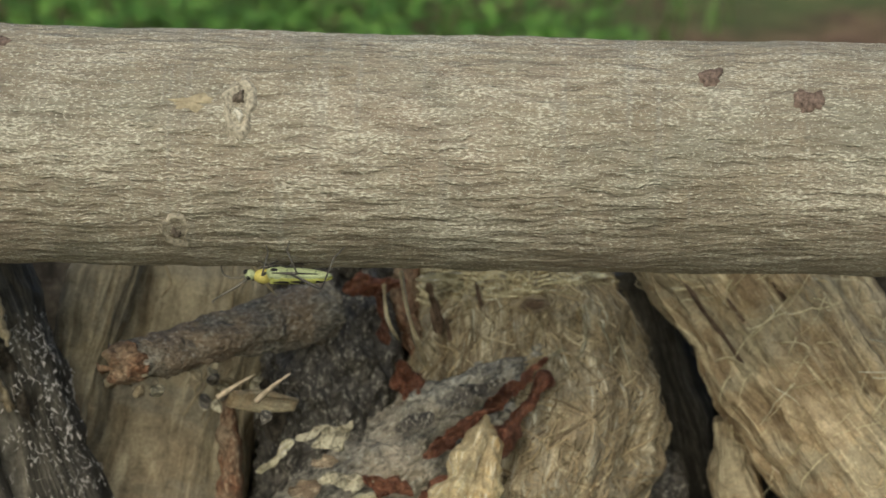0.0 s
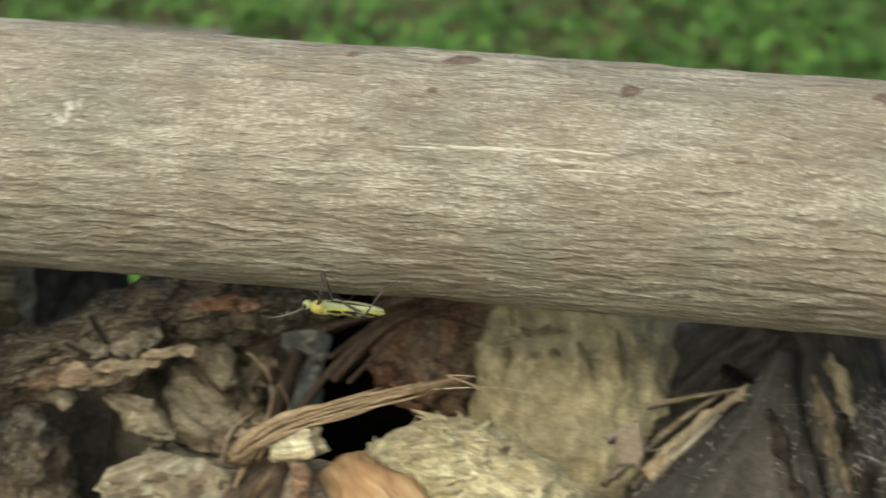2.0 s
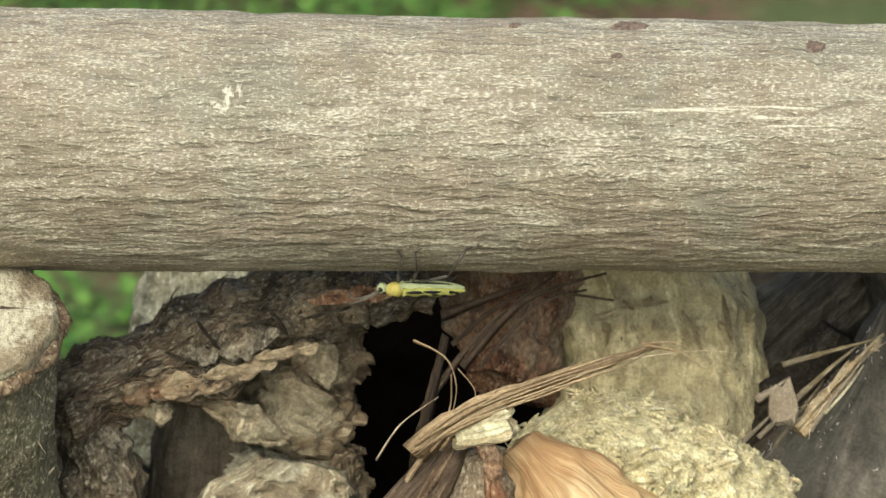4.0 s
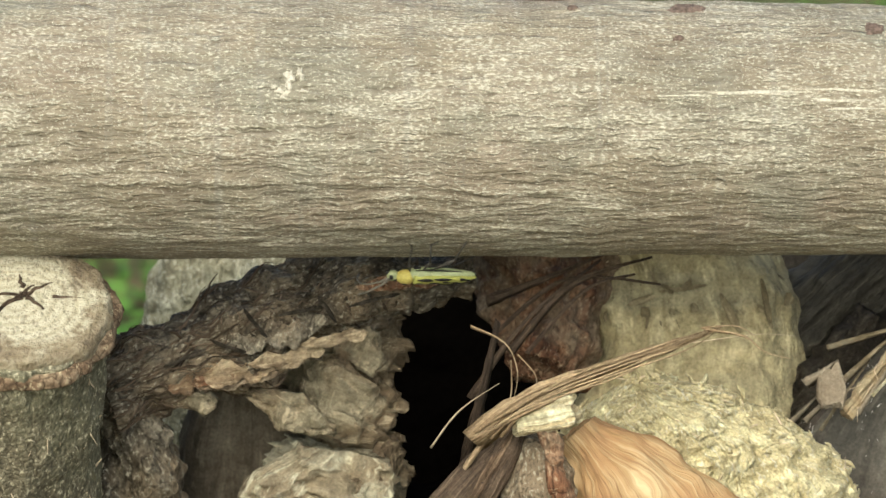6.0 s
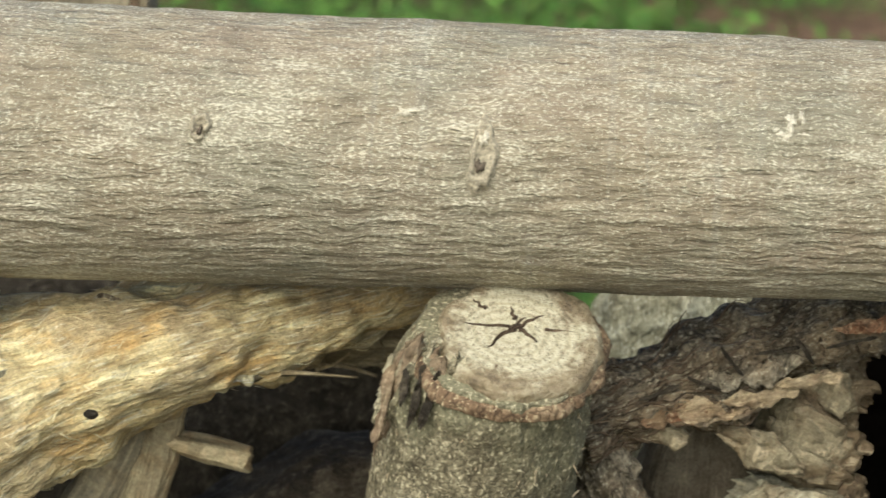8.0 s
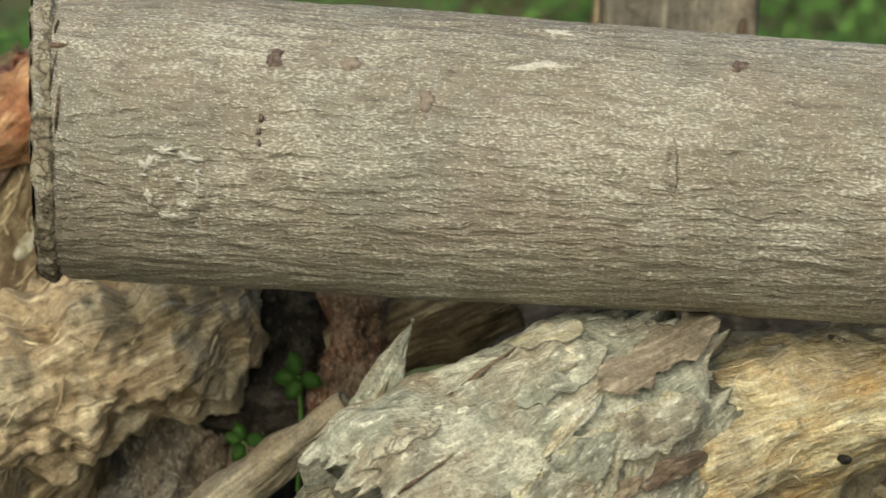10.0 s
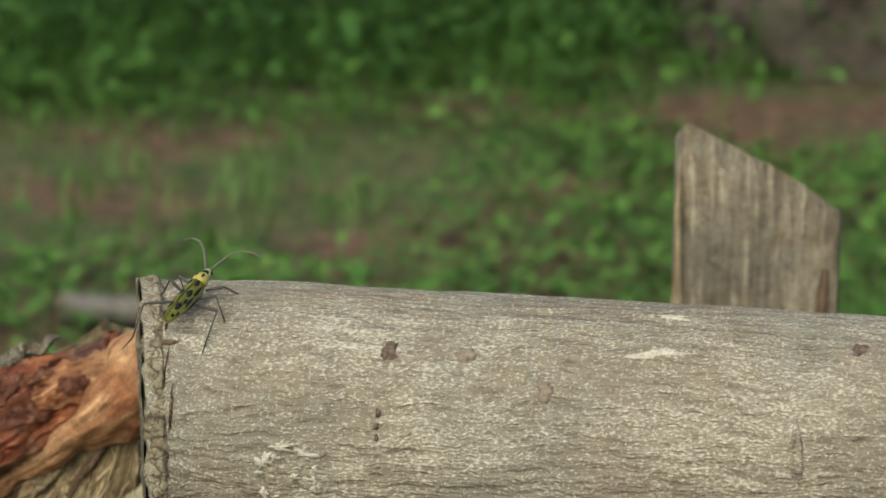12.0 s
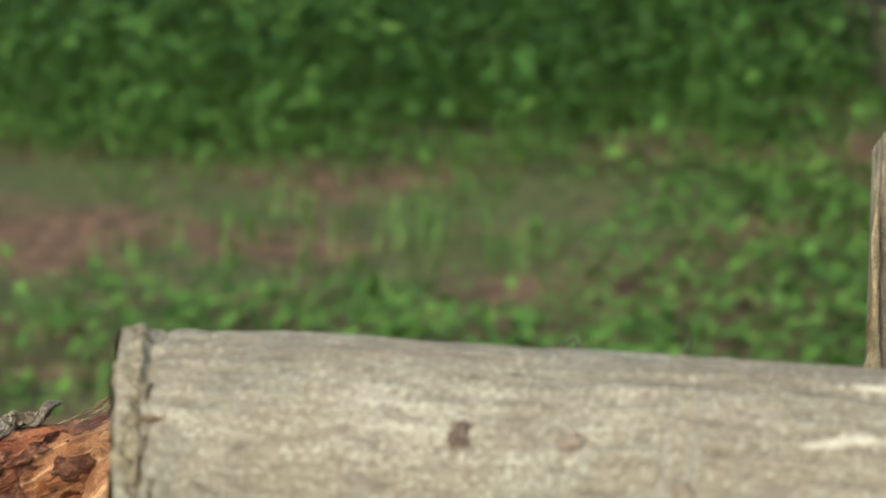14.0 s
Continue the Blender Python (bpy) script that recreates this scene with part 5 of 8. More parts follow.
for k in range(26):
    r8 = random.Random(950 + k)
    a8 = Vector((r8.uniform(-0.207, -0.163), 0.03, r8.uniform(0.452, 0.478)))
    patch(block, "worn_pit", a8, a8 + Vector((r8.uniform(-0.003, 0.003), 0, r8.uniform(-0.0035, -0.001))), r8.uniform(0.0006, 0.0016), PIT, "dark worn pit", 0.0002, 0.9, 950 + k, 0, 0.0002)
for k, (a, b, w) in enumerate((((-0.2005, 0.0300, 0.4703), (-0.1941, 0.0300, 0.4727), 0.0012), ((-0.1935, 0.0300, 0.4736), (-0.1824, 0.0300, 0.4752), 0.0010), ((-0.1798, 0.0300, 0.4738), (-0.1751, 0.0300, 0.4642), 0.0013), ((-0.1701, 0.0300, 0.4765), (-0.1677, 0.0300, 0.4642), 0.0012), ((-0.1709, 0.0300, 0.4544), (-0.1649, 0.0300, 0.4474), 0.0012))):
    patch(block, "worn_groove", a, b, w, PIT, "dark worn groove", 0.0002, 0.5, 540 + k, 0, 0.0002)
cream = piece("rough_stump", (-0.1855, -0.0300, 0.4051), (-0.2033, -0.0060, 0.4648), [(0, 0.004, 0, 0.042, 0.02), (0.35, 0.005, 0, 0.036, 0.02), (0.62, 0.006, 0, 0.029, 0.019), (0.82, 0.004, 0, 0.021, 0.017), (0.95, 0, 0, 0.014, 0.012), (1, 0, 0, 0.007, 0.006)], CREAM,
              "cream rough-torn stump with orange grain", "stump", around=240, steps=220, lump=0.0024, lump_size=0.01, fibre=0.0007, fibre_size=0.0016, stretch=1.2, seed=16, crack=0.0006, terrace=0.0018, terrace_size=(0.011, 0.007, 0.0038))
fuzz(cream, 60, 0.003, 0.0005, 20, HAIR, 0.5, 1.0, 0.2, spread=1.6)
fuzz(cream, 420, 0.0040, 0.0016, 21, CREAM, 0.3, 1.0, 0.04, "torn cream chips", 2.5)
fuzz(cream, 160, 0.0030, 0.0010, 22, CREAMTORN, 0.3, 1.0, 0.06, "torn cream chips", 2.5)
piece("orange_wood", (-0.1812, -0.0440, 0.4187), (-0.2179, -0.0240, 0.4610), [(0, 0, 0, 0.022, 0.008), (0.4, 0.0, 0, 0.0185, 0.009), (0.75, 0.001, 0, 0.0125, 0.008), (1, 0, 0, 0.0055, 0.005)], ORANGE, "smooth orange wavy-grained wood", parent=cream,
      around=200, steps=200, lump=0.0020, lump_size=0.012, fibre=0.0002, fibre_size=0.0016, stretch=8, seed=18, twist=0.5)
greypatch = piece("barked_branch", (-0.2272, -0.0300, 0.4108), (-0.2242, -0.0240, 0.4598), [(0, 0, 0, 0.0115, 0.01), (0.6, 0, 0, 0.009, 0.009), (0.9, 0, 0, 0.006, 0.006), (1, 0, 0, 0.003, 0.003)], GNARLED, "mottled grey-barked branch end with red streak", "branch",
                  around=80, steps=110, lump=0.0016, lump_size=0.008, fibre=0.0006, seed=19)
piece("inner_bark", (-0.2172, -0.0430, 0.4353), (-0.2247, -0.0320, 0.4648), [(0, 0, 0, 0.0018, 0.0012), (0.5, 0, 0, 0.0022, 0.0014), (1, 0, 0, 0.0022, 0.0014)], REDBARK, "red-brown bark streak", parent=greypatch, around=30, steps=60, lump=0.0012, lump_size=0.005)
chip = piece("wood_chip", (-0.2307, -0.0300, 0.4663), (-0.2195, -0.0340, 0.4705), [(0, 0, 0, 0.0032, 0.0022), (0.5, 0, 0, 0.0036, 0.0026), (1, 0, 0, 0.0034, 0.0022)], CHIPWOOD, "pale splintered wood chip caught in fibres", "wood chip",
             around=60, steps=50, lump=0.0002, lump_size=0.004, fibre=0.0004, fibre_size=0.0008, stretch=14, square=4.5, seed=20, jag=0.0018, crack=0.0006)
strip = sliver("bark_strip", [(-0.2397, -0.0300, 0.4613), (-0.2290, -0.0330, 0.4714), (-0.2118, -0.0330, 0.4788), (-0.1987, -0.0300, 0.4826), (-0.1887, -0.0240, 0.4840)], 0.0064, 0.0010, STRIP, None, "shredded brown bark strip with frayed fibres", "bark strip", seed=5, curl=0.2, steps=26)
for k in range(8):
    r2 = random.Random(300 + k)
    o = (k - 4) * 0.00040
    pts = [Vector(q) + Vector((r2.gauss(0, 0.0015), -0.0006 - 0.0004 * r2.random(), o * f)) for q, f in (((-0.2380, -0.0310, 0.4632), 0.8), ((-0.2285, -0.0340, 0.4720), 1.1), ((-0.2119, -0.0340, 0.4791), 1.2), ((-0.1995, -0.0310, 0.4830), 0.9), ((-0.1901, -0.0250, 0.4842), 0.4))]
    n1 = r2.choice((4, 5, 5))
    sliver("strand", [tuple(q) for q in pts[:n1]], 0.0006 + 0.0004 * r2.random(), 0.0004, STRIP, strip, "bark strand", seed=310 + k, curl=0.3, steps=16)
for k, (pts, w) in enumerate((
        ([(-0.1924, -0.0260, 0.4844), (-0.1848, -0.0300, 0.4844), (-0.1805, -0.0300, 0.4811), (-0.1749, -0.0300, 0.4795)], 0.0008),
        ([(-0.1930, -0.0260, 0.4847), (-0.1857, -0.0280, 0.4858), (-0.1798, -0.0260, 0.4812)], 0.0006),
        ([(-0.1972, -0.0280, 0.4819), (-0.1824, -0.0300, 0.4848), (-0.1742, -0.0300, 0.4845)], 0.0003),
        ([(-0.2401, -0.0200, 0.4827), (-0.2334, -0.0260, 0.4813), (-0.2310, -0.0300, 0.4765), (-0.2318, -0.0320, 0.4711)], 0.0008),
        ([(-0.2307, -0.0260, 0.4788), (-0.2271, -0.0300, 0.4753), (-0.2285, -0.0340, 0.4718)], 0.0006),
        ([(-0.2321, -0.0260, 0.4775), (-0.2321, -0.0300, 0.4728), (-0.2331, -0.0340, 0.4706)], 0.0007),
        ([(-0.2478, -0.0200, 0.4557), (-0.2425, -0.0260, 0.4663), (-0.2347, -0.0300, 0.4740)], 0.0005),
        ([(-0.2356, -0.0300, 0.4641), (-0.2412, -0.0280, 0.4544), (-0.2430, -0.0200, 0.4460)], 0.0016),
        ([(-0.2325, -0.0340, 0.4693), (-0.2214, -0.0370, 0.4778), (-0.2042, -0.0360, 0.4847)], 0.001))):
    sliver("frayed_fibre", pts, w, w * 0.5, STRIP if w > 0.0005 else HAIR, strip, "thin frayed fibre", seed=20 + k, curl=0.8)
hang = sliver("bark_strip", [(-0.2334, -0.0060, 0.4787), (-0.2360, -0.0120, 0.4687), (-0.2387, -0.0140, 0.4565), (-0.2410, -0.0100, 0.4431)], 0.0070, 0.0014, DARKSTRIP, None, "hanging dark brown bark strip", "bark strip", seed=6, curl=0.25, steps=20)
low = piece("bark_strip", (-0.2552, -0.0300, 0.4256), (-0.2281, -0.0240, 0.4655), [(0, 0, 0, 0.0072, 0.004), (0.4, 0, 0, 0.0068, 0.004), (0.8, 0, 0, 0.0035, 0.003), (1, 0, 0, 0.001, 0.001)], DARKSTRIP, "broad dark brown fibrous bark strip", "bark strip",
            around=60, steps=100, lump=0.001, lump_size=0.01, fibre=0.0007, fibre_size=0.002, stretch=20, seed=21)
for k in range(9):
    r6 = random.Random(790 + k)
    u0, u1 = r6.uniform(0, 0.35), r6.uniform(0.6, 0.95)
    foot6, tip6 = Vector((-0.2554, -0.0350, 0.4280)), Vector((-0.2285, -0.0280, 0.4670))
    side6 = Vector((0.86, 0, 0.5)) * (k - 4) * 0.0012
    patch(low, "strand", foot6.lerp(tip6, u0) + side6 * (1 - 0.5 * u0), foot6.lerp(tip6, u1) + side6 * (1 - u1) * 0.9, 0.0012 + 0.0008 * r6.random(), (DARKSTRIP, DEADWOOD, ROT)[k % 3], "bark strand", 0.0004, 0.6, 800 + k, 0, 0.0004, 0.3)
for k, (a, b, c, w) in enumerate((((-0.2385, 0.0000, 0.4590), (-0.2260, 0.0060, 0.4752), (-0.2096, 0.0120, 0.4870), 0.005), ((-0.2297, 0.0040, 0.4681), (-0.2159, 0.0100, 0.4818), (-0.1980, 0.0140, 0.4870), 0.006),
                                  ((-0.2320, 0.0080, 0.4719), (-0.2167, 0.0140, 0.4818), (-0.1964, 0.0100, 0.4820), 0.003), ((-0.2260, 0.0040, 0.4680), (-0.2135, 0.0080, 0.4811), (-0.2027, 0.0060, 0.4857), 0.0025),
                                  ((-0.2344, 0.0120, 0.4772), (-0.2216, 0.0160, 0.4811), (-0.2061, 0.0200, 0.4865), 0.006))):
    sliver("bark_strip", [a, b, c], w * 0.6, 0.0014, DARKSTRIP, None, "dark shredded bark strip under the log", "bark strip", seed=40 + k, curl=0.5, steps=14)
rotten = piece("rotten_log", (-0.2196, 0.0300, 0.4532), (-0.2119, 0.0500, 0.4782), [(0, 0, 0, 0.009, 0.012), (0.4, -0.002, 0, 0.012, 0.014), (1, -0.006, 0, 0.026, 0.014)], REDBARK, "dark reddish rotten bark mass under the log", "bark",
               around=90, steps=90, lump=0.004, lump_size=0.008, seed=22, fibre=0.001)

ridge = piece("gnarled_log", (-0.3195, 0.0040, 0.4593), (-0.2421, 0.0350, 0.4807), [(0, 0.002, 0, 0.007, 0.009), (0.2, 0.001, 0, 0.0095, 0.013), (0.45, 0.0, 0, 0.0108, 0.015), (0.7, -0.001, 0, 0.0098, 0.015), (1, 0.002, 0, 0.0085, 0.014)], RIDGE,
              "gnarled grey-brown hollow log with cracked bark", "log", around=150, steps=220, lump=0.0040, lump_size=0.012, fibre=0.0006, fibre_size=0.0040, stretch=2.5, seed=23, crack=0.0016, terrace=0.0014, terrace_size=0.006)
locks(ridge, 300, 0.008, 0.0006, 962, DARKLOCK, 0.0, 0.6, 0.0005, 0.6, "dark stringy bark")
fuzz(ridge, 260, 0.0026, 0.0009, 960, DARKLOCK, 0.0, 1.0, 0.04, "crumbling dark bark flakes", 0.9)
for k, (a, b, w, mt) in enumerate((((-0.2590, 0.0, 0.4862), (-0.2440, 0.0, 0.4862), 0.0030, REDBARK), ((-0.2640, 0.0, 0.4845), (-0.2520, 0.0, 0.4850), 0.0030, REDBARK), ((-0.2920, 0.0, 0.4700), (-0.2700, 0.0, 0.4770), 0.0050, GNARLED), ((-0.3035, 0.0, 0.4612), (-0.2925, 0.0, 0.4650), 0.0045, LIPWOOD), ((-0.2960, 0.0, 0.4640), (-0.2800, 0.0, 0.4668), 0.0050, LIPWOOD), ((-0.2860, 0.0, 0.4668), (-0.2700, 0.0, 0.4712), 0.0042, LIPWOOD), ((-0.2740, 0.0, 0.4712), (-0.2600, 0.0, 0.4745), 0.0030, LIPWOOD), ((-0.2990, 0.0, 0.4620), (-0.2880, 0.0, 0.4640), 0.0022, REDBARK))):
    patch(ridge, "bark_layer", a, b, w, mt, "tan worn lip of the hollow" if mt == LIPWOOD else "red-brown inner bark under the long log", 0.0008, 0.9, 965 + k, 0, 0.0010, 0.3)
for k, (a, b, w) in enumerate((((-0.2950, 0.0, 0.4725), (-0.2860, 0.0, 0.4690), 0.0007), ((-0.2870, 0.0, 0.4790), (-0.2820, 0.0, 0.4725), 0.0007), ((-0.2800, 0.0, 0.4780), (-0.2700, 0.0, 0.4800), 0.0006), ((-0.2720, 0.0, 0.4830), (-0.2680, 0.0, 0.4770), 0.0006), ((-0.2650, 0.0, 0.4800), (-0.2540, 0.0, 0.4830), 0.0007), ((-0.3050, 0.0, 0.4660), (-0.2960, 0.0, 0.4700), 0.0008), ((-0.3140, 0.0, 0.4600), (-0.3060, 0.0, 0.4640), 0.0010))):
    patch(ridge, "bark_crack", a, b, w, ROTSHADE, "dark crack in bark", 0.0003, 0.9, 990 + k, 0, 0.0003, 0.2)
piece("bark_leg", (-0.3020, 0.0120, 0.3876), (-0.3135, 0.0060, 0.4609), [(0, 0, 0, 0.013, 0.012), (0.4, -0.001, 0, 0.0105, 0.011), (0.8, 0, 0, 0.0075, 0.009), (1, 0, 0, 0.005, 0.006)], RIDGE, "cracked bark of the log's underside", parent=ridge,
      around=110, steps=150, lump=0.0036, lump_size=0.009, fibre=0.0007, fibre_size=0.003, stretch=3, seed=24, crack=0.0010, terrace=0.0012, terrace_size=0.006)
piece("pocket_wall", (-0.2845, 0.0450, 0.3739), (-0.2837, 0.0360, 0.4567), [(0, 0, 0, 0.024, 0.008), (0.5, 0, 0, 0.022, 0.008), (1, 0, 0, 0.014, 0.008)],
      fibre_wood("grey_brown_hollow_wood", (0.05, 0.04, 0.03), (0.105, 0.085, 0.065), (0.16, 0.135, 0.105), 150, 20), "smooth grey-brown inner wall", parent=ridge, around=90, steps=90, lump=0.0015, seed=25)
flakes = piece("rotten_wood", (-0.2739, 0.0040, 0.4140), (-0.2681, 0.0120, 0.4430), [(0, 0, 0, 0.012, 0.011), (0.4, -0.001, 0, 0.0165, 0.013), (0.75, 0, 0, 0.0155, 0.012), (1, 0.003, 0, 0.0105, 0.009)], PALEFLAKE, "pale flaky rotten wood in a hollow log", "rotten wood",
               around=130, steps=130, lump=0.0035, lump_size=0.013, fibre=0.0004, fibre_size=0.002, stretch=1, square=4, seed=26, terrace=0.0055, terrace_size=(0.014, 0.012, 0.012))
piece("rotten_lump", (-0.2719, 0.0120, 0.4444), (-0.2582, 0.0340, 0.4657), [(0, 0, 0, 0.007, 0.008), (0.35, 0, 0, 0.0125, 0.011), (0.7, -0.001, 0, 0.0115, 0.011), (1, 0, 0, 0.006, 0.008)], FLAKY, "layered flaky lump", parent=flakes,
      around=110, steps=110, lump=0.002, lump_size=0.012, fibre=0.0006, fibre_size=0.003, stretch=1, square=3.4, seed=27, twist=0.5, terrace=0.0055, terrace_size=(0.013, 0.012, 0.006))
piece("rotten_lump", (-0.2617, 0.0120, 0.4229), (-0.2564, 0.0220, 0.4424), [(0, 0, 0, 0.005, 0.007), (0.4, 0, 0, 0.0085, 0.009), (1, 0, 0, 0.004, 0.006)], FLAKY, "crumbling lump", parent=flakes, around=70, steps=70, lump=0.002, lump_size=0.01, seed=28, terrace=0.004, terrace_size=0.006)
for k, (a, b, w, h, mt) in enumerate((
        ((-0.2850, 0.0040, 0.4576), (-0.2669, 0.0010, 0.4507), 0.0028, 0.0016, FLAKY), ((-0.2669, 0.0160, 0.4699), (-0.2581, 0.0120, 0.4626), 0.0035, 0.0014, FLAKY), ((-0.3040, 0.0020, 0.4584), (-0.2948, 0.0020, 0.4564), 0.0030, 0.0013, FLAKY),
        ((-0.2606, 0.0060, 0.4406), (-0.2522, 0.0120, 0.4402), 0.0045, 0.0018, ROT), ((-0.2644, 0.0020, 0.4368), (-0.2555, 0.0060, 0.4324), 0.005, 0.0018, ROT))):
    piece("flake", a, b, [(0, 0, 0, w * 0.55, h), (0.25, 0, 0, w, h * 1.1), (0.85, 0, 0, w * 0.9, h), (1, 0, 0, w * 0.5, h * 0.7)], mt, parent=flakes,
          around=50, steps=54, lump=0.0014, lump_size=0.005, fibre=0.0004, fibre_size=0.0015, stretch=2, square=3.5, seed=60 + k, jag=0.0022, terrace=0.001, terrace_size=0.004)
for k, (a, b, w, mt) in enumerate((((-0.2975, 0.0000, 0.4615), (-0.2768, 0.0000, 0.4672), 0.0042, PINKWOOD), ((-0.2867, 0.0000, 0.4631), (-0.2744, 0.0000, 0.4696), 0.003, PINKWOOD))):
    patch(ridge, "worn_rim", a, b, w, mt, "pinkish worn wood along the hollow's rim", 0.0005, 0.5, 550 + k, 0, 0.0007)
# Black sheet and floor added in place of the hollow's shade.
piece("hollow_wall", (-0.2414, 0.1000, 0.3493), (-0.2377, 0.1150, 0.4537), [(0, 0, 0, 0.05, 0.01), (0.5, 0, 0, 0.05, 0.01), (1, 0, 0, 0.04, 0.01)], HOLLOWSHADE, "black sheet painted for the shade inside a hollow log", parent=ridge, around=60, steps=60, lump=0.003, seed=29)
piece("hollow_floor", (-0.2612, 0.0300, 0.4034), (-0.2319, 0.0300, 0.4105), [(0, 0, 0, 0.014, 0.025), (1, 0, 0, 0.014, 0.025)], HOLLOWSHADE, "crumbly floor painted black for the shade of the hollow", parent=ridge, around=50, steps=50, lump=0.004, lump_size=0.01, seed=31)
piece("pale_log", (-0.2951, 0.0850, 0.4085), (-0.2872, 0.1100, 0.4660), [(0, -0.001, 0, 0.025, 0.018), (0.5, -0.001, 0, 0.0235, 0.018), (0.85, -0.001, 0, 0.0225, 0.018), (1, -0.001, 0, 0.020, 0.016)], PALEROCK, "pale lichen-covered log behind the pile's front", "log",
      around=110, steps=110, lump=0.003, lump_size=0.016, seed=32)

# the sawn stub
AX = Vector((0.06, -0.37, 0.93)).normalized()
top = Vector((-0.3325, -0.0265, 0.4885))
stubpost = piece("sawn_stub", tuple(top - AX * 0.12), tuple(top), [(0, -0.004, 0, 0.0235, 0.023), (0.5, -0.005, 0, 0.0222, 0.022), (0.8, -0.0042, 0, 0.0217, 0.021), (0.93, -0.0022, 0, 0.0207, 0.0203), (1, 0, 0, 0.0190, 0.0193)], STUBBARK,
                 "sawn branch stub with pale cracked end grain", "stub", around=200, steps=200, lump=0.0009, lump_size=0.014, fibre=0.0005, fibre_size=0.0026, stretch=4, seed=33, crack=0.0004)
piece("sawn_face", tuple(top - AX * 0.004), tuple(top + AX * 0.0020), [(0, 0.0022, 0.0, 0.0168, 0.0184), (0.85, 0.0022, 0, 0.0166, 0.0182), (1, 0.0022, 0, 0.0160, 0.0178)], SAWN, "pale sawn face with a star crack", parent=stubpost,
      around=90, steps=10, lump=0.0004, lump_size=0.006)
piece("bark_rim", tuple(top - AX * 0.0036), tuple(top - AX * 0.0008), [(0, 0, 0, 0.0209, 0.0211), (0.6, 0, 0, 0.0204, 0.0206), (1, 0, 0, 0.0193, 0.0195)], rough_bark("rust_brown_rim", (0.065, 0.04, 0.026), (0.15, 0.098, 0.064), (0.27, 0.20, 0.135), 400, speckle=(0.4, 0.33, 0.22), relief=0.0008), "rust-brown bark rim", parent=stubpost,
      around=120, steps=12, lump=0.0004, lump_size=0.004, seed=34)
star = top + AX * 0.0019
SX = Vector((1, 0, 0.0)) - AX * AX.x
SX.normalize()
SY = AX.cross(SX)
for k, (a, r, w, o) in enumerate(((38, 0.0075, 0.0007, 0), (60, 0.004, 0.0005, 0), (100, 0.0045, 0.0005, 0.0025), (176, 0.0105, 0.0005, 0.001), (232, 0.0095, 0.0010, 0), (318, 0.0050, 0.0008, 0.001), (2, 0.0085, 0.0003, 0.006), (52, 0.003, 0.0014, -0.0015), (140, 0.004, 0.0003, 0.008))):
    d = SX * math.cos(radians(a)) + SY * math.sin(radians(a))
    c = star + SX * 0.001 + SY * 0.002 + d * o
    r3 = random.Random(400 + k)
    q = AX.cross(d)
    path = [tuple(c + d * r * f + q * r3.uniform(-1, 1) * 0.0006 * (f > 0)) for f in (0, 0.2, 0.4, 0.6, 0.8, 1)]
    sliver("crack", path, w * 1.7, 0.0012, DARKSTRIP, stubpost, "dark drying crack", seed=80 + k, curl=0, steps=20)
for k, (a, b, w, mt) in enumerate((((-0.3602, 0.0000, 0.4601), (-0.3537, 0.0000, 0.4815), 0.0016, DEADWOOD), ((-0.3574, 0.0000, 0.4590), (-0.3499, 0.0000, 0.4778), 0.0026, PALEBARK), ((-0.3553, 0.0000, 0.4551), (-0.3478, 0.0000, 0.4714), 0.0016, DEADWOOD), ((-0.3535, 0.0000, 0.4632), (-0.3501, 0.0000, 0.4765), 0.002, PINKWOOD), ((-0.3593, 0.0000, 0.4681), (-0.3543, 0.0000, 0.4801), 0.0028, PALEBARK), ((-0.3513, 0.0000, 0.4540), (-0.3443, 0.0000, 0.4637), 0.0014, DEADWOOD))):
    patch(stubpost, "torn_bark", a, b, w, mt, "torn bark ridge", 0.0006, 0.9, 700 + k, 0.0004, 0.0009, 0.15)
for k, (a, b, w, mt) in enumerate((((-0.3491, -0.034, 0.4862), (-0.3522, -0.034, 0.4724), 0.0015, ROTSHADE), ((-0.3461, -0.037, 0.4853), (-0.3498, -0.036, 0.4723), 0.0012, ROTSHADE), ((-0.3531, -0.033, 0.4845), (-0.3540, -0.032, 0.4758), 0.0014, ROTSHADE), ((-0.3562, -0.027, 0.4820), (-0.3600, -0.025, 0.4640), 0.0018, PINKWOOD))):
    patch(stubpost, "torn_groove", a, b, w, mt, "dark split in torn wood" if mt == ROTSHADE else "pale torn wood ridge", 0.0010 if mt != ROTSHADE else 0.0013, 0.8, 1200 + k, 0, 0.0006, 0.15)
fuzz(stubpost, 40, 0.003, 0.0006, 35, HAIR, 0.6, 1.0, 0.15, "ragged bark shreds")
fuzz(stubpost, 500, 0.0016, 0.0006, 36, PALEBARK, 0.3, 1.0, 0.05, "pale bark flecks", 1.2)
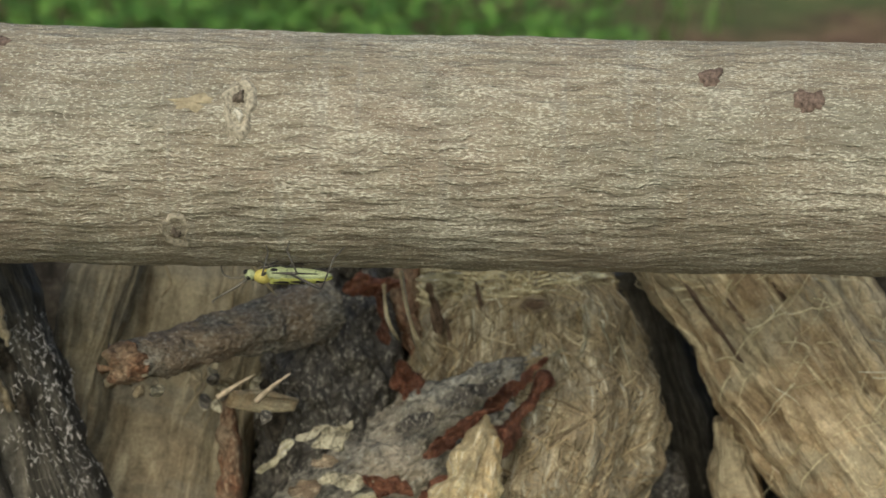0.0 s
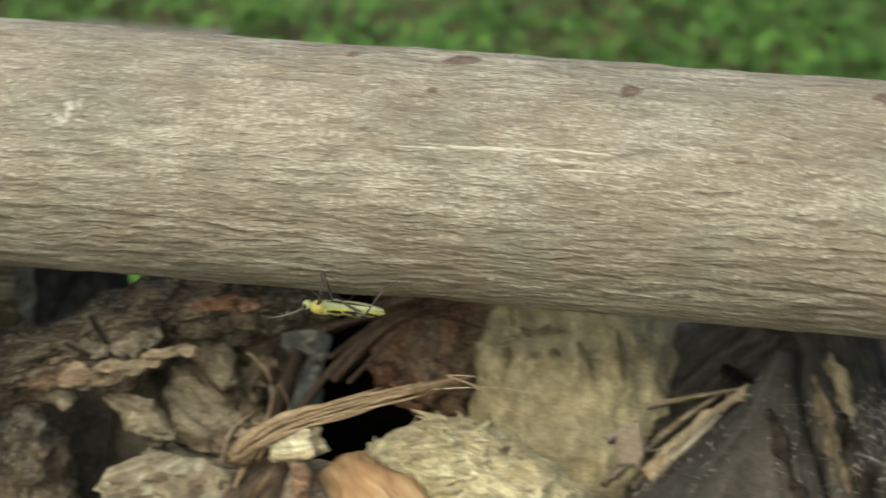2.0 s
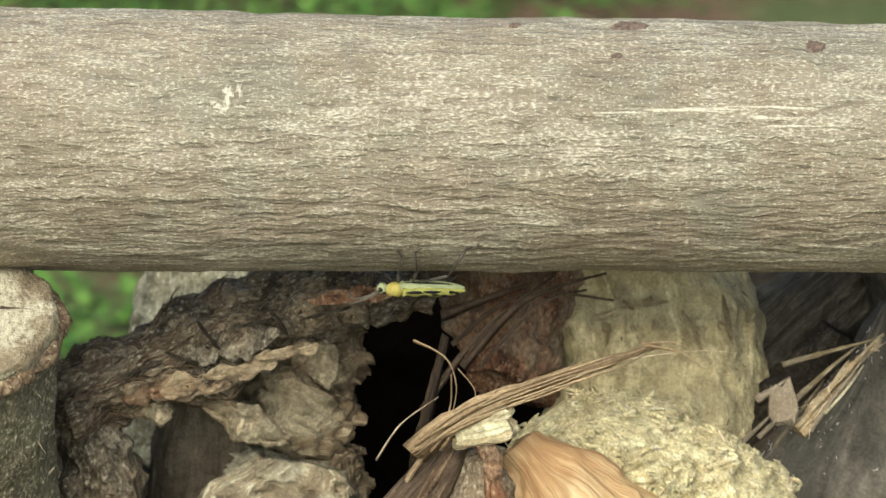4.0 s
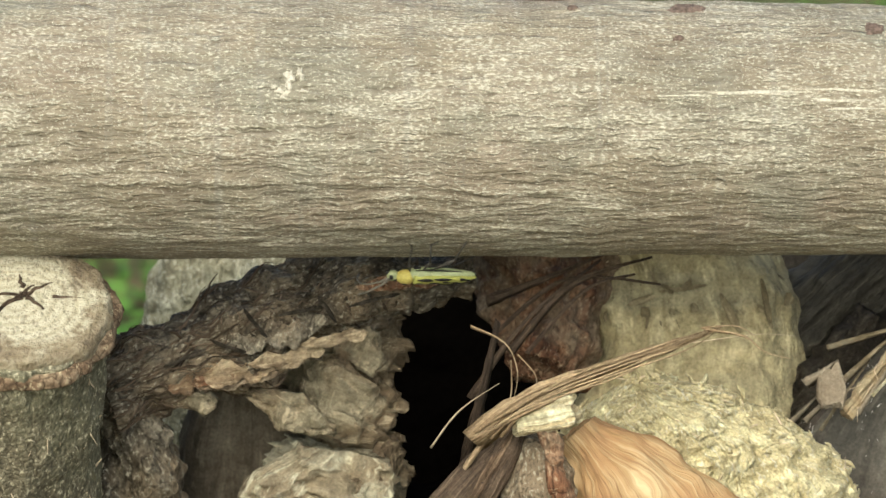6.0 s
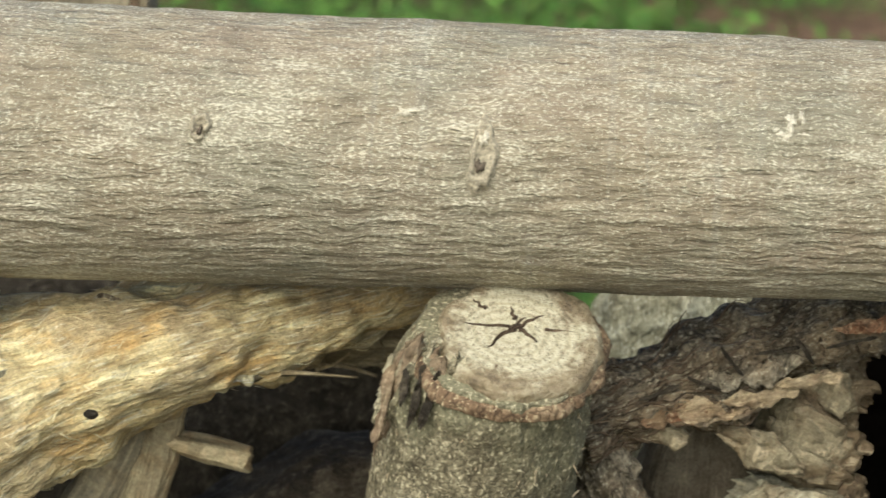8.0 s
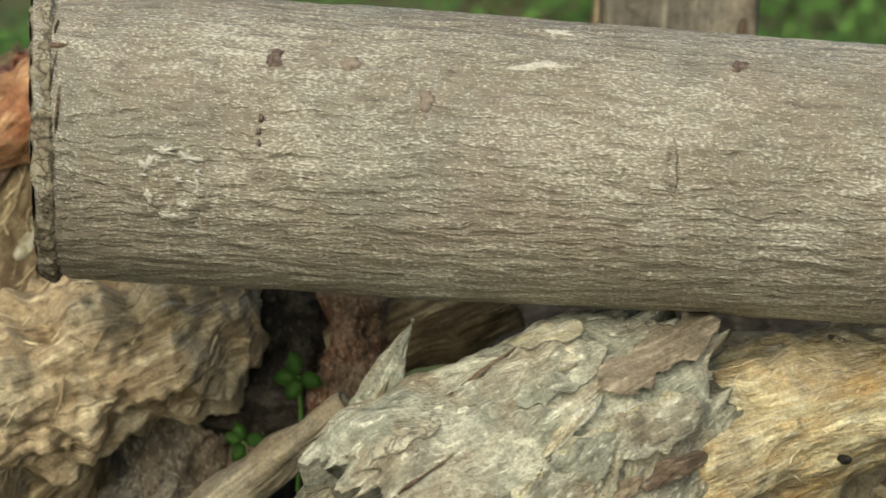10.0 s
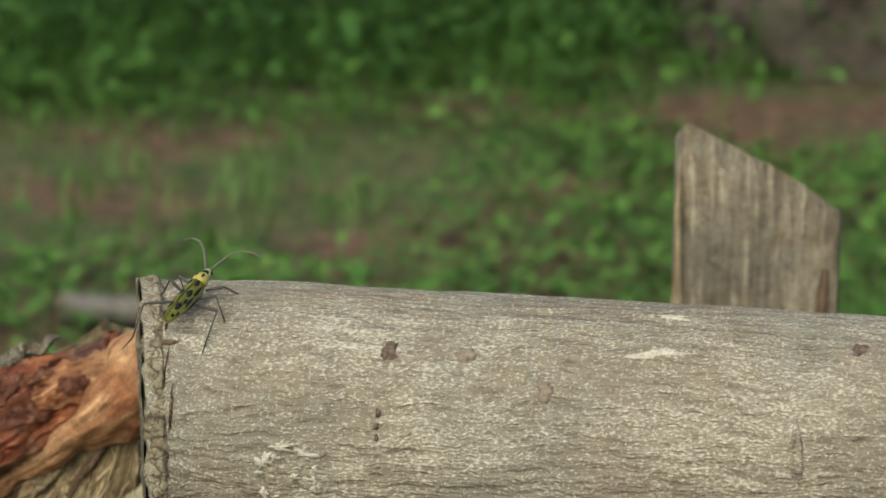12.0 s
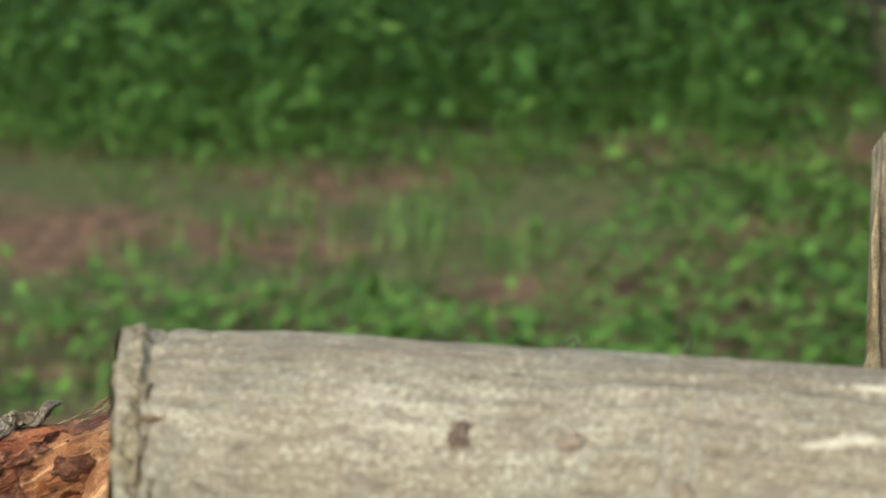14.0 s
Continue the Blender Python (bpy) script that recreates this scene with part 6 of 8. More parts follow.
for k in range(34):
    r4 = random.Random(420 + k)
    a4 = radians(118 + 5 * k)
    out = SX * math.cos(a4) - SY * abs(math.sin(a4)) * 0.6
    foot = top - AX * r4.uniform(0.012, 0.034) + out * 0.0228 - SX * 0.003
    head4 = top - AX * r4.uniform(0.001, 0.008) + out * r4.uniform(0.0165, 0.0205) - SX * 0.0005 + AX * r4.uniform(0.0, 0.006)
    piece("bark_fold", tuple(foot), tuple(head4), [(0, 0, 0, 0.001, 0.0018), (0.5, 0.0004, 0, 0.0018, 0.003), (0.9, 0, 0, 0.0012, 0.002), (1, 0, 0, 0.0004, 0.0006)], (STUBBARK, PALEBARK, PINKWOOD)[k % 3], "ragged torn bark ridge", parent=stubpost,
          around=30, steps=50, lump=0.0008, lump_size=0.005, fibre=0.0005, fibre_size=0.0015, crack=0.0006, seed=430 + k, jag=0.002)

# left part of the pile
gold = piece("golden_log", (-0.4950, -0.0221, 0.4252), (-0.3483, 0.0350, 0.4803), [(0, -0.007, 0, 0.027, 0.026), (0.3, -0.0150, 0, 0.0210, 0.03), (0.5, -0.0152, 0, 0.0172, 0.027), (0.68, -0.0118, 0, 0.0138, 0.024), (0.85, -0.0068, 0, 0.0122, 0.018), (1, -0.003, 0, 0.0115, 0.012)], GOLD,
             "golden torn log partly under grey bark", "log", around=240, steps=260, lump=0.0034, lump_size=0.016, fibre=0.0005, fibre_size=0.003, stretch=6, seed=37, crack=0.0005, terrace=0.0012, terrace_size=(0.009, 0.009, 0.016))
locks(gold, 160, 0.007, 0.0004, 907, CREAMLOCK, 0.3, 1.0, 0.0002, 1.0)
fuzz(gold, 34, 0.005, 0.0004, 38, HAIR, 0.55, 1.0, 0.25)
sheet = piece("bark_sheet", (-0.4985, -0.0390, 0.4310), (-0.4512, 0.0000, 0.4722), [(0, -0.011, 0, 0.034, 0.022), (0.12, -0.010, 0, 0.038, 0.026), (0.4, -0.005, 0, 0.036, 0.027), (0.8, -0.002, 0, 0.029, 0.026), (1, 0.0, 0, 0.0215, 0.022)], GREYBARK, "grey lichened peeling bark", parent=gold,
              around=200, steps=200, lump=0.0020, lump_size=0.016, fibre=0.0004, fibre_size=0.003, stretch=2, seed=39, jag=0.008, crack=0.0006, terrace=0.0009, terrace_size=(0.012, 0.012, 0.022))
for k, (a, b, w, mt, lift, curl) in enumerate((
        ((-0.4858, 0.0000, 0.4684), (-0.4678, 0.0000, 0.4800), 0.0075, GREYBARK, 0.0005, 0.0008),
        ((-0.4685, 0.0000, 0.4727), (-0.4451, 0.0000, 0.4881), 0.0092, FLAKEBROWN, 0.0016, 0.0025), ((-0.4663, 0.0000, 0.4575), (-0.4483, 0.0000, 0.4693), 0.0105, CREAMTORN, 0.0010, 0.0006),
        ((-0.4650, 0.0000, 0.4589), (-0.4477, 0.0000, 0.4704), 0.0095, GREYBARK, 0.0020, 0.0012), ((-0.4829, 0.0000, 0.4360), (-0.4623, 0.0000, 0.4644), 0.0115, CREAMTORN, 0.0014, 0.001),
        ((-0.4841, 0.0000, 0.4373), (-0.4643, 0.0000, 0.4623), 0.0095, GREYBARK, 0.0026, 0.001), ((-0.4778, 0.0000, 0.4322), (-0.4580, 0.0000, 0.4540), 0.005, LIPWOOD, 0.001, 0.001),
        ((-0.4778, 0.0000, 0.4568), (-0.4673, 0.0000, 0.4708), 0.0026, CREAMTORN, 0.0022, 0.001),
        ((-0.4581, 0.0000, 0.4513), (-0.4459, 0.0000, 0.4588), 0.0045, PINKWOOD, 0.0016, 0.0015))):
    patch(sheet, "bark_plate", a, b, w, mt, "lifted plate of grey bark" if mt == GREYBARK else "torn bark edge", lift, 0.5, 560 + k, curl, 0.0005, 0.25)
for k, (a, b, w, mt) in enumerate((
        ((-0.4477, 0.0000, 0.4759), (-0.4301, 0.0000, 0.4664), 0.012, CREAMTORN), ((-0.4138, 0.0000, 0.4674), (-0.4026, 0.0000, 0.4720), 0.005, CREAMTORN), ((-0.4647, 0.0000, 0.4358), (-0.4441, 0.0000, 0.4440), 0.006, CREAMTORN), ((-0.4594, 0.0000, 0.4471), (-0.4389, 0.0000, 0.4579), 0.006, CREAMTORN),
        ((-0.4239, 0.0000, 0.4852), (-0.4151, 0.0000, 0.4726), 0.006, RIDGE), ((-0.4210, 0.0000, 0.4800), (-0.4130, 0.0000, 0.4740), 0.004, LIPWOOD),
        ((-0.4013, 0.0000, 0.4682), (-0.3889, 0.0000, 0.4689), 0.005, CREAMTORN))):
    patch(gold, "torn_face", a, b, w, mt, "torn wood face", 0.0003, 1.0, 590 + k, 0, 0.0006, 0.25)
for k, (a, b, w, mt, lab) in enumerate((
        ((-0.5300, 0.0000, 0.4430), (-0.5150, 0.0000, 0.4560), 0.0006, DEADWOOD, "dark crack in bark"), ((-0.5070, 0.0000, 0.4460), (-0.4960, 0.0000, 0.4560), 0.0006, DEADWOOD, "dark crack in bark"), ((-0.5000, 0.0000, 0.4670), (-0.4880, 0.0000, 0.4780), 0.0006, DEADWOOD, "dark crack in bark"),
        ((-0.4780, 0.0000, 0.4540), (-0.4690, 0.0000, 0.4610), 0.0022, DEADWOOD, "dark split in bark"),
        ((-0.4740, 0.0000, 0.4480), (-0.4660, 0.0000, 0.4530), 0.0018, DEADWOOD, "dark split in bark"),
        ((-0.4879, 0.0000, 0.4800), (-0.4727, 0.0000, 0.4853), 0.0036, CREAMTORN, "pale lichen crust"), ((-0.4797, 0.0000, 0.4753), (-0.4714, 0.0000, 0.4799), 0.003, CREAMTORN, "pale lichen crust"), ((-0.5127, 0.0000, 0.4538), (-0.4996, 0.0000, 0.4630), 0.003, PALEBARK, "pale scuffed bark"),
        ((-0.4777, 0.0000, 0.4430), (-0.4662, 0.0000, 0.4590), 0.0024, CREAMTORN, "cream torn edge"), ((-0.4622, 0.0000, 0.4457), (-0.4586, 0.0000, 0.4596), 0.0026, CREAMTORN, "cream torn edge"), ((-0.4816, 0.0000, 0.4330), (-0.4738, 0.0000, 0.4434), 0.003, CREAMTORN, "cream torn edge"))):
    patch(sheet, "bark_mark", a, b, w, mt, lab, 0.0003 if w < 0.002 else 0.0006, 0.9, 640 + k, 0.0005 if mt == CREAMTORN else 0.0, 0.0005, 0.3)
piece("knot_hole", (-0.4184, -0.0360, 0.4719), (-0.4168, -0.0340, 0.4716), [(0, 0, 0, 0.0006, 0.0012), (0.5, 0, 0, 0.0010, 0.0018), (1, 0, 0, 0.0006, 0.0012)], ROTSHADE, "small black knot", parent=gold, around=20, steps=10, lump=0.0003)
for k, (a, b, c, w) in enumerate((((-0.3668, 0.0200, 0.4842), (-0.3766, 0.0160, 0.4798), (-0.3744, 0.0140, 0.4692), 0.0028), ((-0.3867, 0.0160, 0.4713), (-0.3912, 0.0120, 0.4739), (-0.3935, 0.0100, 0.4725), 0.003), ((-0.4005, 0.0060, 0.4677), (-0.3895, 0.0080, 0.4688), (-0.3848, 0.0060, 0.4694), 0.0045))):
    sliver("torn_strip", [a, b, c], w, 0.0014, TAN, gold, "curled torn wood strip", seed=100 + k, curl=0.6)
for k, (a, b, c, w) in enumerate((((-0.3752, 0.0200, 0.4812), (-0.3760, 0.0140, 0.4772), (-0.3731, 0.0120, 0.4708), 0.003), ((-0.3813, 0.0120, 0.4716), (-0.3833, 0.0060, 0.4697), (-0.3894, 0.0060, 0.4666), 0.003), ((-0.3673, 0.0300, 0.4756), (-0.3707, 0.0240, 0.4720), (-0.3698, 0.0220, 0.4687), 0.002), ((-0.3914, 0.0000, 0.4668), (-0.3830, 0.0040, 0.4678), (-0.3664, 0.0080, 0.4660), 0.0032))):
    sliver("torn_strip", [a, b, c], w, 0.0014, CHIPWOOD if k < 3 else BROWN, gold, "curled torn wood strip", seed=620 + k, curl=0.6)
for k, (pts, w, mt) in enumerate((([(-0.3770, 0.0180, 0.4845), (-0.3745, 0.0140, 0.4770), (-0.3752, 0.0130, 0.4680)], 0.0030, CHIPWOOD), ([(-0.3690, 0.0200, 0.4840), (-0.3740, 0.0160, 0.4800), (-0.3765, 0.0140, 0.4740)], 0.0022, CHIPWOOD), ([(-0.3950, 0.0060, 0.4715), (-0.3890, 0.0040, 0.4700), (-0.3852, 0.0040, 0.4672)], 0.0032, CREAMTORN),
                                  ([(-0.3940, 0.0060, 0.4700), (-0.3880, 0.0040, 0.4680), (-0.3868, 0.0030, 0.4650)], 0.0022, CHIPWOOD), ([(-0.3640, 0.0200, 0.4850), (-0.3720, 0.0180, 0.4825), (-0.3800, 0.0160, 0.4830)], 0.0026, BROWN), ([(-0.3860, 0.0080, 0.4760), (-0.3780, 0.0080, 0.4745), (-0.3700, 0.0120, 0.4760)], 0.0028, BROWN), ([(-0.3920, 0.0060, 0.4735), (-0.3830, 0.0050, 0.4722), (-0.3760, 0.0080, 0.4738)], 0.0022, TAN))):
    sliver("torn_strip", pts, w, 0.0012, mt, gold, "curled torn wood strip", seed=1010 + k, curl=0.8, steps=16)
# Dark sheet added in place of the shade under the golden log.
piece("dark_hollow", (-0.4224, 0.0900, 0.3864), (-0.3732, 0.1000, 0.4417), [(0, 0, 0, 0.03, 0.012), (0.5, 0, 0, 0.032, 0.012), (1, 0, 0, 0.03, 0.012)], ROTSHADE, "near-black sheet added for the shade under a golden log", parent=gold, around=60, steps=60, lump=0.003, seed=41)
piece("torn_end", (-0.4150, 0.0400, 0.4640), (-0.3330, 0.0560, 0.4690), [(0, 0, 0, 0.0100, 0.010), (0.35, 0, 0, 0.0104, 0.009), (0.7, 0.003, 0, 0.0128, 0.009), (1, 0.0045, 0, 0.0138, 0.009)], BROWN, "brown frayed end of the torn log", parent=gold,
      around=120, steps=150, lump=0.0022, lump_size=0.012, fibre=0.0007, fibre_size=0.0026, stretch=8, seed=241, crack=0.0005, terrace=0.0008, terrace_size=(0.008, 0.008, 0.016))
for k, (pts, w, mt) in enumerate((([(-0.3932, 0.0290, 0.4640), (-0.3880, 0.0270, 0.4660), (-0.3820, 0.0280, 0.4668), (-0.3760, 0.0300, 0.4672)], 0.0020, TAN), ([(-0.3900, 0.0290, 0.4612), (-0.3850, 0.0270, 0.4604), (-0.3800, 0.0280, 0.4622), (-0.3770, 0.0300, 0.4650)], 0.0016, BROWN),
                                  ([(-0.3700, 0.0330, 0.4780), (-0.3672, 0.0310, 0.4720), (-0.3640, 0.0310, 0.4680), (-0.3625, 0.0320, 0.4640)], 0.0018, BROWN), ([(-0.3620, 0.0330, 0.4760), (-0.3560, 0.0330, 0.4740), (-0.3500, 0.0350, 0.4730)], 0.0026, TAN),
                                  ([(-0.3780, 0.0300, 0.4590), (-0.3735, 0.0290, 0.4612), (-0.3700, 0.0290, 0.4640)], 0.0012, TAN))):
    sliver("torn_strip", pts, w, 0.0010, mt, gold, "curled torn wood strip", seed=1030 + k, curl=0.7, steps=16)
sliver("bent_root", [(-0.4190, 0.0200, 0.4430), (-0.4100, 0.0240, 0.4520), (-0.3990, 0.0270, 0.4562), (-0.3905, 0.0290, 0.4570), (-0.3800, 0.0300, 0.4600), (-0.3720, 0.0310, 0.4600), (-0.3640, 0.0320, 0.4574)], 0.0040, 0.0028, BROWN, None, "brown bent root under the golden log", "root", seed=7, curl=0.2, steps=18)
piece("split_branch", (-0.4198, 0.0150, 0.4219), (-0.4104, 0.0200, 0.4552), [(0, 0, 0, 0.0065, 0.006), (0.5, 0, 0, 0.006, 0.005), (1, 0, 0, 0.004, 0.004)], TAN, "upright tan split branch below the golden log", "branch", around=60, steps=80, lump=0.0014, fibre=0.0008, seed=42)
piece("split_branch", (-0.4339, 0.0120, 0.4214), (-0.4177, 0.0200, 0.4528), [(0, 0, 0, 0.0062, 0.005), (0.5, 0.0008, 0, 0.0052, 0.0045), (1, 0, 0, 0.003, 0.003)], BROWN, "brown split branch under the golden log", "branch", around=60, steps=80, lump=0.0014, fibre=0.0008, fibre_size=0.002, stretch=10, square=3, seed=142)
piece("wood_chip", (-0.4102, 0.0180, 0.4456), (-0.3926, 0.0220, 0.4396), [(0, 0, 0, 0.002, 0.003), (0.5, 0, 0, 0.003, 0.003), (1, 0, 0, 0.0028, 0.002)], TAN, "tan split wood chip in a dark gap", "wood chip", around=30, steps=30, lump=0.0006, square=4, seed=43, jag=0.002)
# Near-black colour on this grey log paints the shade of its cavity.
piece("grey_log", (-0.4158, 0.0500, 0.4002), (-0.3639, 0.0600, 0.4225), [(0, 0, 0, 0.012, 0.016), (0.5, 0, 0, 0.014, 0.016), (1, 0, 0, 0.012, 0.016)], ROTSHADE, "grey log deep in the pile, coloured near-black for the shade there", "log", around=80, steps=90, lump=0.003, seed=44)
def seedling(place, size, seed):
    """A small weed in the pile's gap: a bent stem and a few lobed leaves."""
    rnd = random.Random(seed)
    base = Vector(place)
    stem = tube([(0, 0, -0.03), (0.001, -0.001, -0.012), (0, 0, 0)], [0.0006, 0.0005, 0.0004])
    me = bpy.data.meshes.new("seedling")
    stem.to_mesh(me)
    stem.free()
    me.materials.append(LEAF)
    ob = tagged(new("seedling", me), "small pale green seedling in a dark gap", "seedling")
    ob.matrix_basis = Matrix.Translation(base)
    for k in range(4):
        a = radians(90 * k + rnd.uniform(-25, 25))
        out, up = Vector((math.cos(a), 0.3 * math.sin(a), 0.7 * math.sin(a))).normalized(), Vector((0, -0.9, 0.3))
        side = out.cross(up).normalized()
        bm = bmesh.new()
        mid = [bm.verts.new(out * size * u + up * size * 0.12 * math.sin(3 * u)) for u in (0.05, 0.35, 0.65, 1.0)]
        for sg in (1, -1):
            edge = [bm.verts.new(out * size * u + side * sg * size * w + up * size * 0.05) for u, w in ((0.2, 0.22), (0.45, 0.34), (0.75, 0.24))]
            for f in ((mid[0], edge[0], mid[1]), (mid[1], edge[0], edge[1]), (mid[1], edge[1], mid[2]), (mid[2], edge[1], edge[2]), (mid[2], edge[2], mid[3])):
                bm.faces.new(f if sg > 0 else f[::-1])
        bmesh.ops.solidify(bm, geom=bm.faces[:], thickness=0.0002)
        part("leaf", bm, LEAF, ob)


shard = piece("bark_shard", (-0.5216, -0.0260, 0.4590), (-0.5092, -0.0200, 0.4898), [(0, 0, 0, 0.0055, 0.0018), (0.5, 0, 0, 0.0042, 0.0016), (0.85, 0, 0, 0.0016, 0.001), (1, 0, 0, 0.0003, 0.0004)], GREYBARK, "upright pointed grey bark shard", "bark shard", around=40, steps=60, lump=0.0008, lump_size=0.005, seed=45)
sliver("inner_face", [(-0.5196, -0.0295, 0.4628), (-0.5158, -0.0280, 0.4722), (-0.5128, -0.0265, 0.4790)], 0.0056, 0.0014, CREAMTORN, shard, "pale fresh inner side", seed=9)
piece("rotten_branch", (-0.5717, 0.0550, 0.3871), (-0.5508, 0.0700, 0.4665), [(0, 0, 0, 0.006, 0.008), (0.5, 0, 0, 0.0055, 0.007), (1, 0, 0, 0.006, 0.007)], REDBARK, "dark red-brown rotten branch", "branch", around=60, steps=90, lump=0.003, lump_size=0.008, seed=46)
piece("bark_heap", (-0.5862, 0.0500, 0.3974), (-0.5789, 0.0700, 0.4628), [(0, 0, 0, 0.015, 0.012), (0.5, 0, 0, 0.013, 0.012), (1, 0, 0, 0.012, 0.012)], GNARLED, "crumbling dark bark lump", "bark", around=90, steps=90, lump=0.0045, lump_size=0.009, seed=47)
piece("thin_branch", (-0.5752, 0.0200, 0.4120), (-0.5283, 0.0100, 0.4578), [(0, 0, 0, 0.005, 0.005), (0.5, 0, 0, 0.005, 0.005), (1, 0, 0, 0.003, 0.003)], BROWN, "thin brown dry branch on the pile", "branch", around=40, steps=80, lump=0.0012, fibre=0.001, seed=48)
piece("grey_log", (-0.5423, 0.0600, 0.4496), (-0.5001, 0.0700, 0.4675), [(0, 0, 0, 0.009, 0.012), (0.5, 0, 0, 0.011, 0.012), (1, 0, 0, 0.01, 0.012)], GNARLWOOD, "grey split log behind the golden log", "log", around=60, steps=70, lump=0.002, seed=49)

VORANGE = fibre_wood("vivid_orange_wood", (0.13, 0.055, 0.03), (0.30, 0.15, 0.075), (0.44, 0.27, 0.15), 260, 30, stain=(0.19, 0.06, 0.025))
# big log past the end of the long log
big = piece("gnarled_log", (-0.6656, 0.0900, 0.3550), (-0.6324, 0.1200, 0.5058), [(0, 0, 0, 0.07, 0.04), (0.35, 0, 0, 0.062, 0.04), (0.6, 0.002, 0, 0.052, 0.04), (0.8, 0.003, 0, 0.038, 0.034), (0.93, 0, 0, 0.02, 0.024), (1, -0.004, 0, 0.008, 0.012)], GNARLWOOD,
            "large tan gnarled log with rust-red bark", "log", around=260, steps=260, lump=0.006, lump_size=0.022, fibre=0.0009, fibre_size=0.005, stretch=7, twist=0.9, seed=50, crack=0.0009, terrace=0.0018, terrace_size=(0.012, 0.012, 0.03))
locks(big, 160, 0.03, 0.0006, 908, TANLOCK, 0.2, 1.0, 0.0003, 0.4)
redbark = piece("red_bark", (-0.6932, 0.0700, 0.4644), (-0.6267, 0.0980, 0.5089), [(0, -0.002, 0, 0.0100, 0.012), (0.4, -0.0025, 0, 0.0110, 0.013), (0.7, -0.0022, 0, 0.0115, 0.013), (0.9, 0, 0, 0.007, 0.009), (1, 0, 0, 0.002, 0.003)], REDCRUMB, "crumbling rust-red bark", parent=big,
      around=130, steps=150, lump=0.0022, lump_size=0.009, fibre=0.0014, fibre_size=0.0025, stretch=4, seed=51, terrace=0.0014, terrace_size=(0.006, 0.006, 0.015))
piece("orange_wood", (-0.6953, 0.0740, 0.4477), (-0.6116, 0.0920, 0.5125), [(0, 0, 0, 0.001, 0.002), (0.5, 0.0, 0, 0.003, 0.004), (0.75, 0.001, 0, 0.0078, 0.010), (0.93, 0.001, 0, 0.0115, 0.011), (1, 0, 0, 0.008, 0.007)],
      VORANGE, "smooth orange stripped wood", parent=big, around=100, steps=110, lump=0.0022, lump_size=0.012, seed=52)
for k, (a, b, w, mt) in enumerate((((-0.6481, 0.0900, 0.4951), (-0.6237, 0.0900, 0.5099), 0.012, VORANGE), ((-0.6358, 0.0900, 0.5033), (-0.6208, 0.0900, 0.5063), 0.012, VORANGE), ((-0.6559, 0.0900, 0.4886), (-0.6343, 0.0900, 0.5034), 0.006, VIVIDRED), ((-0.6682, 0.0900, 0.4880), (-0.6525, 0.0900, 0.5025), 0.01, VIVIDRED))):
    patch(redbark, "stripped_patch", a, b, w, mt, "stripped orange and red patch", 0.0012, 0.5, 610 + k, 0.0005, 0.0006)
for k, (a, b, w, mt) in enumerate((((-0.6740, 0.0900, 0.4888), (-0.6550, 0.0900, 0.5097), 0.0045, GNARLED), ((-0.6643, 0.0900, 0.5031), (-0.6458, 0.0900, 0.5139), 0.003, GNARLED), ((-0.6523, 0.0900, 0.4993), (-0.6308, 0.0900, 0.5155), 0.003, VIVIDRED))):
    patch(redbark, "bark_crust", a, b, w, mt, "crumbling bark crust", 0.0012, 1.0, 770 + k, 0, 0.0012, 0.2)
for k, (a, b, w, mt, lab) in enumerate((((-0.6506, 0.0800, 0.4550), (-0.6273, 0.0800, 0.4928), 0.005, TAN, "tan bare streak"), ((-0.6399, 0.0800, 0.4572), (-0.6229, 0.0800, 0.4871), 0.005, GOLD, "golden bare streak"), ((-0.6307, 0.0800, 0.4624), (-0.6203, 0.0800, 0.4812), 0.004, CREAMTORN, "cream bare streak"),
                                              ((-0.6594, 0.0800, 0.4668), (-0.6362, 0.0800, 0.4924), 0.0035, TAN, "tan bare streak"), ((-0.6645, 0.0800, 0.4479), (-0.6472, 0.0800, 0.4706), 0.003, DEADWOOD, "dark groove"), ((-0.6457, 0.0800, 0.4706), (-0.6318, 0.0800, 0.4896), 0.002, DEADWOOD, "dark groove"))):
    patch(big, "wood_streak", a, b, w, mt, lab, 0.0006, 0.8, 720 + k, 0, 0.001, 0.2)
lowlog = piece("torn_log", (-0.6280, 0.0360, 0.4347), (-0.5631, 0.0550, 0.4679), [(0, 0, 0, 0.022, 0.022), (0.5, 0, 0, 0.021, 0.022), (0.85, 0, 0, 0.016, 0.018), (1, 0, 0, 0.009, 0.01)], TAN, "pale torn log below the long log's end", "log",
               around=180, steps=180, lump=0.0055, lump_size=0.011, fibre=0.0007, fibre_size=0.004, stretch=4, seed=53, crack=0.001, terrace=0.002, terrace_size=0.009)
locks(lowlog, 120, 0.012, 0.0006, 909, TANLOCK, 0.0, 1.0, 0.0003, 0.8)
piece("rotten_log", (-0.5650, 0.0600, 0.4299), (-0.5572, 0.0700, 0.4658), [(0, 0, 0, 0.016, 0.014), (0.5, 0, 0, 0.015, 0.014), (1, 0, 0, 0.012, 0.012)], ROTSHADE, "crumbling log end, near-black in colour", "log", around=90, steps=90, lump=0.005, lump_size=0.01, seed=54)
piece("rotten_branch", (-0.5366, 0.0500, 0.4358), (-0.5360, 0.0600, 0.4718), [(0, 0, 0, 0.009, 0.009), (0.5, 0, 0, 0.0085, 0.009), (1, 0, 0, 0.008, 0.009)], REDBARK, "dark red crumbling branch", "branch", around=80, steps=90, lump=0.003, lump_size=0.008, seed=55)

seedling((-0.5470, 0.0400, 0.4520), 0.0065, 1)
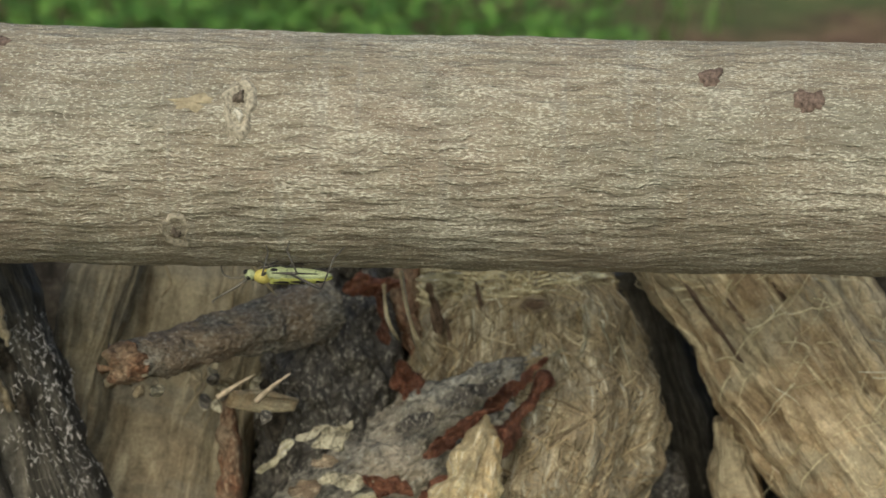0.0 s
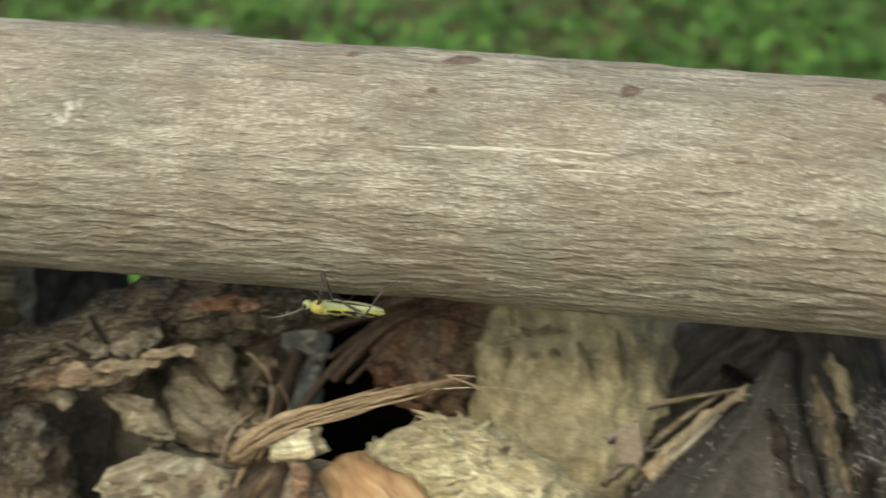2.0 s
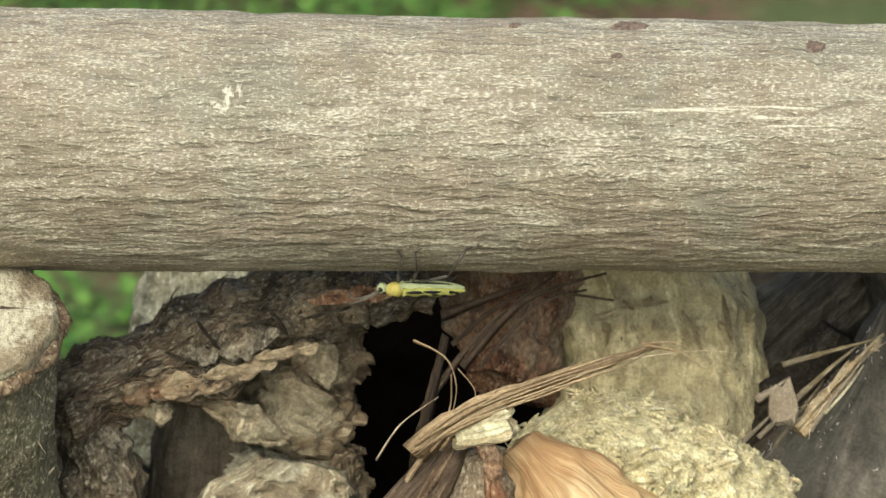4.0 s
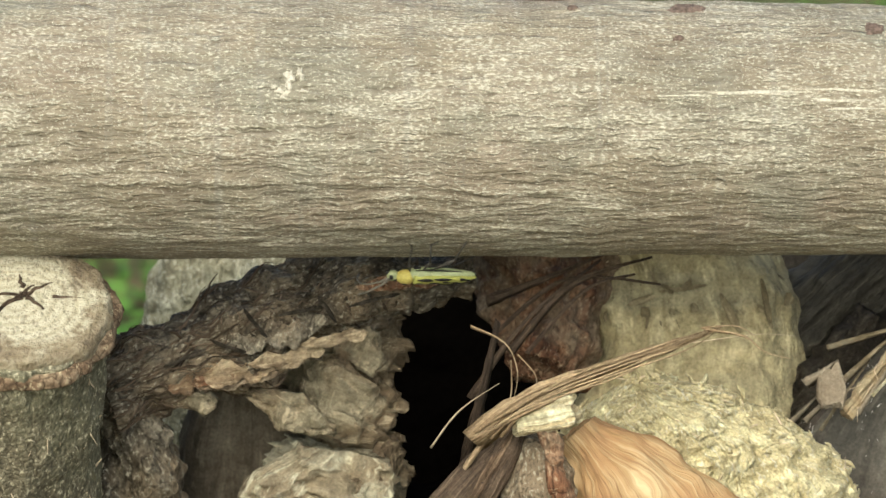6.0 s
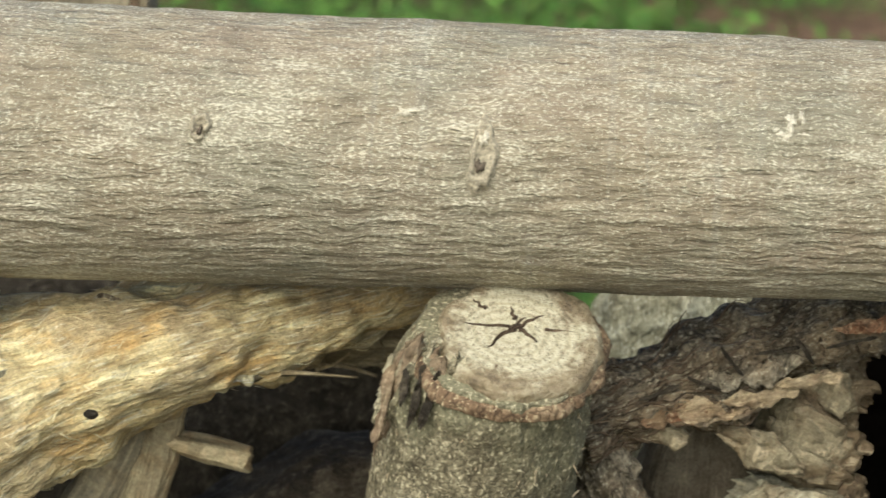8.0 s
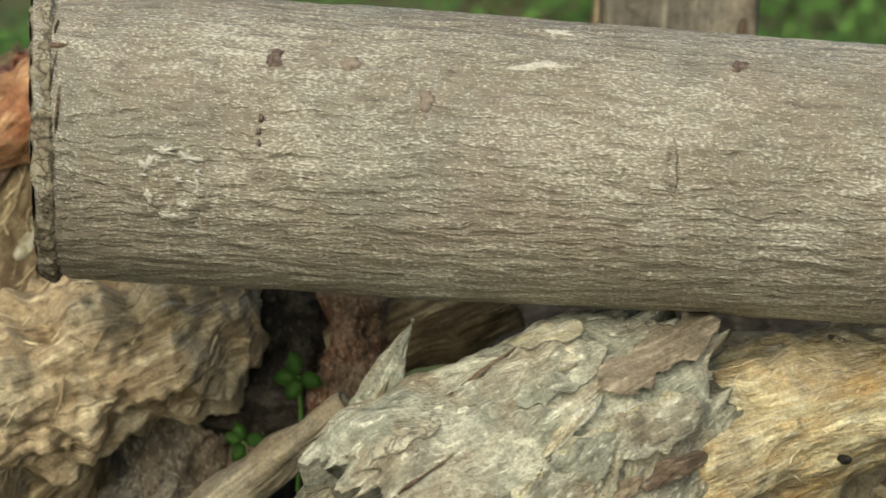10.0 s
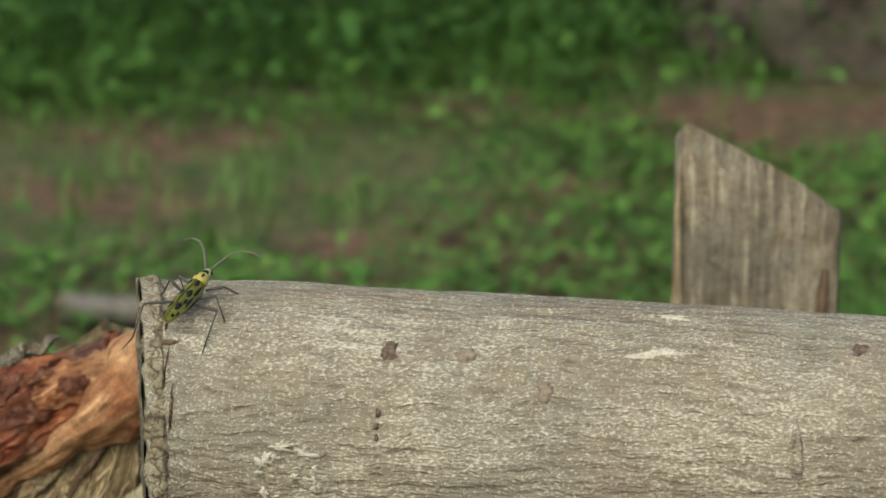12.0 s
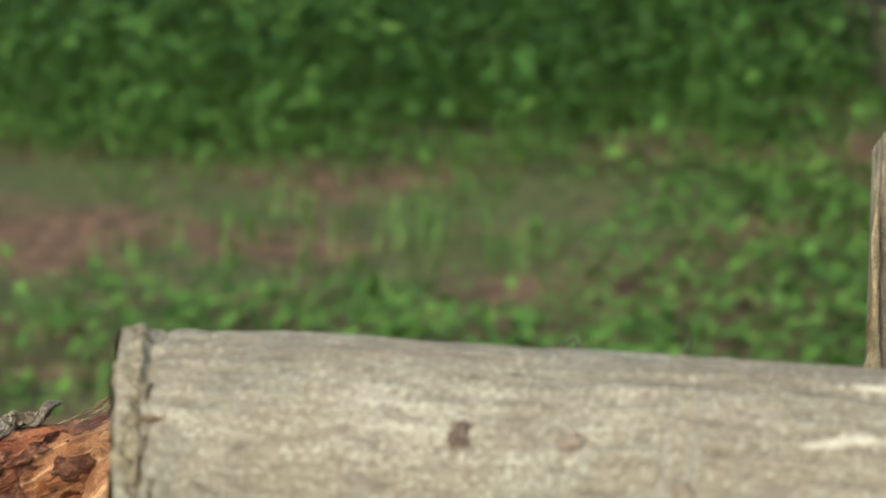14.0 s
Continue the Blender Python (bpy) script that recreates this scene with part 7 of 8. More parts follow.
seedling((-0.5585, 0.0320, 0.4370), 0.0055, 2)


# ---------------------------------------------------------------- the long log
LX0, LX1, LZ = -0.597, 0.2, 0.52


def log_radius(x):
    u = (min(x, 0.1) + 0.25) / 0.25
    return 0.02705 - 0.00256 * u + 0.00075 * u * u


def long_log():
    n = 26
    rings = []
    for i in range(n):
        s = i / (n - 1)
        r = log_radius(LX0 + (LX1 - LX0) * s)
        rings.append((s, 0, 0, r, r))
    me = loft_mesh("long_log", rings, BARK, LX1 - LX0, around=380, steps=1000, lump=0.0004, lump_size=0.03, fibre=0.00022, fibre_size=0.0017, stretch=5, seed=61)
    co = np.zeros(len(me.vertices) * 3, dtype=np.float32)
    me.vertices.foreach_get("co", co)
    co = co.reshape(-1, 3)
    # wavy wrinkles of the bark
    way = co * np.array([1, 1, 0], dtype=np.float32)
    way /= np.maximum(np.linalg.norm(way, axis=1), 1e-5)[:, None]
    bend = 0.0016 * lattice(co / np.array([0.02, 0.02, 0.007]), 63)[:, None] * np.array([1, -1, 0])
    fold = 1 - 2 * np.abs(fbm((co + bend) / np.array([0.0034, 0.0034, 0.015]), 64, 2))
    skin = np.hypot(co[:, 0], co[:, 1]) > 0.021
    co = (co + way * (0.00017 * fold * skin)[:, None]).astype(np.float32)
    # oblique saw cut, and the cracked rim of bark behind it
    w = np.clip(1 - co[:, 2] / 0.03, 0, 1)
    co[:, 2] += -0.30 * co[:, 1] * w * w
    rim = 0.0055 + 0.001 * fbm(co / 0.006, 62)
    groove = np.exp(-((co[:, 2] + 0.30 * co[:, 1] * w * w - rim) / 0.0007) ** 2) * 0.0011
    r = np.hypot(co[:, 0], co[:, 1])
    k = 1 - groove / np.maximum(r, 1e-4) * (r > 0.02)
    co[:, 0] *= k
    co[:, 1] *= k
    me.vertices.foreach_set("co", co.ravel())
    me.update()
    ob = tagged(new("long_log", me), "long smooth grey-brown barked log lying on the woodpile", "log")
    ob.matrix_basis = along((LX0, 0, LZ), (LX1, 0, LZ))
    return ob


LOG = long_log()


def on_log(x, ang, lift=0.0):
    """A point of the log's skin; ang in radians above the camera's side."""
    r = log_radius(x) + lift
    return Vector((x, -r * math.cos(ang), LZ + r * math.sin(ang)))


def log_mark(name, place, wide, high, material, label, lift=0.0003, ring=0.0, seed=1, rough=0.25, sharp=2.0):
    """A scar or knot that follows the log's round: wide along it, high round it."""
    x0, ang0 = place[0], math.atan2(place[2] - LZ, -place[1])
    rnd = random.Random(seed)
    ph = [rnd.uniform(0, 6.283) for _ in range(5)]
    verts, faces, uv = [], [], []
    na, nr = 40, 9
    for j in range(nr + 1):
        q = j / nr
        for i in range(na):
            a = 6.28318 * i / na
            k = 1 + rough * (0.5 * math.sin(2 * a + ph[0]) + 0.4 * math.sin(3 * a + ph[1]) + 0.3 * math.sin(5 * a + ph[2]) + 0.25 * math.sin(9 * a + ph[3]))
            c, s = math.cos(a), math.sin(a)
            c, s = math.copysign(abs(c) ** (2 / sharp), c), math.copysign(abs(s) ** (2 / sharp), s)
            x, g = x0 + c * q * k * wide / 2, ang0 + s * q * k * high / 2 / log_radius(x0)
            h = 0.00015 * (1 - q ** 4) + lift * (1 - q ** 4 * 2.6) + ring * math.exp(-((q - 0.68) / 0.16) ** 2) - ring * 0.5 * math.exp(-(q / 0.35) ** 2)
            h += 0.00018 * noise.noise((x * 900, g * 22, seed))
            verts.append(tuple(on_log(x, g, h)))
            uv.append((g * 0.027, x))
    for j in range(nr):
        for i in range(na):
            p, q = j * na + i, j * na + (i + 1) % na
            faces.append((p, q, q + na, p + na))
    inv = LOG.matrix_basis.inverted()
    base = on_log(x0, ang0)
    ob = new(name, mesh_of(name, [tuple(Vector(v) - base) for v in verts], faces, np.array(uv), material))
    ob.parent = LOG
    ob.matrix_basis = inv @ Matrix.Translation(base)
    return tagged(ob, label)


def end_face():
    """The dark saw cut at the end of the log."""
    r, cx = log_radius(LX0) - 0.0006, LX0 - 0.0007
    verts, faces = [(0, 0, 0)], []
    for j in range(1, 9):
        for i in range(64):
            a, q = 6.28318 * i / 64, r * j / 8
            y, z = q * math.cos(a), q * math.sin(a)
            verts.append((-0.30 * y + 0.0009 * noise.noise((y * 160, z * 160, 3.0)), y, z))
    faces = [(0, 1 + (i + 1) % 64, 1 + i) for i in range(64)]
    for j in range(7):
        for i in range(64):
            p, q = 1 + j * 64 + i, 1 + j * 64 + (i + 1) % 64
            faces.append((p, q, q + 64, p + 64))
    ob = new("cut_face", mesh_of("cut_face", verts, faces, np.array([(v[1], v[2]) for v in verts]), ENDWOOD))
    ob.parent = LOG
    ob.matrix_basis = LOG.matrix_basis.inverted() @ Matrix.Translation((cx, 0, LZ))
    tagged(ob, "dark weathered saw cut")


end_face()


def bark_rim():
    """The cracked ring of bark that has parted from the log at its end."""
    r = log_radius(LX0)
    me = loft_mesh("bark_rim", [(0, 0, 0, r - 0.0006, r - 0.0006), (0.4, 0, 0, r + 0.0001, r + 0.0001), (0.8, 0, 0, r + 0.0003, r + 0.0003), (1, 0, 0, r - 0.0012, r - 0.0012)],
                   rough_bark("cracked_rim_bark", (0.07, 0.055, 0.038), (0.20, 0.165, 0.115), (0.34, 0.295, 0.215), 330, relief=0.0014), 0.0052, around=260, steps=26,
                   lump=0.0006, lump_size=0.005, fibre=0.0004, fibre_size=0.0014, stretch=1, seed=71, crack=0.0005)
    for v in me.vertices:
        v.co.z += -0.30 * v.co.y - 0.0004 + 0.0016 * noise.noise((v.co.x * 240, v.co.y * 240, 5.0)) * (1 if v.co.z < 0.003 else 0.4)
    ob = new("bark_rim", me)
    ob.parent = LOG
    tagged(ob, "cracked ring of bark at the cut end")


bark_rim()
for k, (p, w, h) in enumerate((((-0.5856, -0.0207, 0.5441), 0.0066, 0.0012), ((-0.5851, -0.0249, 0.5396), 0.0008, 0.010), ((-0.5830, -0.0290, 0.5328), 0.0008, 0.013), ((-0.5868, -0.0168, 0.5471), 0.0007, 0.006))):
    log_mark("rim_crack", p, w, h, DEADWOOD, "dark crack in the bark", 0.0009, 0, 170 + k, 0.5)

KNOT = plain("grey_knot_bark", (0.30, 0.275, 0.205), 0.85, 0.6, 1100)
KNOTCORE = plain("dark_knot_core", (0.11, 0.092, 0.07), 0.9, 0.5, 1200)
YELLOW = plain("yellowish_bare_bark", (0.29, 0.25, 0.16), 0.85, 0.3, 700)
FADED = plain("faded_brown_scar", (0.235, 0.195, 0.145), 0.85, 0.3, 900)
for k, (p, w, h, mt, lab) in enumerate((
        ((-0.1958, -0.0028, 0.5456), 0.0105, 0.006, RUST, "brown scar"), ((-0.1583, -0.0101, 0.5439), 0.0055, 0.005, RUST, "brown scar"), ((-0.1074, -0.0064, 0.5452), 0.006, 0.004, RUST, "brown scar"),
        ((0.0441, -0.0126, 0.5416), 0.0055, 0.006, RUST, "dark brown scar"), ((0.0643, -0.0172, 0.5382), 0.0065, 0.0068, RUST, "dark brown scar"), ((-0.1058, -0.0072, 0.5447), 0.004, 0.004, RUST, "brown scar"),
        ((-0.5392, -0.0209, 0.5459), 0.0045, 0.0052, RUST, "square brown scar"), ((-0.5235, -0.0192, 0.5438), 0.004, 0.005, FADED, "faded brown scar"), ((-0.5067, -0.0243, 0.5383), 0.004, 0.005, FADED, "faded brown scar"),
        ((-0.4443, -0.0129, 0.5465), 0.0042, 0.004, RUST, "brown scar"), ((-0.5402, -0.0268, 0.5330), 0.0013, 0.0022, RUST, "small dark pit"), ((-0.5404, -0.0278, 0.5304), 0.0011, 0.0018, RUST, "small dark pit"), ((-0.5402, -0.0285, 0.5283), 0.0009, 0.0018, RUST, "small dark pit"), ((-0.2198, -0.0042, 0.5464), 0.003, 0.0022, RUST, "brown speck"),
        ((-0.1991, -0.0140, 0.5425), 0.003, 0.002, RUST, "brown speck"), ((-0.1329, -0.0214, 0.5348), 0.0045, 0.0014, FADED, "faded brown scar"))):
    log_mark("bark_scar", p, w, h, mt, lab, 0.0006, 0, 110 + k, 0.3, 2.8)
for k, (p, w, h, mt, lab) in enumerate((
        ((-0.2778, -0.0224, 0.5354), 0.0030, 0.0046, LICHEN, "white scrape"), ((-0.2790, -0.0238, 0.5330), 0.0034, 0.0026, LICHEN, "white scrape"), ((-0.2756, -0.0216, 0.5364), 0.0018, 0.0030, LICHEN, "white scrape"), ((-0.2808, -0.0232, 0.5340), 0.0020, 0.0012, LICHEN, "white scrape"), ((-0.2750, -0.0236, 0.5334), 0.0026, 0.0010, LICHEN, "white scrape"), ((-0.1838, -0.0225, 0.5336), 0.036, 0.0012, LICHEN, "long pale scratch"), ((-0.1977, -0.0231, 0.5330), 0.012, 0.0009, LICHEN, "thin pale scratch"), ((-0.1712, -0.0232, 0.5324), 0.026, 0.0012, LICHEN, "long pale scratch"), ((-0.1676, -0.0220, 0.5342), 0.022, 0.0011, LICHEN, "long pale scratch"), ((-0.1642, -0.0238, 0.5308), 0.016, 0.001, LICHEN, "thin pale scratch"),
        ((-0.0640, -0.0199, 0.5358), 0.013, 0.0040, YELLOW, "yellowish bare patch"), ((-0.4826, -0.0051, 0.5496), 0.010, 0.002, LICHEN, "pale fleck"), ((-0.4838, -0.0165, 0.5451), 0.012, 0.0028, LICHEN, "pale fleck"),
        ((-0.3544, -0.0236, 0.5354), 0.005, 0.002, LICHEN, "pale fleck"))):
    log_mark("pale_patch", p, w, h, mt, lab, 0.0004, 0, 140 + k, 0.6)
log_mark("knot", (-0.0540, -0.0203, 0.5353), 0.0088, 0.0145, KNOT, "grey puckered knot", 0.0004, 0.0009, 150)
log_mark("knot", (-0.0676, -0.0228, 0.5087), 0.0085, 0.0115, KNOT, "round healed knot", 0.0001, 0.0006, 151)
log_mark("knot", (-0.3390, -0.0269, 0.5277), 0.0065, 0.017, KNOT, "tall puckered knot", 0.0004, 0.0009, 152)
log_mark("knot", (-0.3961, -0.0263, 0.5314), 0.0045, 0.0065, KNOT, "small dark knot", 0.0002, 0.0010, 153)
log_mark("knot", (-0.5570, -0.0311, 0.5176), 0.013, 0.017, BARK, "pale healed branch ring", 0.0001, 0.0006, 154)
log_mark("knot", (-0.4561, -0.0281, 0.5292), 0.003, 0.013, BARK, "grey upright blemish", 0.0001, 0.0004, 155)
for k, (p, w, h, mt, lab) in enumerate((((-0.0541, -0.0190, 0.5369), 0.0026, 0.0045, KNOTCORE, "dark knot hollow"), ((-0.0539, -0.0214, 0.5337), 0.0030, 0.0034, LICHEN, "pale knot grain"), ((-0.0676, -0.0228, 0.5087), 0.0026, 0.0036, KNOTCORE, "dark knot hollow"),
                                        ((-0.3388, -0.0258, 0.5309), 0.0030, 0.0045, LICHEN, "pale knot grain"), ((-0.3396, -0.0273, 0.5256), 0.0024, 0.004, KNOTCORE, "dark knot hollow"), ((-0.3961, -0.0267, 0.5307), 0.0018, 0.0024, KNOTCORE, "dark knot hollow"))):
    log_mark("knot_grain", p, w, h, mt, lab, 0.0012, 0, 180 + k, 0.5)
for k, (p, w, h) in enumerate((((-0.5634, -0.0311, 0.5230), 0.003, 0.004), ((-0.5599, -0.0308, 0.5261), 0.006, 0.0016), ((-0.5548, -0.0307, 0.5249), 0.004, 0.002), ((-0.5631, -0.0311, 0.5163), 0.0018, 0.004), ((-0.5588, -0.0303, 0.5124), 0.006, 0.0014), ((-0.5527, -0.0311, 0.5193), 0.0014, 0.005), ((-0.5568, -0.0312, 0.5203), 0.003, 0.0014))):
    log_mark("pale_crust", p, w, h, LICHEN, "pale flaking crust", 0.0008, 0, 190 + k, 0.8)
ring_at = Vector((-0.5578, -0.0313, 0.5198))
ring_ang = math.atan2(ring_at.z - LZ, -ring_at.y)
for k in range(16):
    r5 = random.Random(740 + k)
    g5, q5 = 6.28318 * k / 16 + r5.uniform(-0.15, 0.15), r5.uniform(0.7, 1.1)
    log_mark("pale_crust", on_log(ring_at.x + 0.0058 * q5 * math.cos(g5), ring_ang + 0.0066 * q5 * math.sin(g5) / 0.027), r5.uniform(0.0012, 0.0028), r5.uniform(0.0006, 0.0014), LICHEN, "pale flaking crust", 0.0007, 0, 750 + k, 0.8)


# ---------------------------------------------------------------- the beetle
def oval(cx, cz, rx, ry, rz, taper=0.0, sub=4):
    bm = bmesh.new()
    bmesh.ops.create_icosphere(bm, subdivisions=sub, radius=1)
    for v in bm.verts:
        k = 1 + taper * v.co.x
        v.co = Vector((cx + v.co.x * rx, v.co.y * ry * k, cz + v.co.z * rz * k))
    return bm


def shell_material(name, colour, rough=0.45):
    m, n, l, b = mat(name, rough)
    f = noisy(n, l, coords(n, l, (2600, 2600, 2600), "Object"), 1, 3)
    tone = ramp(n, l, f, [(0.3, tuple(c * 0.72 for c in colour)), (0.7, tuple(min(1, c * 1.15) for c in colour))])
    l.new(tone, b.inputs["Base Color"])
    bump(n, l, b, [(f, 0.0001, 0.5)])
    return m


def beetle():
    """A yellow longhorn beetle with black spots, head towards +x, 16 mm long."""
    thing = tagged(new("longhorn_beetle"), "slender yellow longhorn beetle with black spots on the log", "beetle")
    yellow = shell_material("yellow_wing_case", (0.55, 0.57, 0.16))
    amber = shell_material("amber_pronotum", (0.42, 0.37, 0.10))
    pale = shell_material("pale_green_belly", (0.32, 0.37, 0.20), rough=0.35)
    black = shell_material("black_shell", (0.014, 0.014, 0.014), rough=0.35)
    feeler = shell_material("grey_feeler", (0.15, 0.14, 0.11), rough=0.5)
    grey = shell_material("dark_grey_leg", (0.075, 0.072, 0.062), rough=0.5)
    mm = 0.00120

    def case(side):
        """One wing case: half of a tapering vault, with a thin rim."""
        bm = bmesh.new()
        rows = []
        for i in range(19):
            u = i / 18
            x = (2.9 - 11.0 * u) * mm
            w = (1.95 * (1 - 0.12 * u) * (1 - max(0, (u - 0.55) / 0.45) ** 2.4 * 0.8)) * mm
            row = []
            for k in range(9):
                a = radians(90 - 108 * k / 8)
                row.append(bm.verts.new((x, side * (0.03 * mm + w * math.cos(a)), 0.1 * mm + w * 0.86 * math.sin(a))))
            rows.append(row)
        for a, b in zip(rows, rows[1:]):
            for k in range(8):
                f = (a[k], a[k + 1], b[k + 1], b[k])
                bm.faces.new(f if side > 0 else f[::-1])
        bmesh.ops.solidify(bm, geom=bm.faces[:], thickness=0.12 * mm)
        return bm
    for side in (1, -1):
        w = part("wing_case", case(side), yellow, thing, "yellow spotted wing case")
        for j, (u, a, rx, ry) in enumerate(((0.08, 62, 0.8, 0.5), (0.20, 18, 1.4, 0.42), (0.34, 58, 0.95, 0.62), (0.47, 14, 1.5, 0.40), (0.52, 40, 0.7, 0.35), (0.66, 58, 1.15, 0.62), (0.76, 16, 1.1, 0.36), (0.85, 40, 0.75, 0.42))):
            bm = bmesh.new()
            x = (2.9 - 11.0 * u) * mm
            r = (1.95 * (1 - 0.12 * u) * (1 - max(0, (u - 0.55) / 0.45) ** 2.4 * 0.8)) * mm
            rim = []
            centre = None
            def at(du, da):
                g = radians(a + da)
                rr = r + 0.05 * mm
                return (x + du * mm, side * (0.03 * mm + rr * math.cos(g)), 0.1 * mm + rr * 0.86 * math.sin(g))
            centre = bm.verts.new(at(0, 0))
            rim = [bm.verts.new(at(rx * math.cos(q) * (1 + 0.2 * math.sin(3 * q + j)), math.degrees(ry * mm / r) * math.sin(q))) for q in [6.28318 * k / 14 for k in range(14)]]
            low = [bm.verts.new(Vector(v.co) * 0.985) for v in rim]
            for k in range(14):
                f = (centre, rim[k], rim[(k + 1) % 14])
                bm.faces.new(f)
                bm.faces.new((rim[k], low[k], low[(k + 1) % 14], rim[(k + 1) % 14]))
            part("spot", bm, black, w, "black spot")
    part("abdomen", oval(-2.6 * mm, -0.35 * mm, 5.4 * mm, 1.75 * mm, 1.45 * mm, 0.22), pale, thing, "pale green segmented belly")
    for j in range(4):
        part("belly_band", oval((-5.2 + 1.7 * j) * mm, -0.38 * mm, 0.12 * mm, (1.35 + 0.14 * j) * mm, (1.2 + 0.11 * j) * mm, 0, 3), black, thing, "thin dark belly band")
    for s in (1, -1):
        part("side_stripe", tube([(2.6 * mm, s * 1.5 * mm, -1.45 * mm), (0.4 * mm, s * 1.55 * mm, -1.55 * mm), (-2.4 * mm, s * 1.35 * mm, -1.4 * mm), (-5.0 * mm, s * 0.95 * mm, -1.15 * mm), (-7.2 * mm, s * 0.4 * mm, -0.75 * mm)], [0.1 * mm, 0.22 * mm, 0.2 * mm, 0.16 * mm, 0.08 * mm]), black, thing, "black side stripe")
        part("thorax_mark", oval(2.2 * mm, 0, 0.7 * mm, 0.5 * mm, 0.35 * mm, 0, 3), black, thing, "black mark under the thorax").matrix_basis = Matrix.Translation((0, s * 0.75 * mm, -1.85 * mm))
    part("thorax", oval(1.6 * mm, -0.45 * mm, 2.4 * mm, 1.95 * mm, 1.6 * mm, 0.0), pale, thing, "pale downy underside of thorax")
    pro = part("pronotum", oval(4.3 * mm, 0.2 * mm, 1.75 * mm, 1.75 * mm, 1.65 * mm, -0.08), amber, thing, "amber yellow pronotum")
    for s in (1, -1):
        b2 = oval(0, 0, 0.55 * mm, 0.32 * mm, 0.14 * mm, 0, 2)
        sp = part("spot", b2, black, pro, "black spot")
        sp.matrix_basis = Matrix.Translation((4.4 * mm, s * 0.75 * mm, 1.66 * mm)) @ pose(0, 0, 0, -24 * s, 0, 0)
    head = part("head", oval(6.5 * mm, -0.1 * mm, 1.05 * mm, 1.15 * mm, 1.2 * mm, 0.05), pale, thing, "pale head with dark marks")
    part("muzzle", oval(7.3 * mm, -0.8 * mm, 0.5 * mm, 0.65 * mm, 0.55 * mm, 0, 3), black, head, "black jaws")
    part("brow", oval(6.2 * mm, 0.72 * mm, 0.6 * mm, 0.8 * mm, 0.42 * mm, 0, 3), black, head, "black brow")
    for s in (1, -1):
        e = part("eye", oval(6.75 * mm, 0.1 * mm, 0.42 * mm, 0.3 * mm, 0.55 * mm, 0, 3), black, head, "glossy black eye")
        e.matrix_basis = Matrix.Translation((0, s * 0.95 * mm, 0))
        pts = [(7.0 * mm, s * 0.6 * mm, 0.5 * mm), (8.6 * mm, s * 1.8 * mm, 1.7 * mm), (10.6 * mm, s * 3.4 * mm, 2.6 * mm), (12.0 * mm, s * 5.4 * mm, 2.8 * mm), (12.6 * mm, s * 7.8 * mm, 2.4 * mm), (12.2 * mm, s * 10.2 * mm, 1.6 * mm)]
        part("antenna", tube(pts, [0.28 * mm, 0.25 * mm, 0.22 * mm, 0.2 * mm, 0.16 * mm, 0.1 * mm]), feeler, thing, "long thin grey feeler")
    # the body is slender
    for ob in bpy.data.objects:
        if ob.parent and (ob.parent == thing or ob.parent.parent == thing):
            for v in ob.data.vertices:
                v.co.y *= 0.80
                v.co.z *= 0.82
            ob.matrix_basis.translation = Vector((1, 0.80, 0.82)) * ob.matrix_basis.translation
    legs = []
    for s in (1, -1):
        for name, hip, knee, ankle, foot in (("fore", (3.6, 1.2, -1.2), (5.6, 3.6, 0.2), (7.4, 5.2, -3.4), (9.0, 5.6, -4.3)),
                                             ("mid", (1.2, 1.5, -1.4), (1.4, 5.0, 0.3), (0.6, 7.2, -3.6), (-0.8, 8.4, -4.3)),
                                             ("hind", (-0.4, 1.5, -1.4), (-5.6, 4.4, 1.2), (-9.4, 6.6, -3.2), (-12.0, 7.4, -4.3))):
            h = Vector(hip) * mm
            rel = [Vector((p.x, s * p.y, p.z)) for p in (Vector(q) * mm - h for q in (hip, knee, ankle, foot))]
            at0 = Vector((h.x, s * h.y, h.z))
            leg = part("leg", tube([rel[0], rel[0].lerp(rel[1], 0.35), rel[0].lerp(rel[1], 0.75), rel[1]], [0.18 * mm, 0.24 * mm, 0.34 * mm, 0.22 * mm]), grey, thing, "long thin dark grey leg")
            leg.matrix_basis = Matrix.Translation(at0)
            shin = part("shin", tube([rel[1], rel[1].lerp(rel[2], 0.5), rel[2]], [0.18 * mm, 0.14 * mm, 0.15 * mm]), grey, leg)
            toe = part("foot", tube([rel[2], rel[2].lerp(rel[3], 0.5), rel[3]], [0.16 * mm, 0.12 * mm, 0.08 * mm]), grey, leg)
            legs.append((leg, shin, toe, at0, rel[1], rel[3], s, name))
    return thing, legs


BEETLE, LEGS = beetle()


def on_bark(x, deg, heading, lift=0.0042, tilt=0.0):
    """The beetle's pose on the log: place along it, degrees round it from the camera's side upwards, heading (0:
    towards +x, 90: round it upwards).
    """
    a = radians(deg)
    up = Vector((0, -math.cos(a), math.sin(a)))
    round_ = Vector((0, math.sin(a), math.cos(a)))
    h = radians(heading)
    fwd = Vector((1, 0, 0)) * math.cos(h) + round_ * math.sin(h)
    left = up.cross(fwd)
    m = Matrix((fwd, left, up)).transposed().to_4x4()
    m.translation = on_log(max(x, LX0), a, lift)
    m.translation.x = x
    return m @ pose(0, 0, 0, tilt, 0, 0)


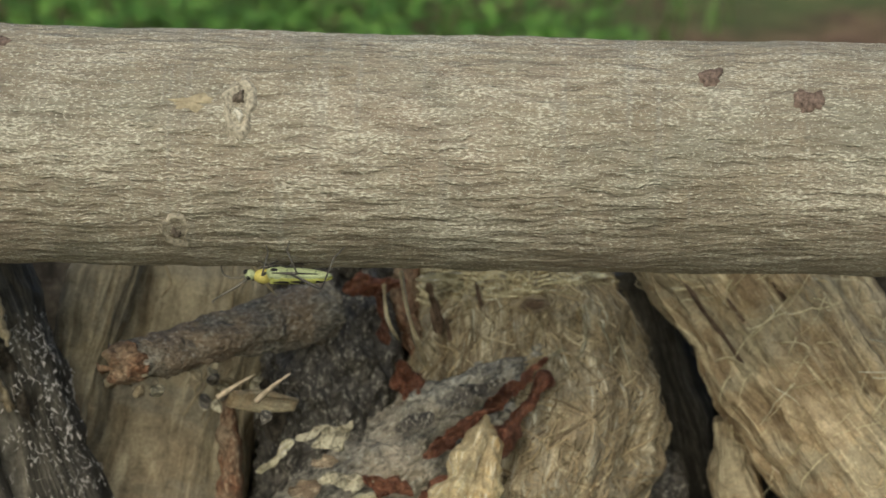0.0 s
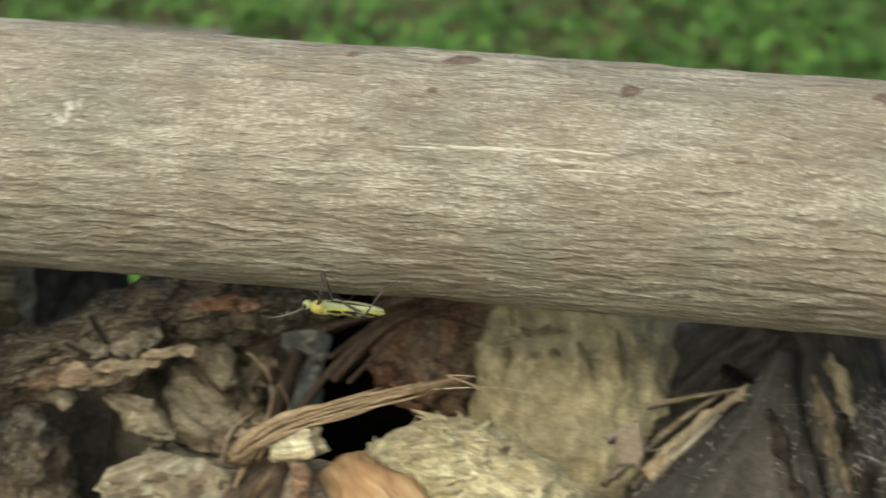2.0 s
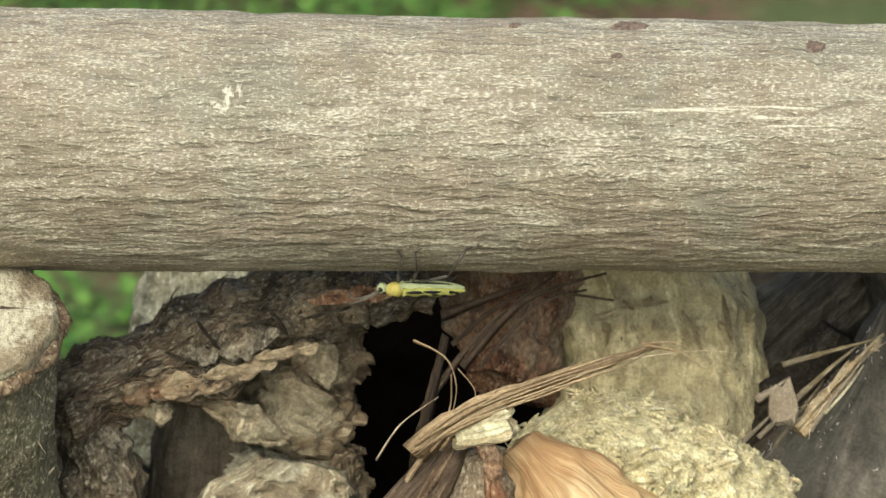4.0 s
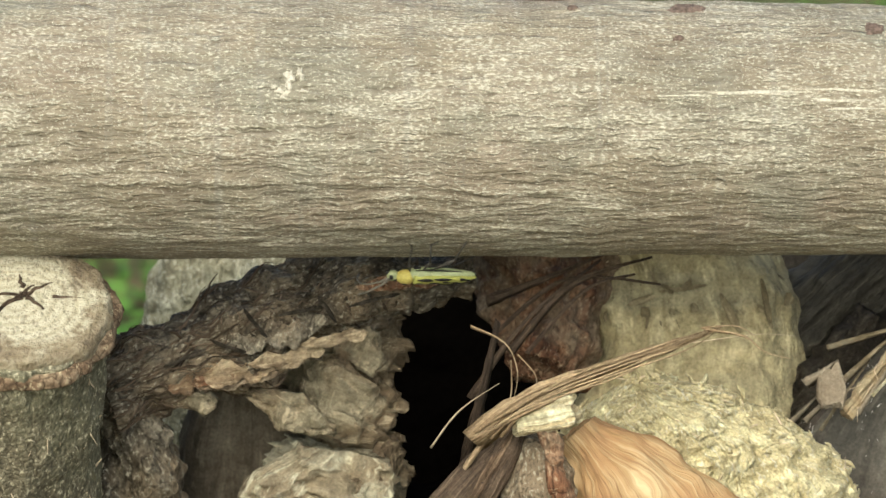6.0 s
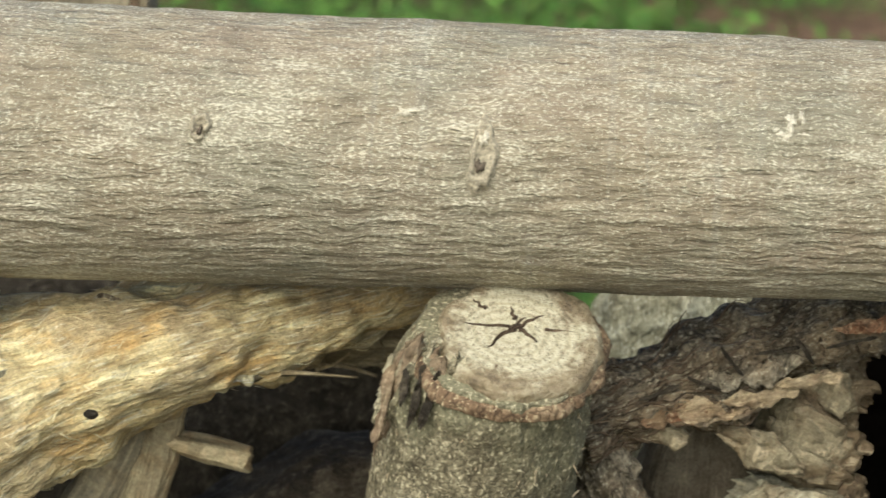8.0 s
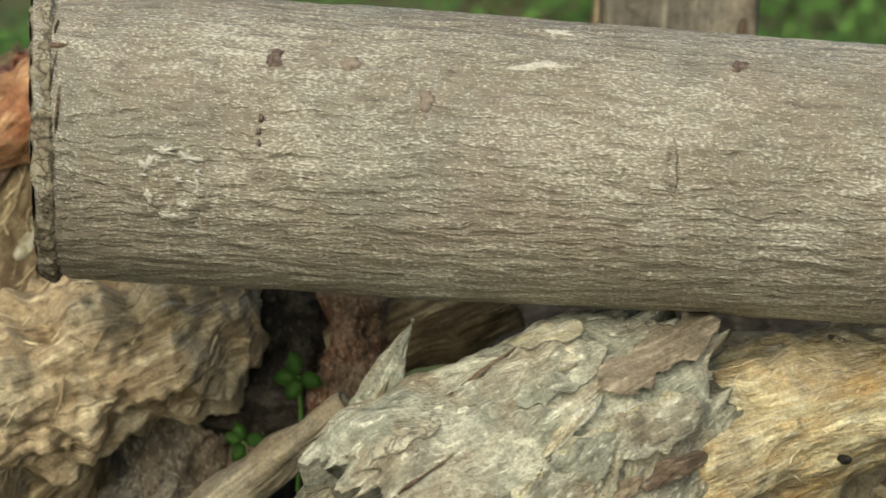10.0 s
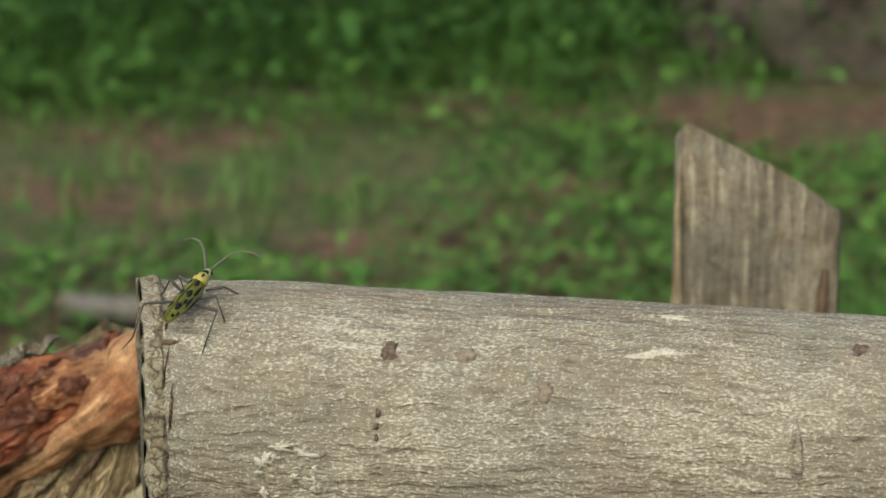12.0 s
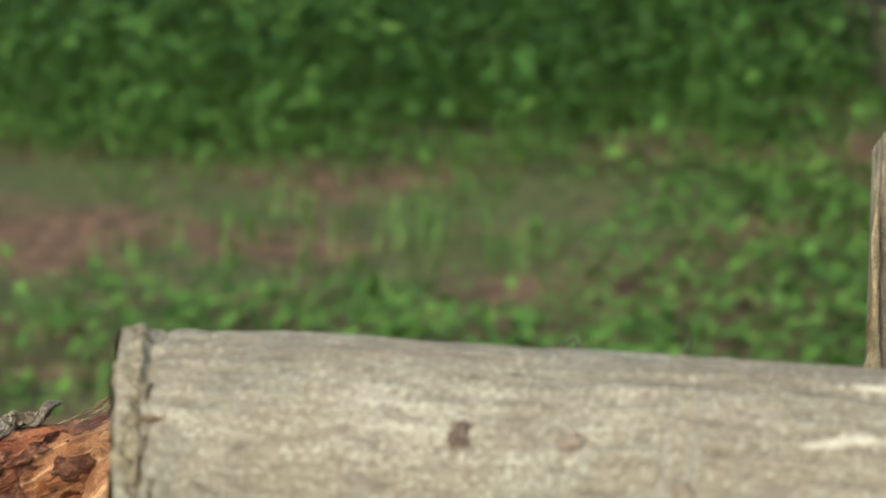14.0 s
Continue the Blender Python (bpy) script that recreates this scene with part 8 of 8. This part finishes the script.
# seconds, place along the log, degrees round it, heading, roll
TRIP = [
    (0, -0.0446, -48.6, 180, -50),
    (0.3, -0.0439, -44.4, 180, -50),
    (0.6, -0.0535, -50.2, 180, -40),
    (0.9, -0.0928, -59.7, 180, -18),
    (1.2, -0.1324, -61.6, 180, -18),
    (1.5, -0.1711, -70.1, 180, -18),
    (1.8, -0.2042, -69.0, 180, -18),
    (2.0, -0.2196, -58.8, 180, -18),
    (2.1, -0.2306, -61.4, 180, -18),
    (4.3, -0.2424, -65.6, 180, -12),
    (4.6, -0.2458, -71.6, 180, -12),
    (5.0, -0.2425, -65.3, 180, -12),
    (5.5, -0.2425, -68.1, 180, -12),
    (5.8, -0.2418, -71.6, 180, -12),
    (6.1, -0.2551, -71.3, 180, -12),
    (6.3, -0.2753, -56.1, 180, -12),
    (6.5, -0.3017, -58.5, 180, -12),
    (6.7, -0.3066, -70.6, 180, -10),
    (7.0, -0.3132, -97.0, 178, -20),
    (7.3, -0.3332, -125.0, 185, 0),
    (7.7, -0.3582, -160.0, 185, 0),
    (9.2, -0.4800, -165.0, 180, 0),
    (10.1, -0.5650, -150.0, 178, 0),
    (10.4, -0.5820, -115.0, 140, 0),
    (10.7, -0.5860, -60.0, 95, 0),
    (11.0, -0.5870, 10.0, 88, 0),
    (11.2, -0.5880, 52.0, 66, 0),
    (11.3, -0.5827, 66.5, 73, 0),
    (12.0, -0.5827, 66.5, 73, 0),
    (13.0, -0.5823, 67.5, 71, 0),
    (13.1, -0.5822, 72.0, 68, 0),
    (13.2, -0.5832, 80.0, 70, 0),
    (13.3, -0.5848, 93.0, 66, 0),
    (13.4, -0.5845, 104.0, 36, -14),
    (13.5, -0.5822, 112.0, 20, -30),
    (13.6, -0.5720, 121.0, 6, -26),
    (13.7, -0.5630, 131.0, 0, -20),
    (13.8, -0.5460, 137.0, 0, -10),
    (14.0, -0.5275, 145.0, 0, 0),
]


def turn_frame(a, b):
    """Axes along a, in the plane of a and b."""
    x = a.normalized()
    z = a.cross(b).normalized()
    return Matrix((x, z.cross(x), z)).transposed().to_4x4()


def leg_poses(at0, knee, foot, target, pole):
    """The poses of a leg and of its shin that bring the foot to the target, the knee bent towards the pole."""
    goal = target - at0
    l1, l2 = knee.length, (foot - knee).length
    d = min(max(goal.length, abs(l1 - l2) * 1.05 + 1e-5), (l1 + l2) * 0.985)
    goal = goal.normalized() * d
    q = goal / d
    out = (pole - q * pole.dot(q)).normalized()
    c = (l1 * l1 + d * d - l2 * l2) / (2 * d)
    bent = q * c + out * math.sqrt(max(l1 * l1 - c * c, 0.0))
    spin = turn_frame(bent, goal) @ turn_frame(knee, foot).inverted()
    way = spin.to_3x3().inverted() @ (goal - bent)
    fold = (foot - knee).rotation_difference(way).to_matrix().to_4x4()
    return Matrix.Translation(at0) @ spin, Matrix.Translation(knee) @ fold @ Matrix.Translation(-knee)


def motions():
    walk(BEETLE, [(t, on_bark(x, a, h, tilt=k)) for t, x, a, h, k in TRIP])
    times = [r[0] for r in TRIP]
    cols = [[r[c] for r in TRIP] for c in range(1, 5)]
    rows = [([], []) for _ in LEGS]
    phase, t = 0.0, 0.0
    while t < 14.05:
        x, a, h, k = (float(np.interp(t, times, c)) for c in cols)
        body = on_bark(x, a, h, tilt=k)
        ahead = float(np.interp(t + 0.05, times, cols[0])) - float(np.interp(t - 0.05, times, cols[0]))
        around = float(np.interp(t + 0.05, times, cols[1])) - float(np.interp(t - 0.05, times, cols[1]))
        phase += min(math.hypot(ahead, around * 0.00047) * 10, 0.06) * 0.1 / 0.013 * 3.14159
        hang = min(1.0, max(0.0, (7.1 - t) / 0.5))
        for i, (leg, shin, toe, at0, knee, foot, s, name) in enumerate(LEGS):
            off = 0 if (name == "mid") == (s > 0) else math.pi
            want = at0 + foot * 0.92 + Vector((0.0016 * math.sin(phase + off), 0, 0.0008 * max(0.0, math.cos(phase + off))))
            p = body @ want
            # the foot grips the bark; under the log the camera-side feet reach up its face
            g = math.atan2(p.z - LZ, -p.y)
            reach = {"fore": -34, "mid": -31, "hind": -36}[name] + 6 * math.sin(phase + off) * (s < 0)
            if hang and s < 0:
                g += hang * (radians(reach) - g)
                p.x += hang * {"fore": 0.0060, "mid": 0.0, "hind": -0.0005}[name]
            r = log_radius(max(p.x, LX0))
            p = Vector((p.x, -r * math.cos(g), LZ + r * math.sin(g)))
            pole = Vector((0, s * (1 - 0.6 * hang), 0.7 + 0.5 * hang)) if s < 0 or not hang else Vector((0, s, 0.5))
            m1, m2 = leg_poses(at0, knee, foot, body.inverted() @ p, pole)
            rows[i][0].append((t, m1))
            rows[i][1].append((t, m2))
        t = round(t + 0.1, 3)
    for (leg, shin, toe, *rest), (upper, lower) in zip(LEGS, rows):
        walk(leg, upper)
        walk(shin, lower)
        walk(toe, lower)


motions()
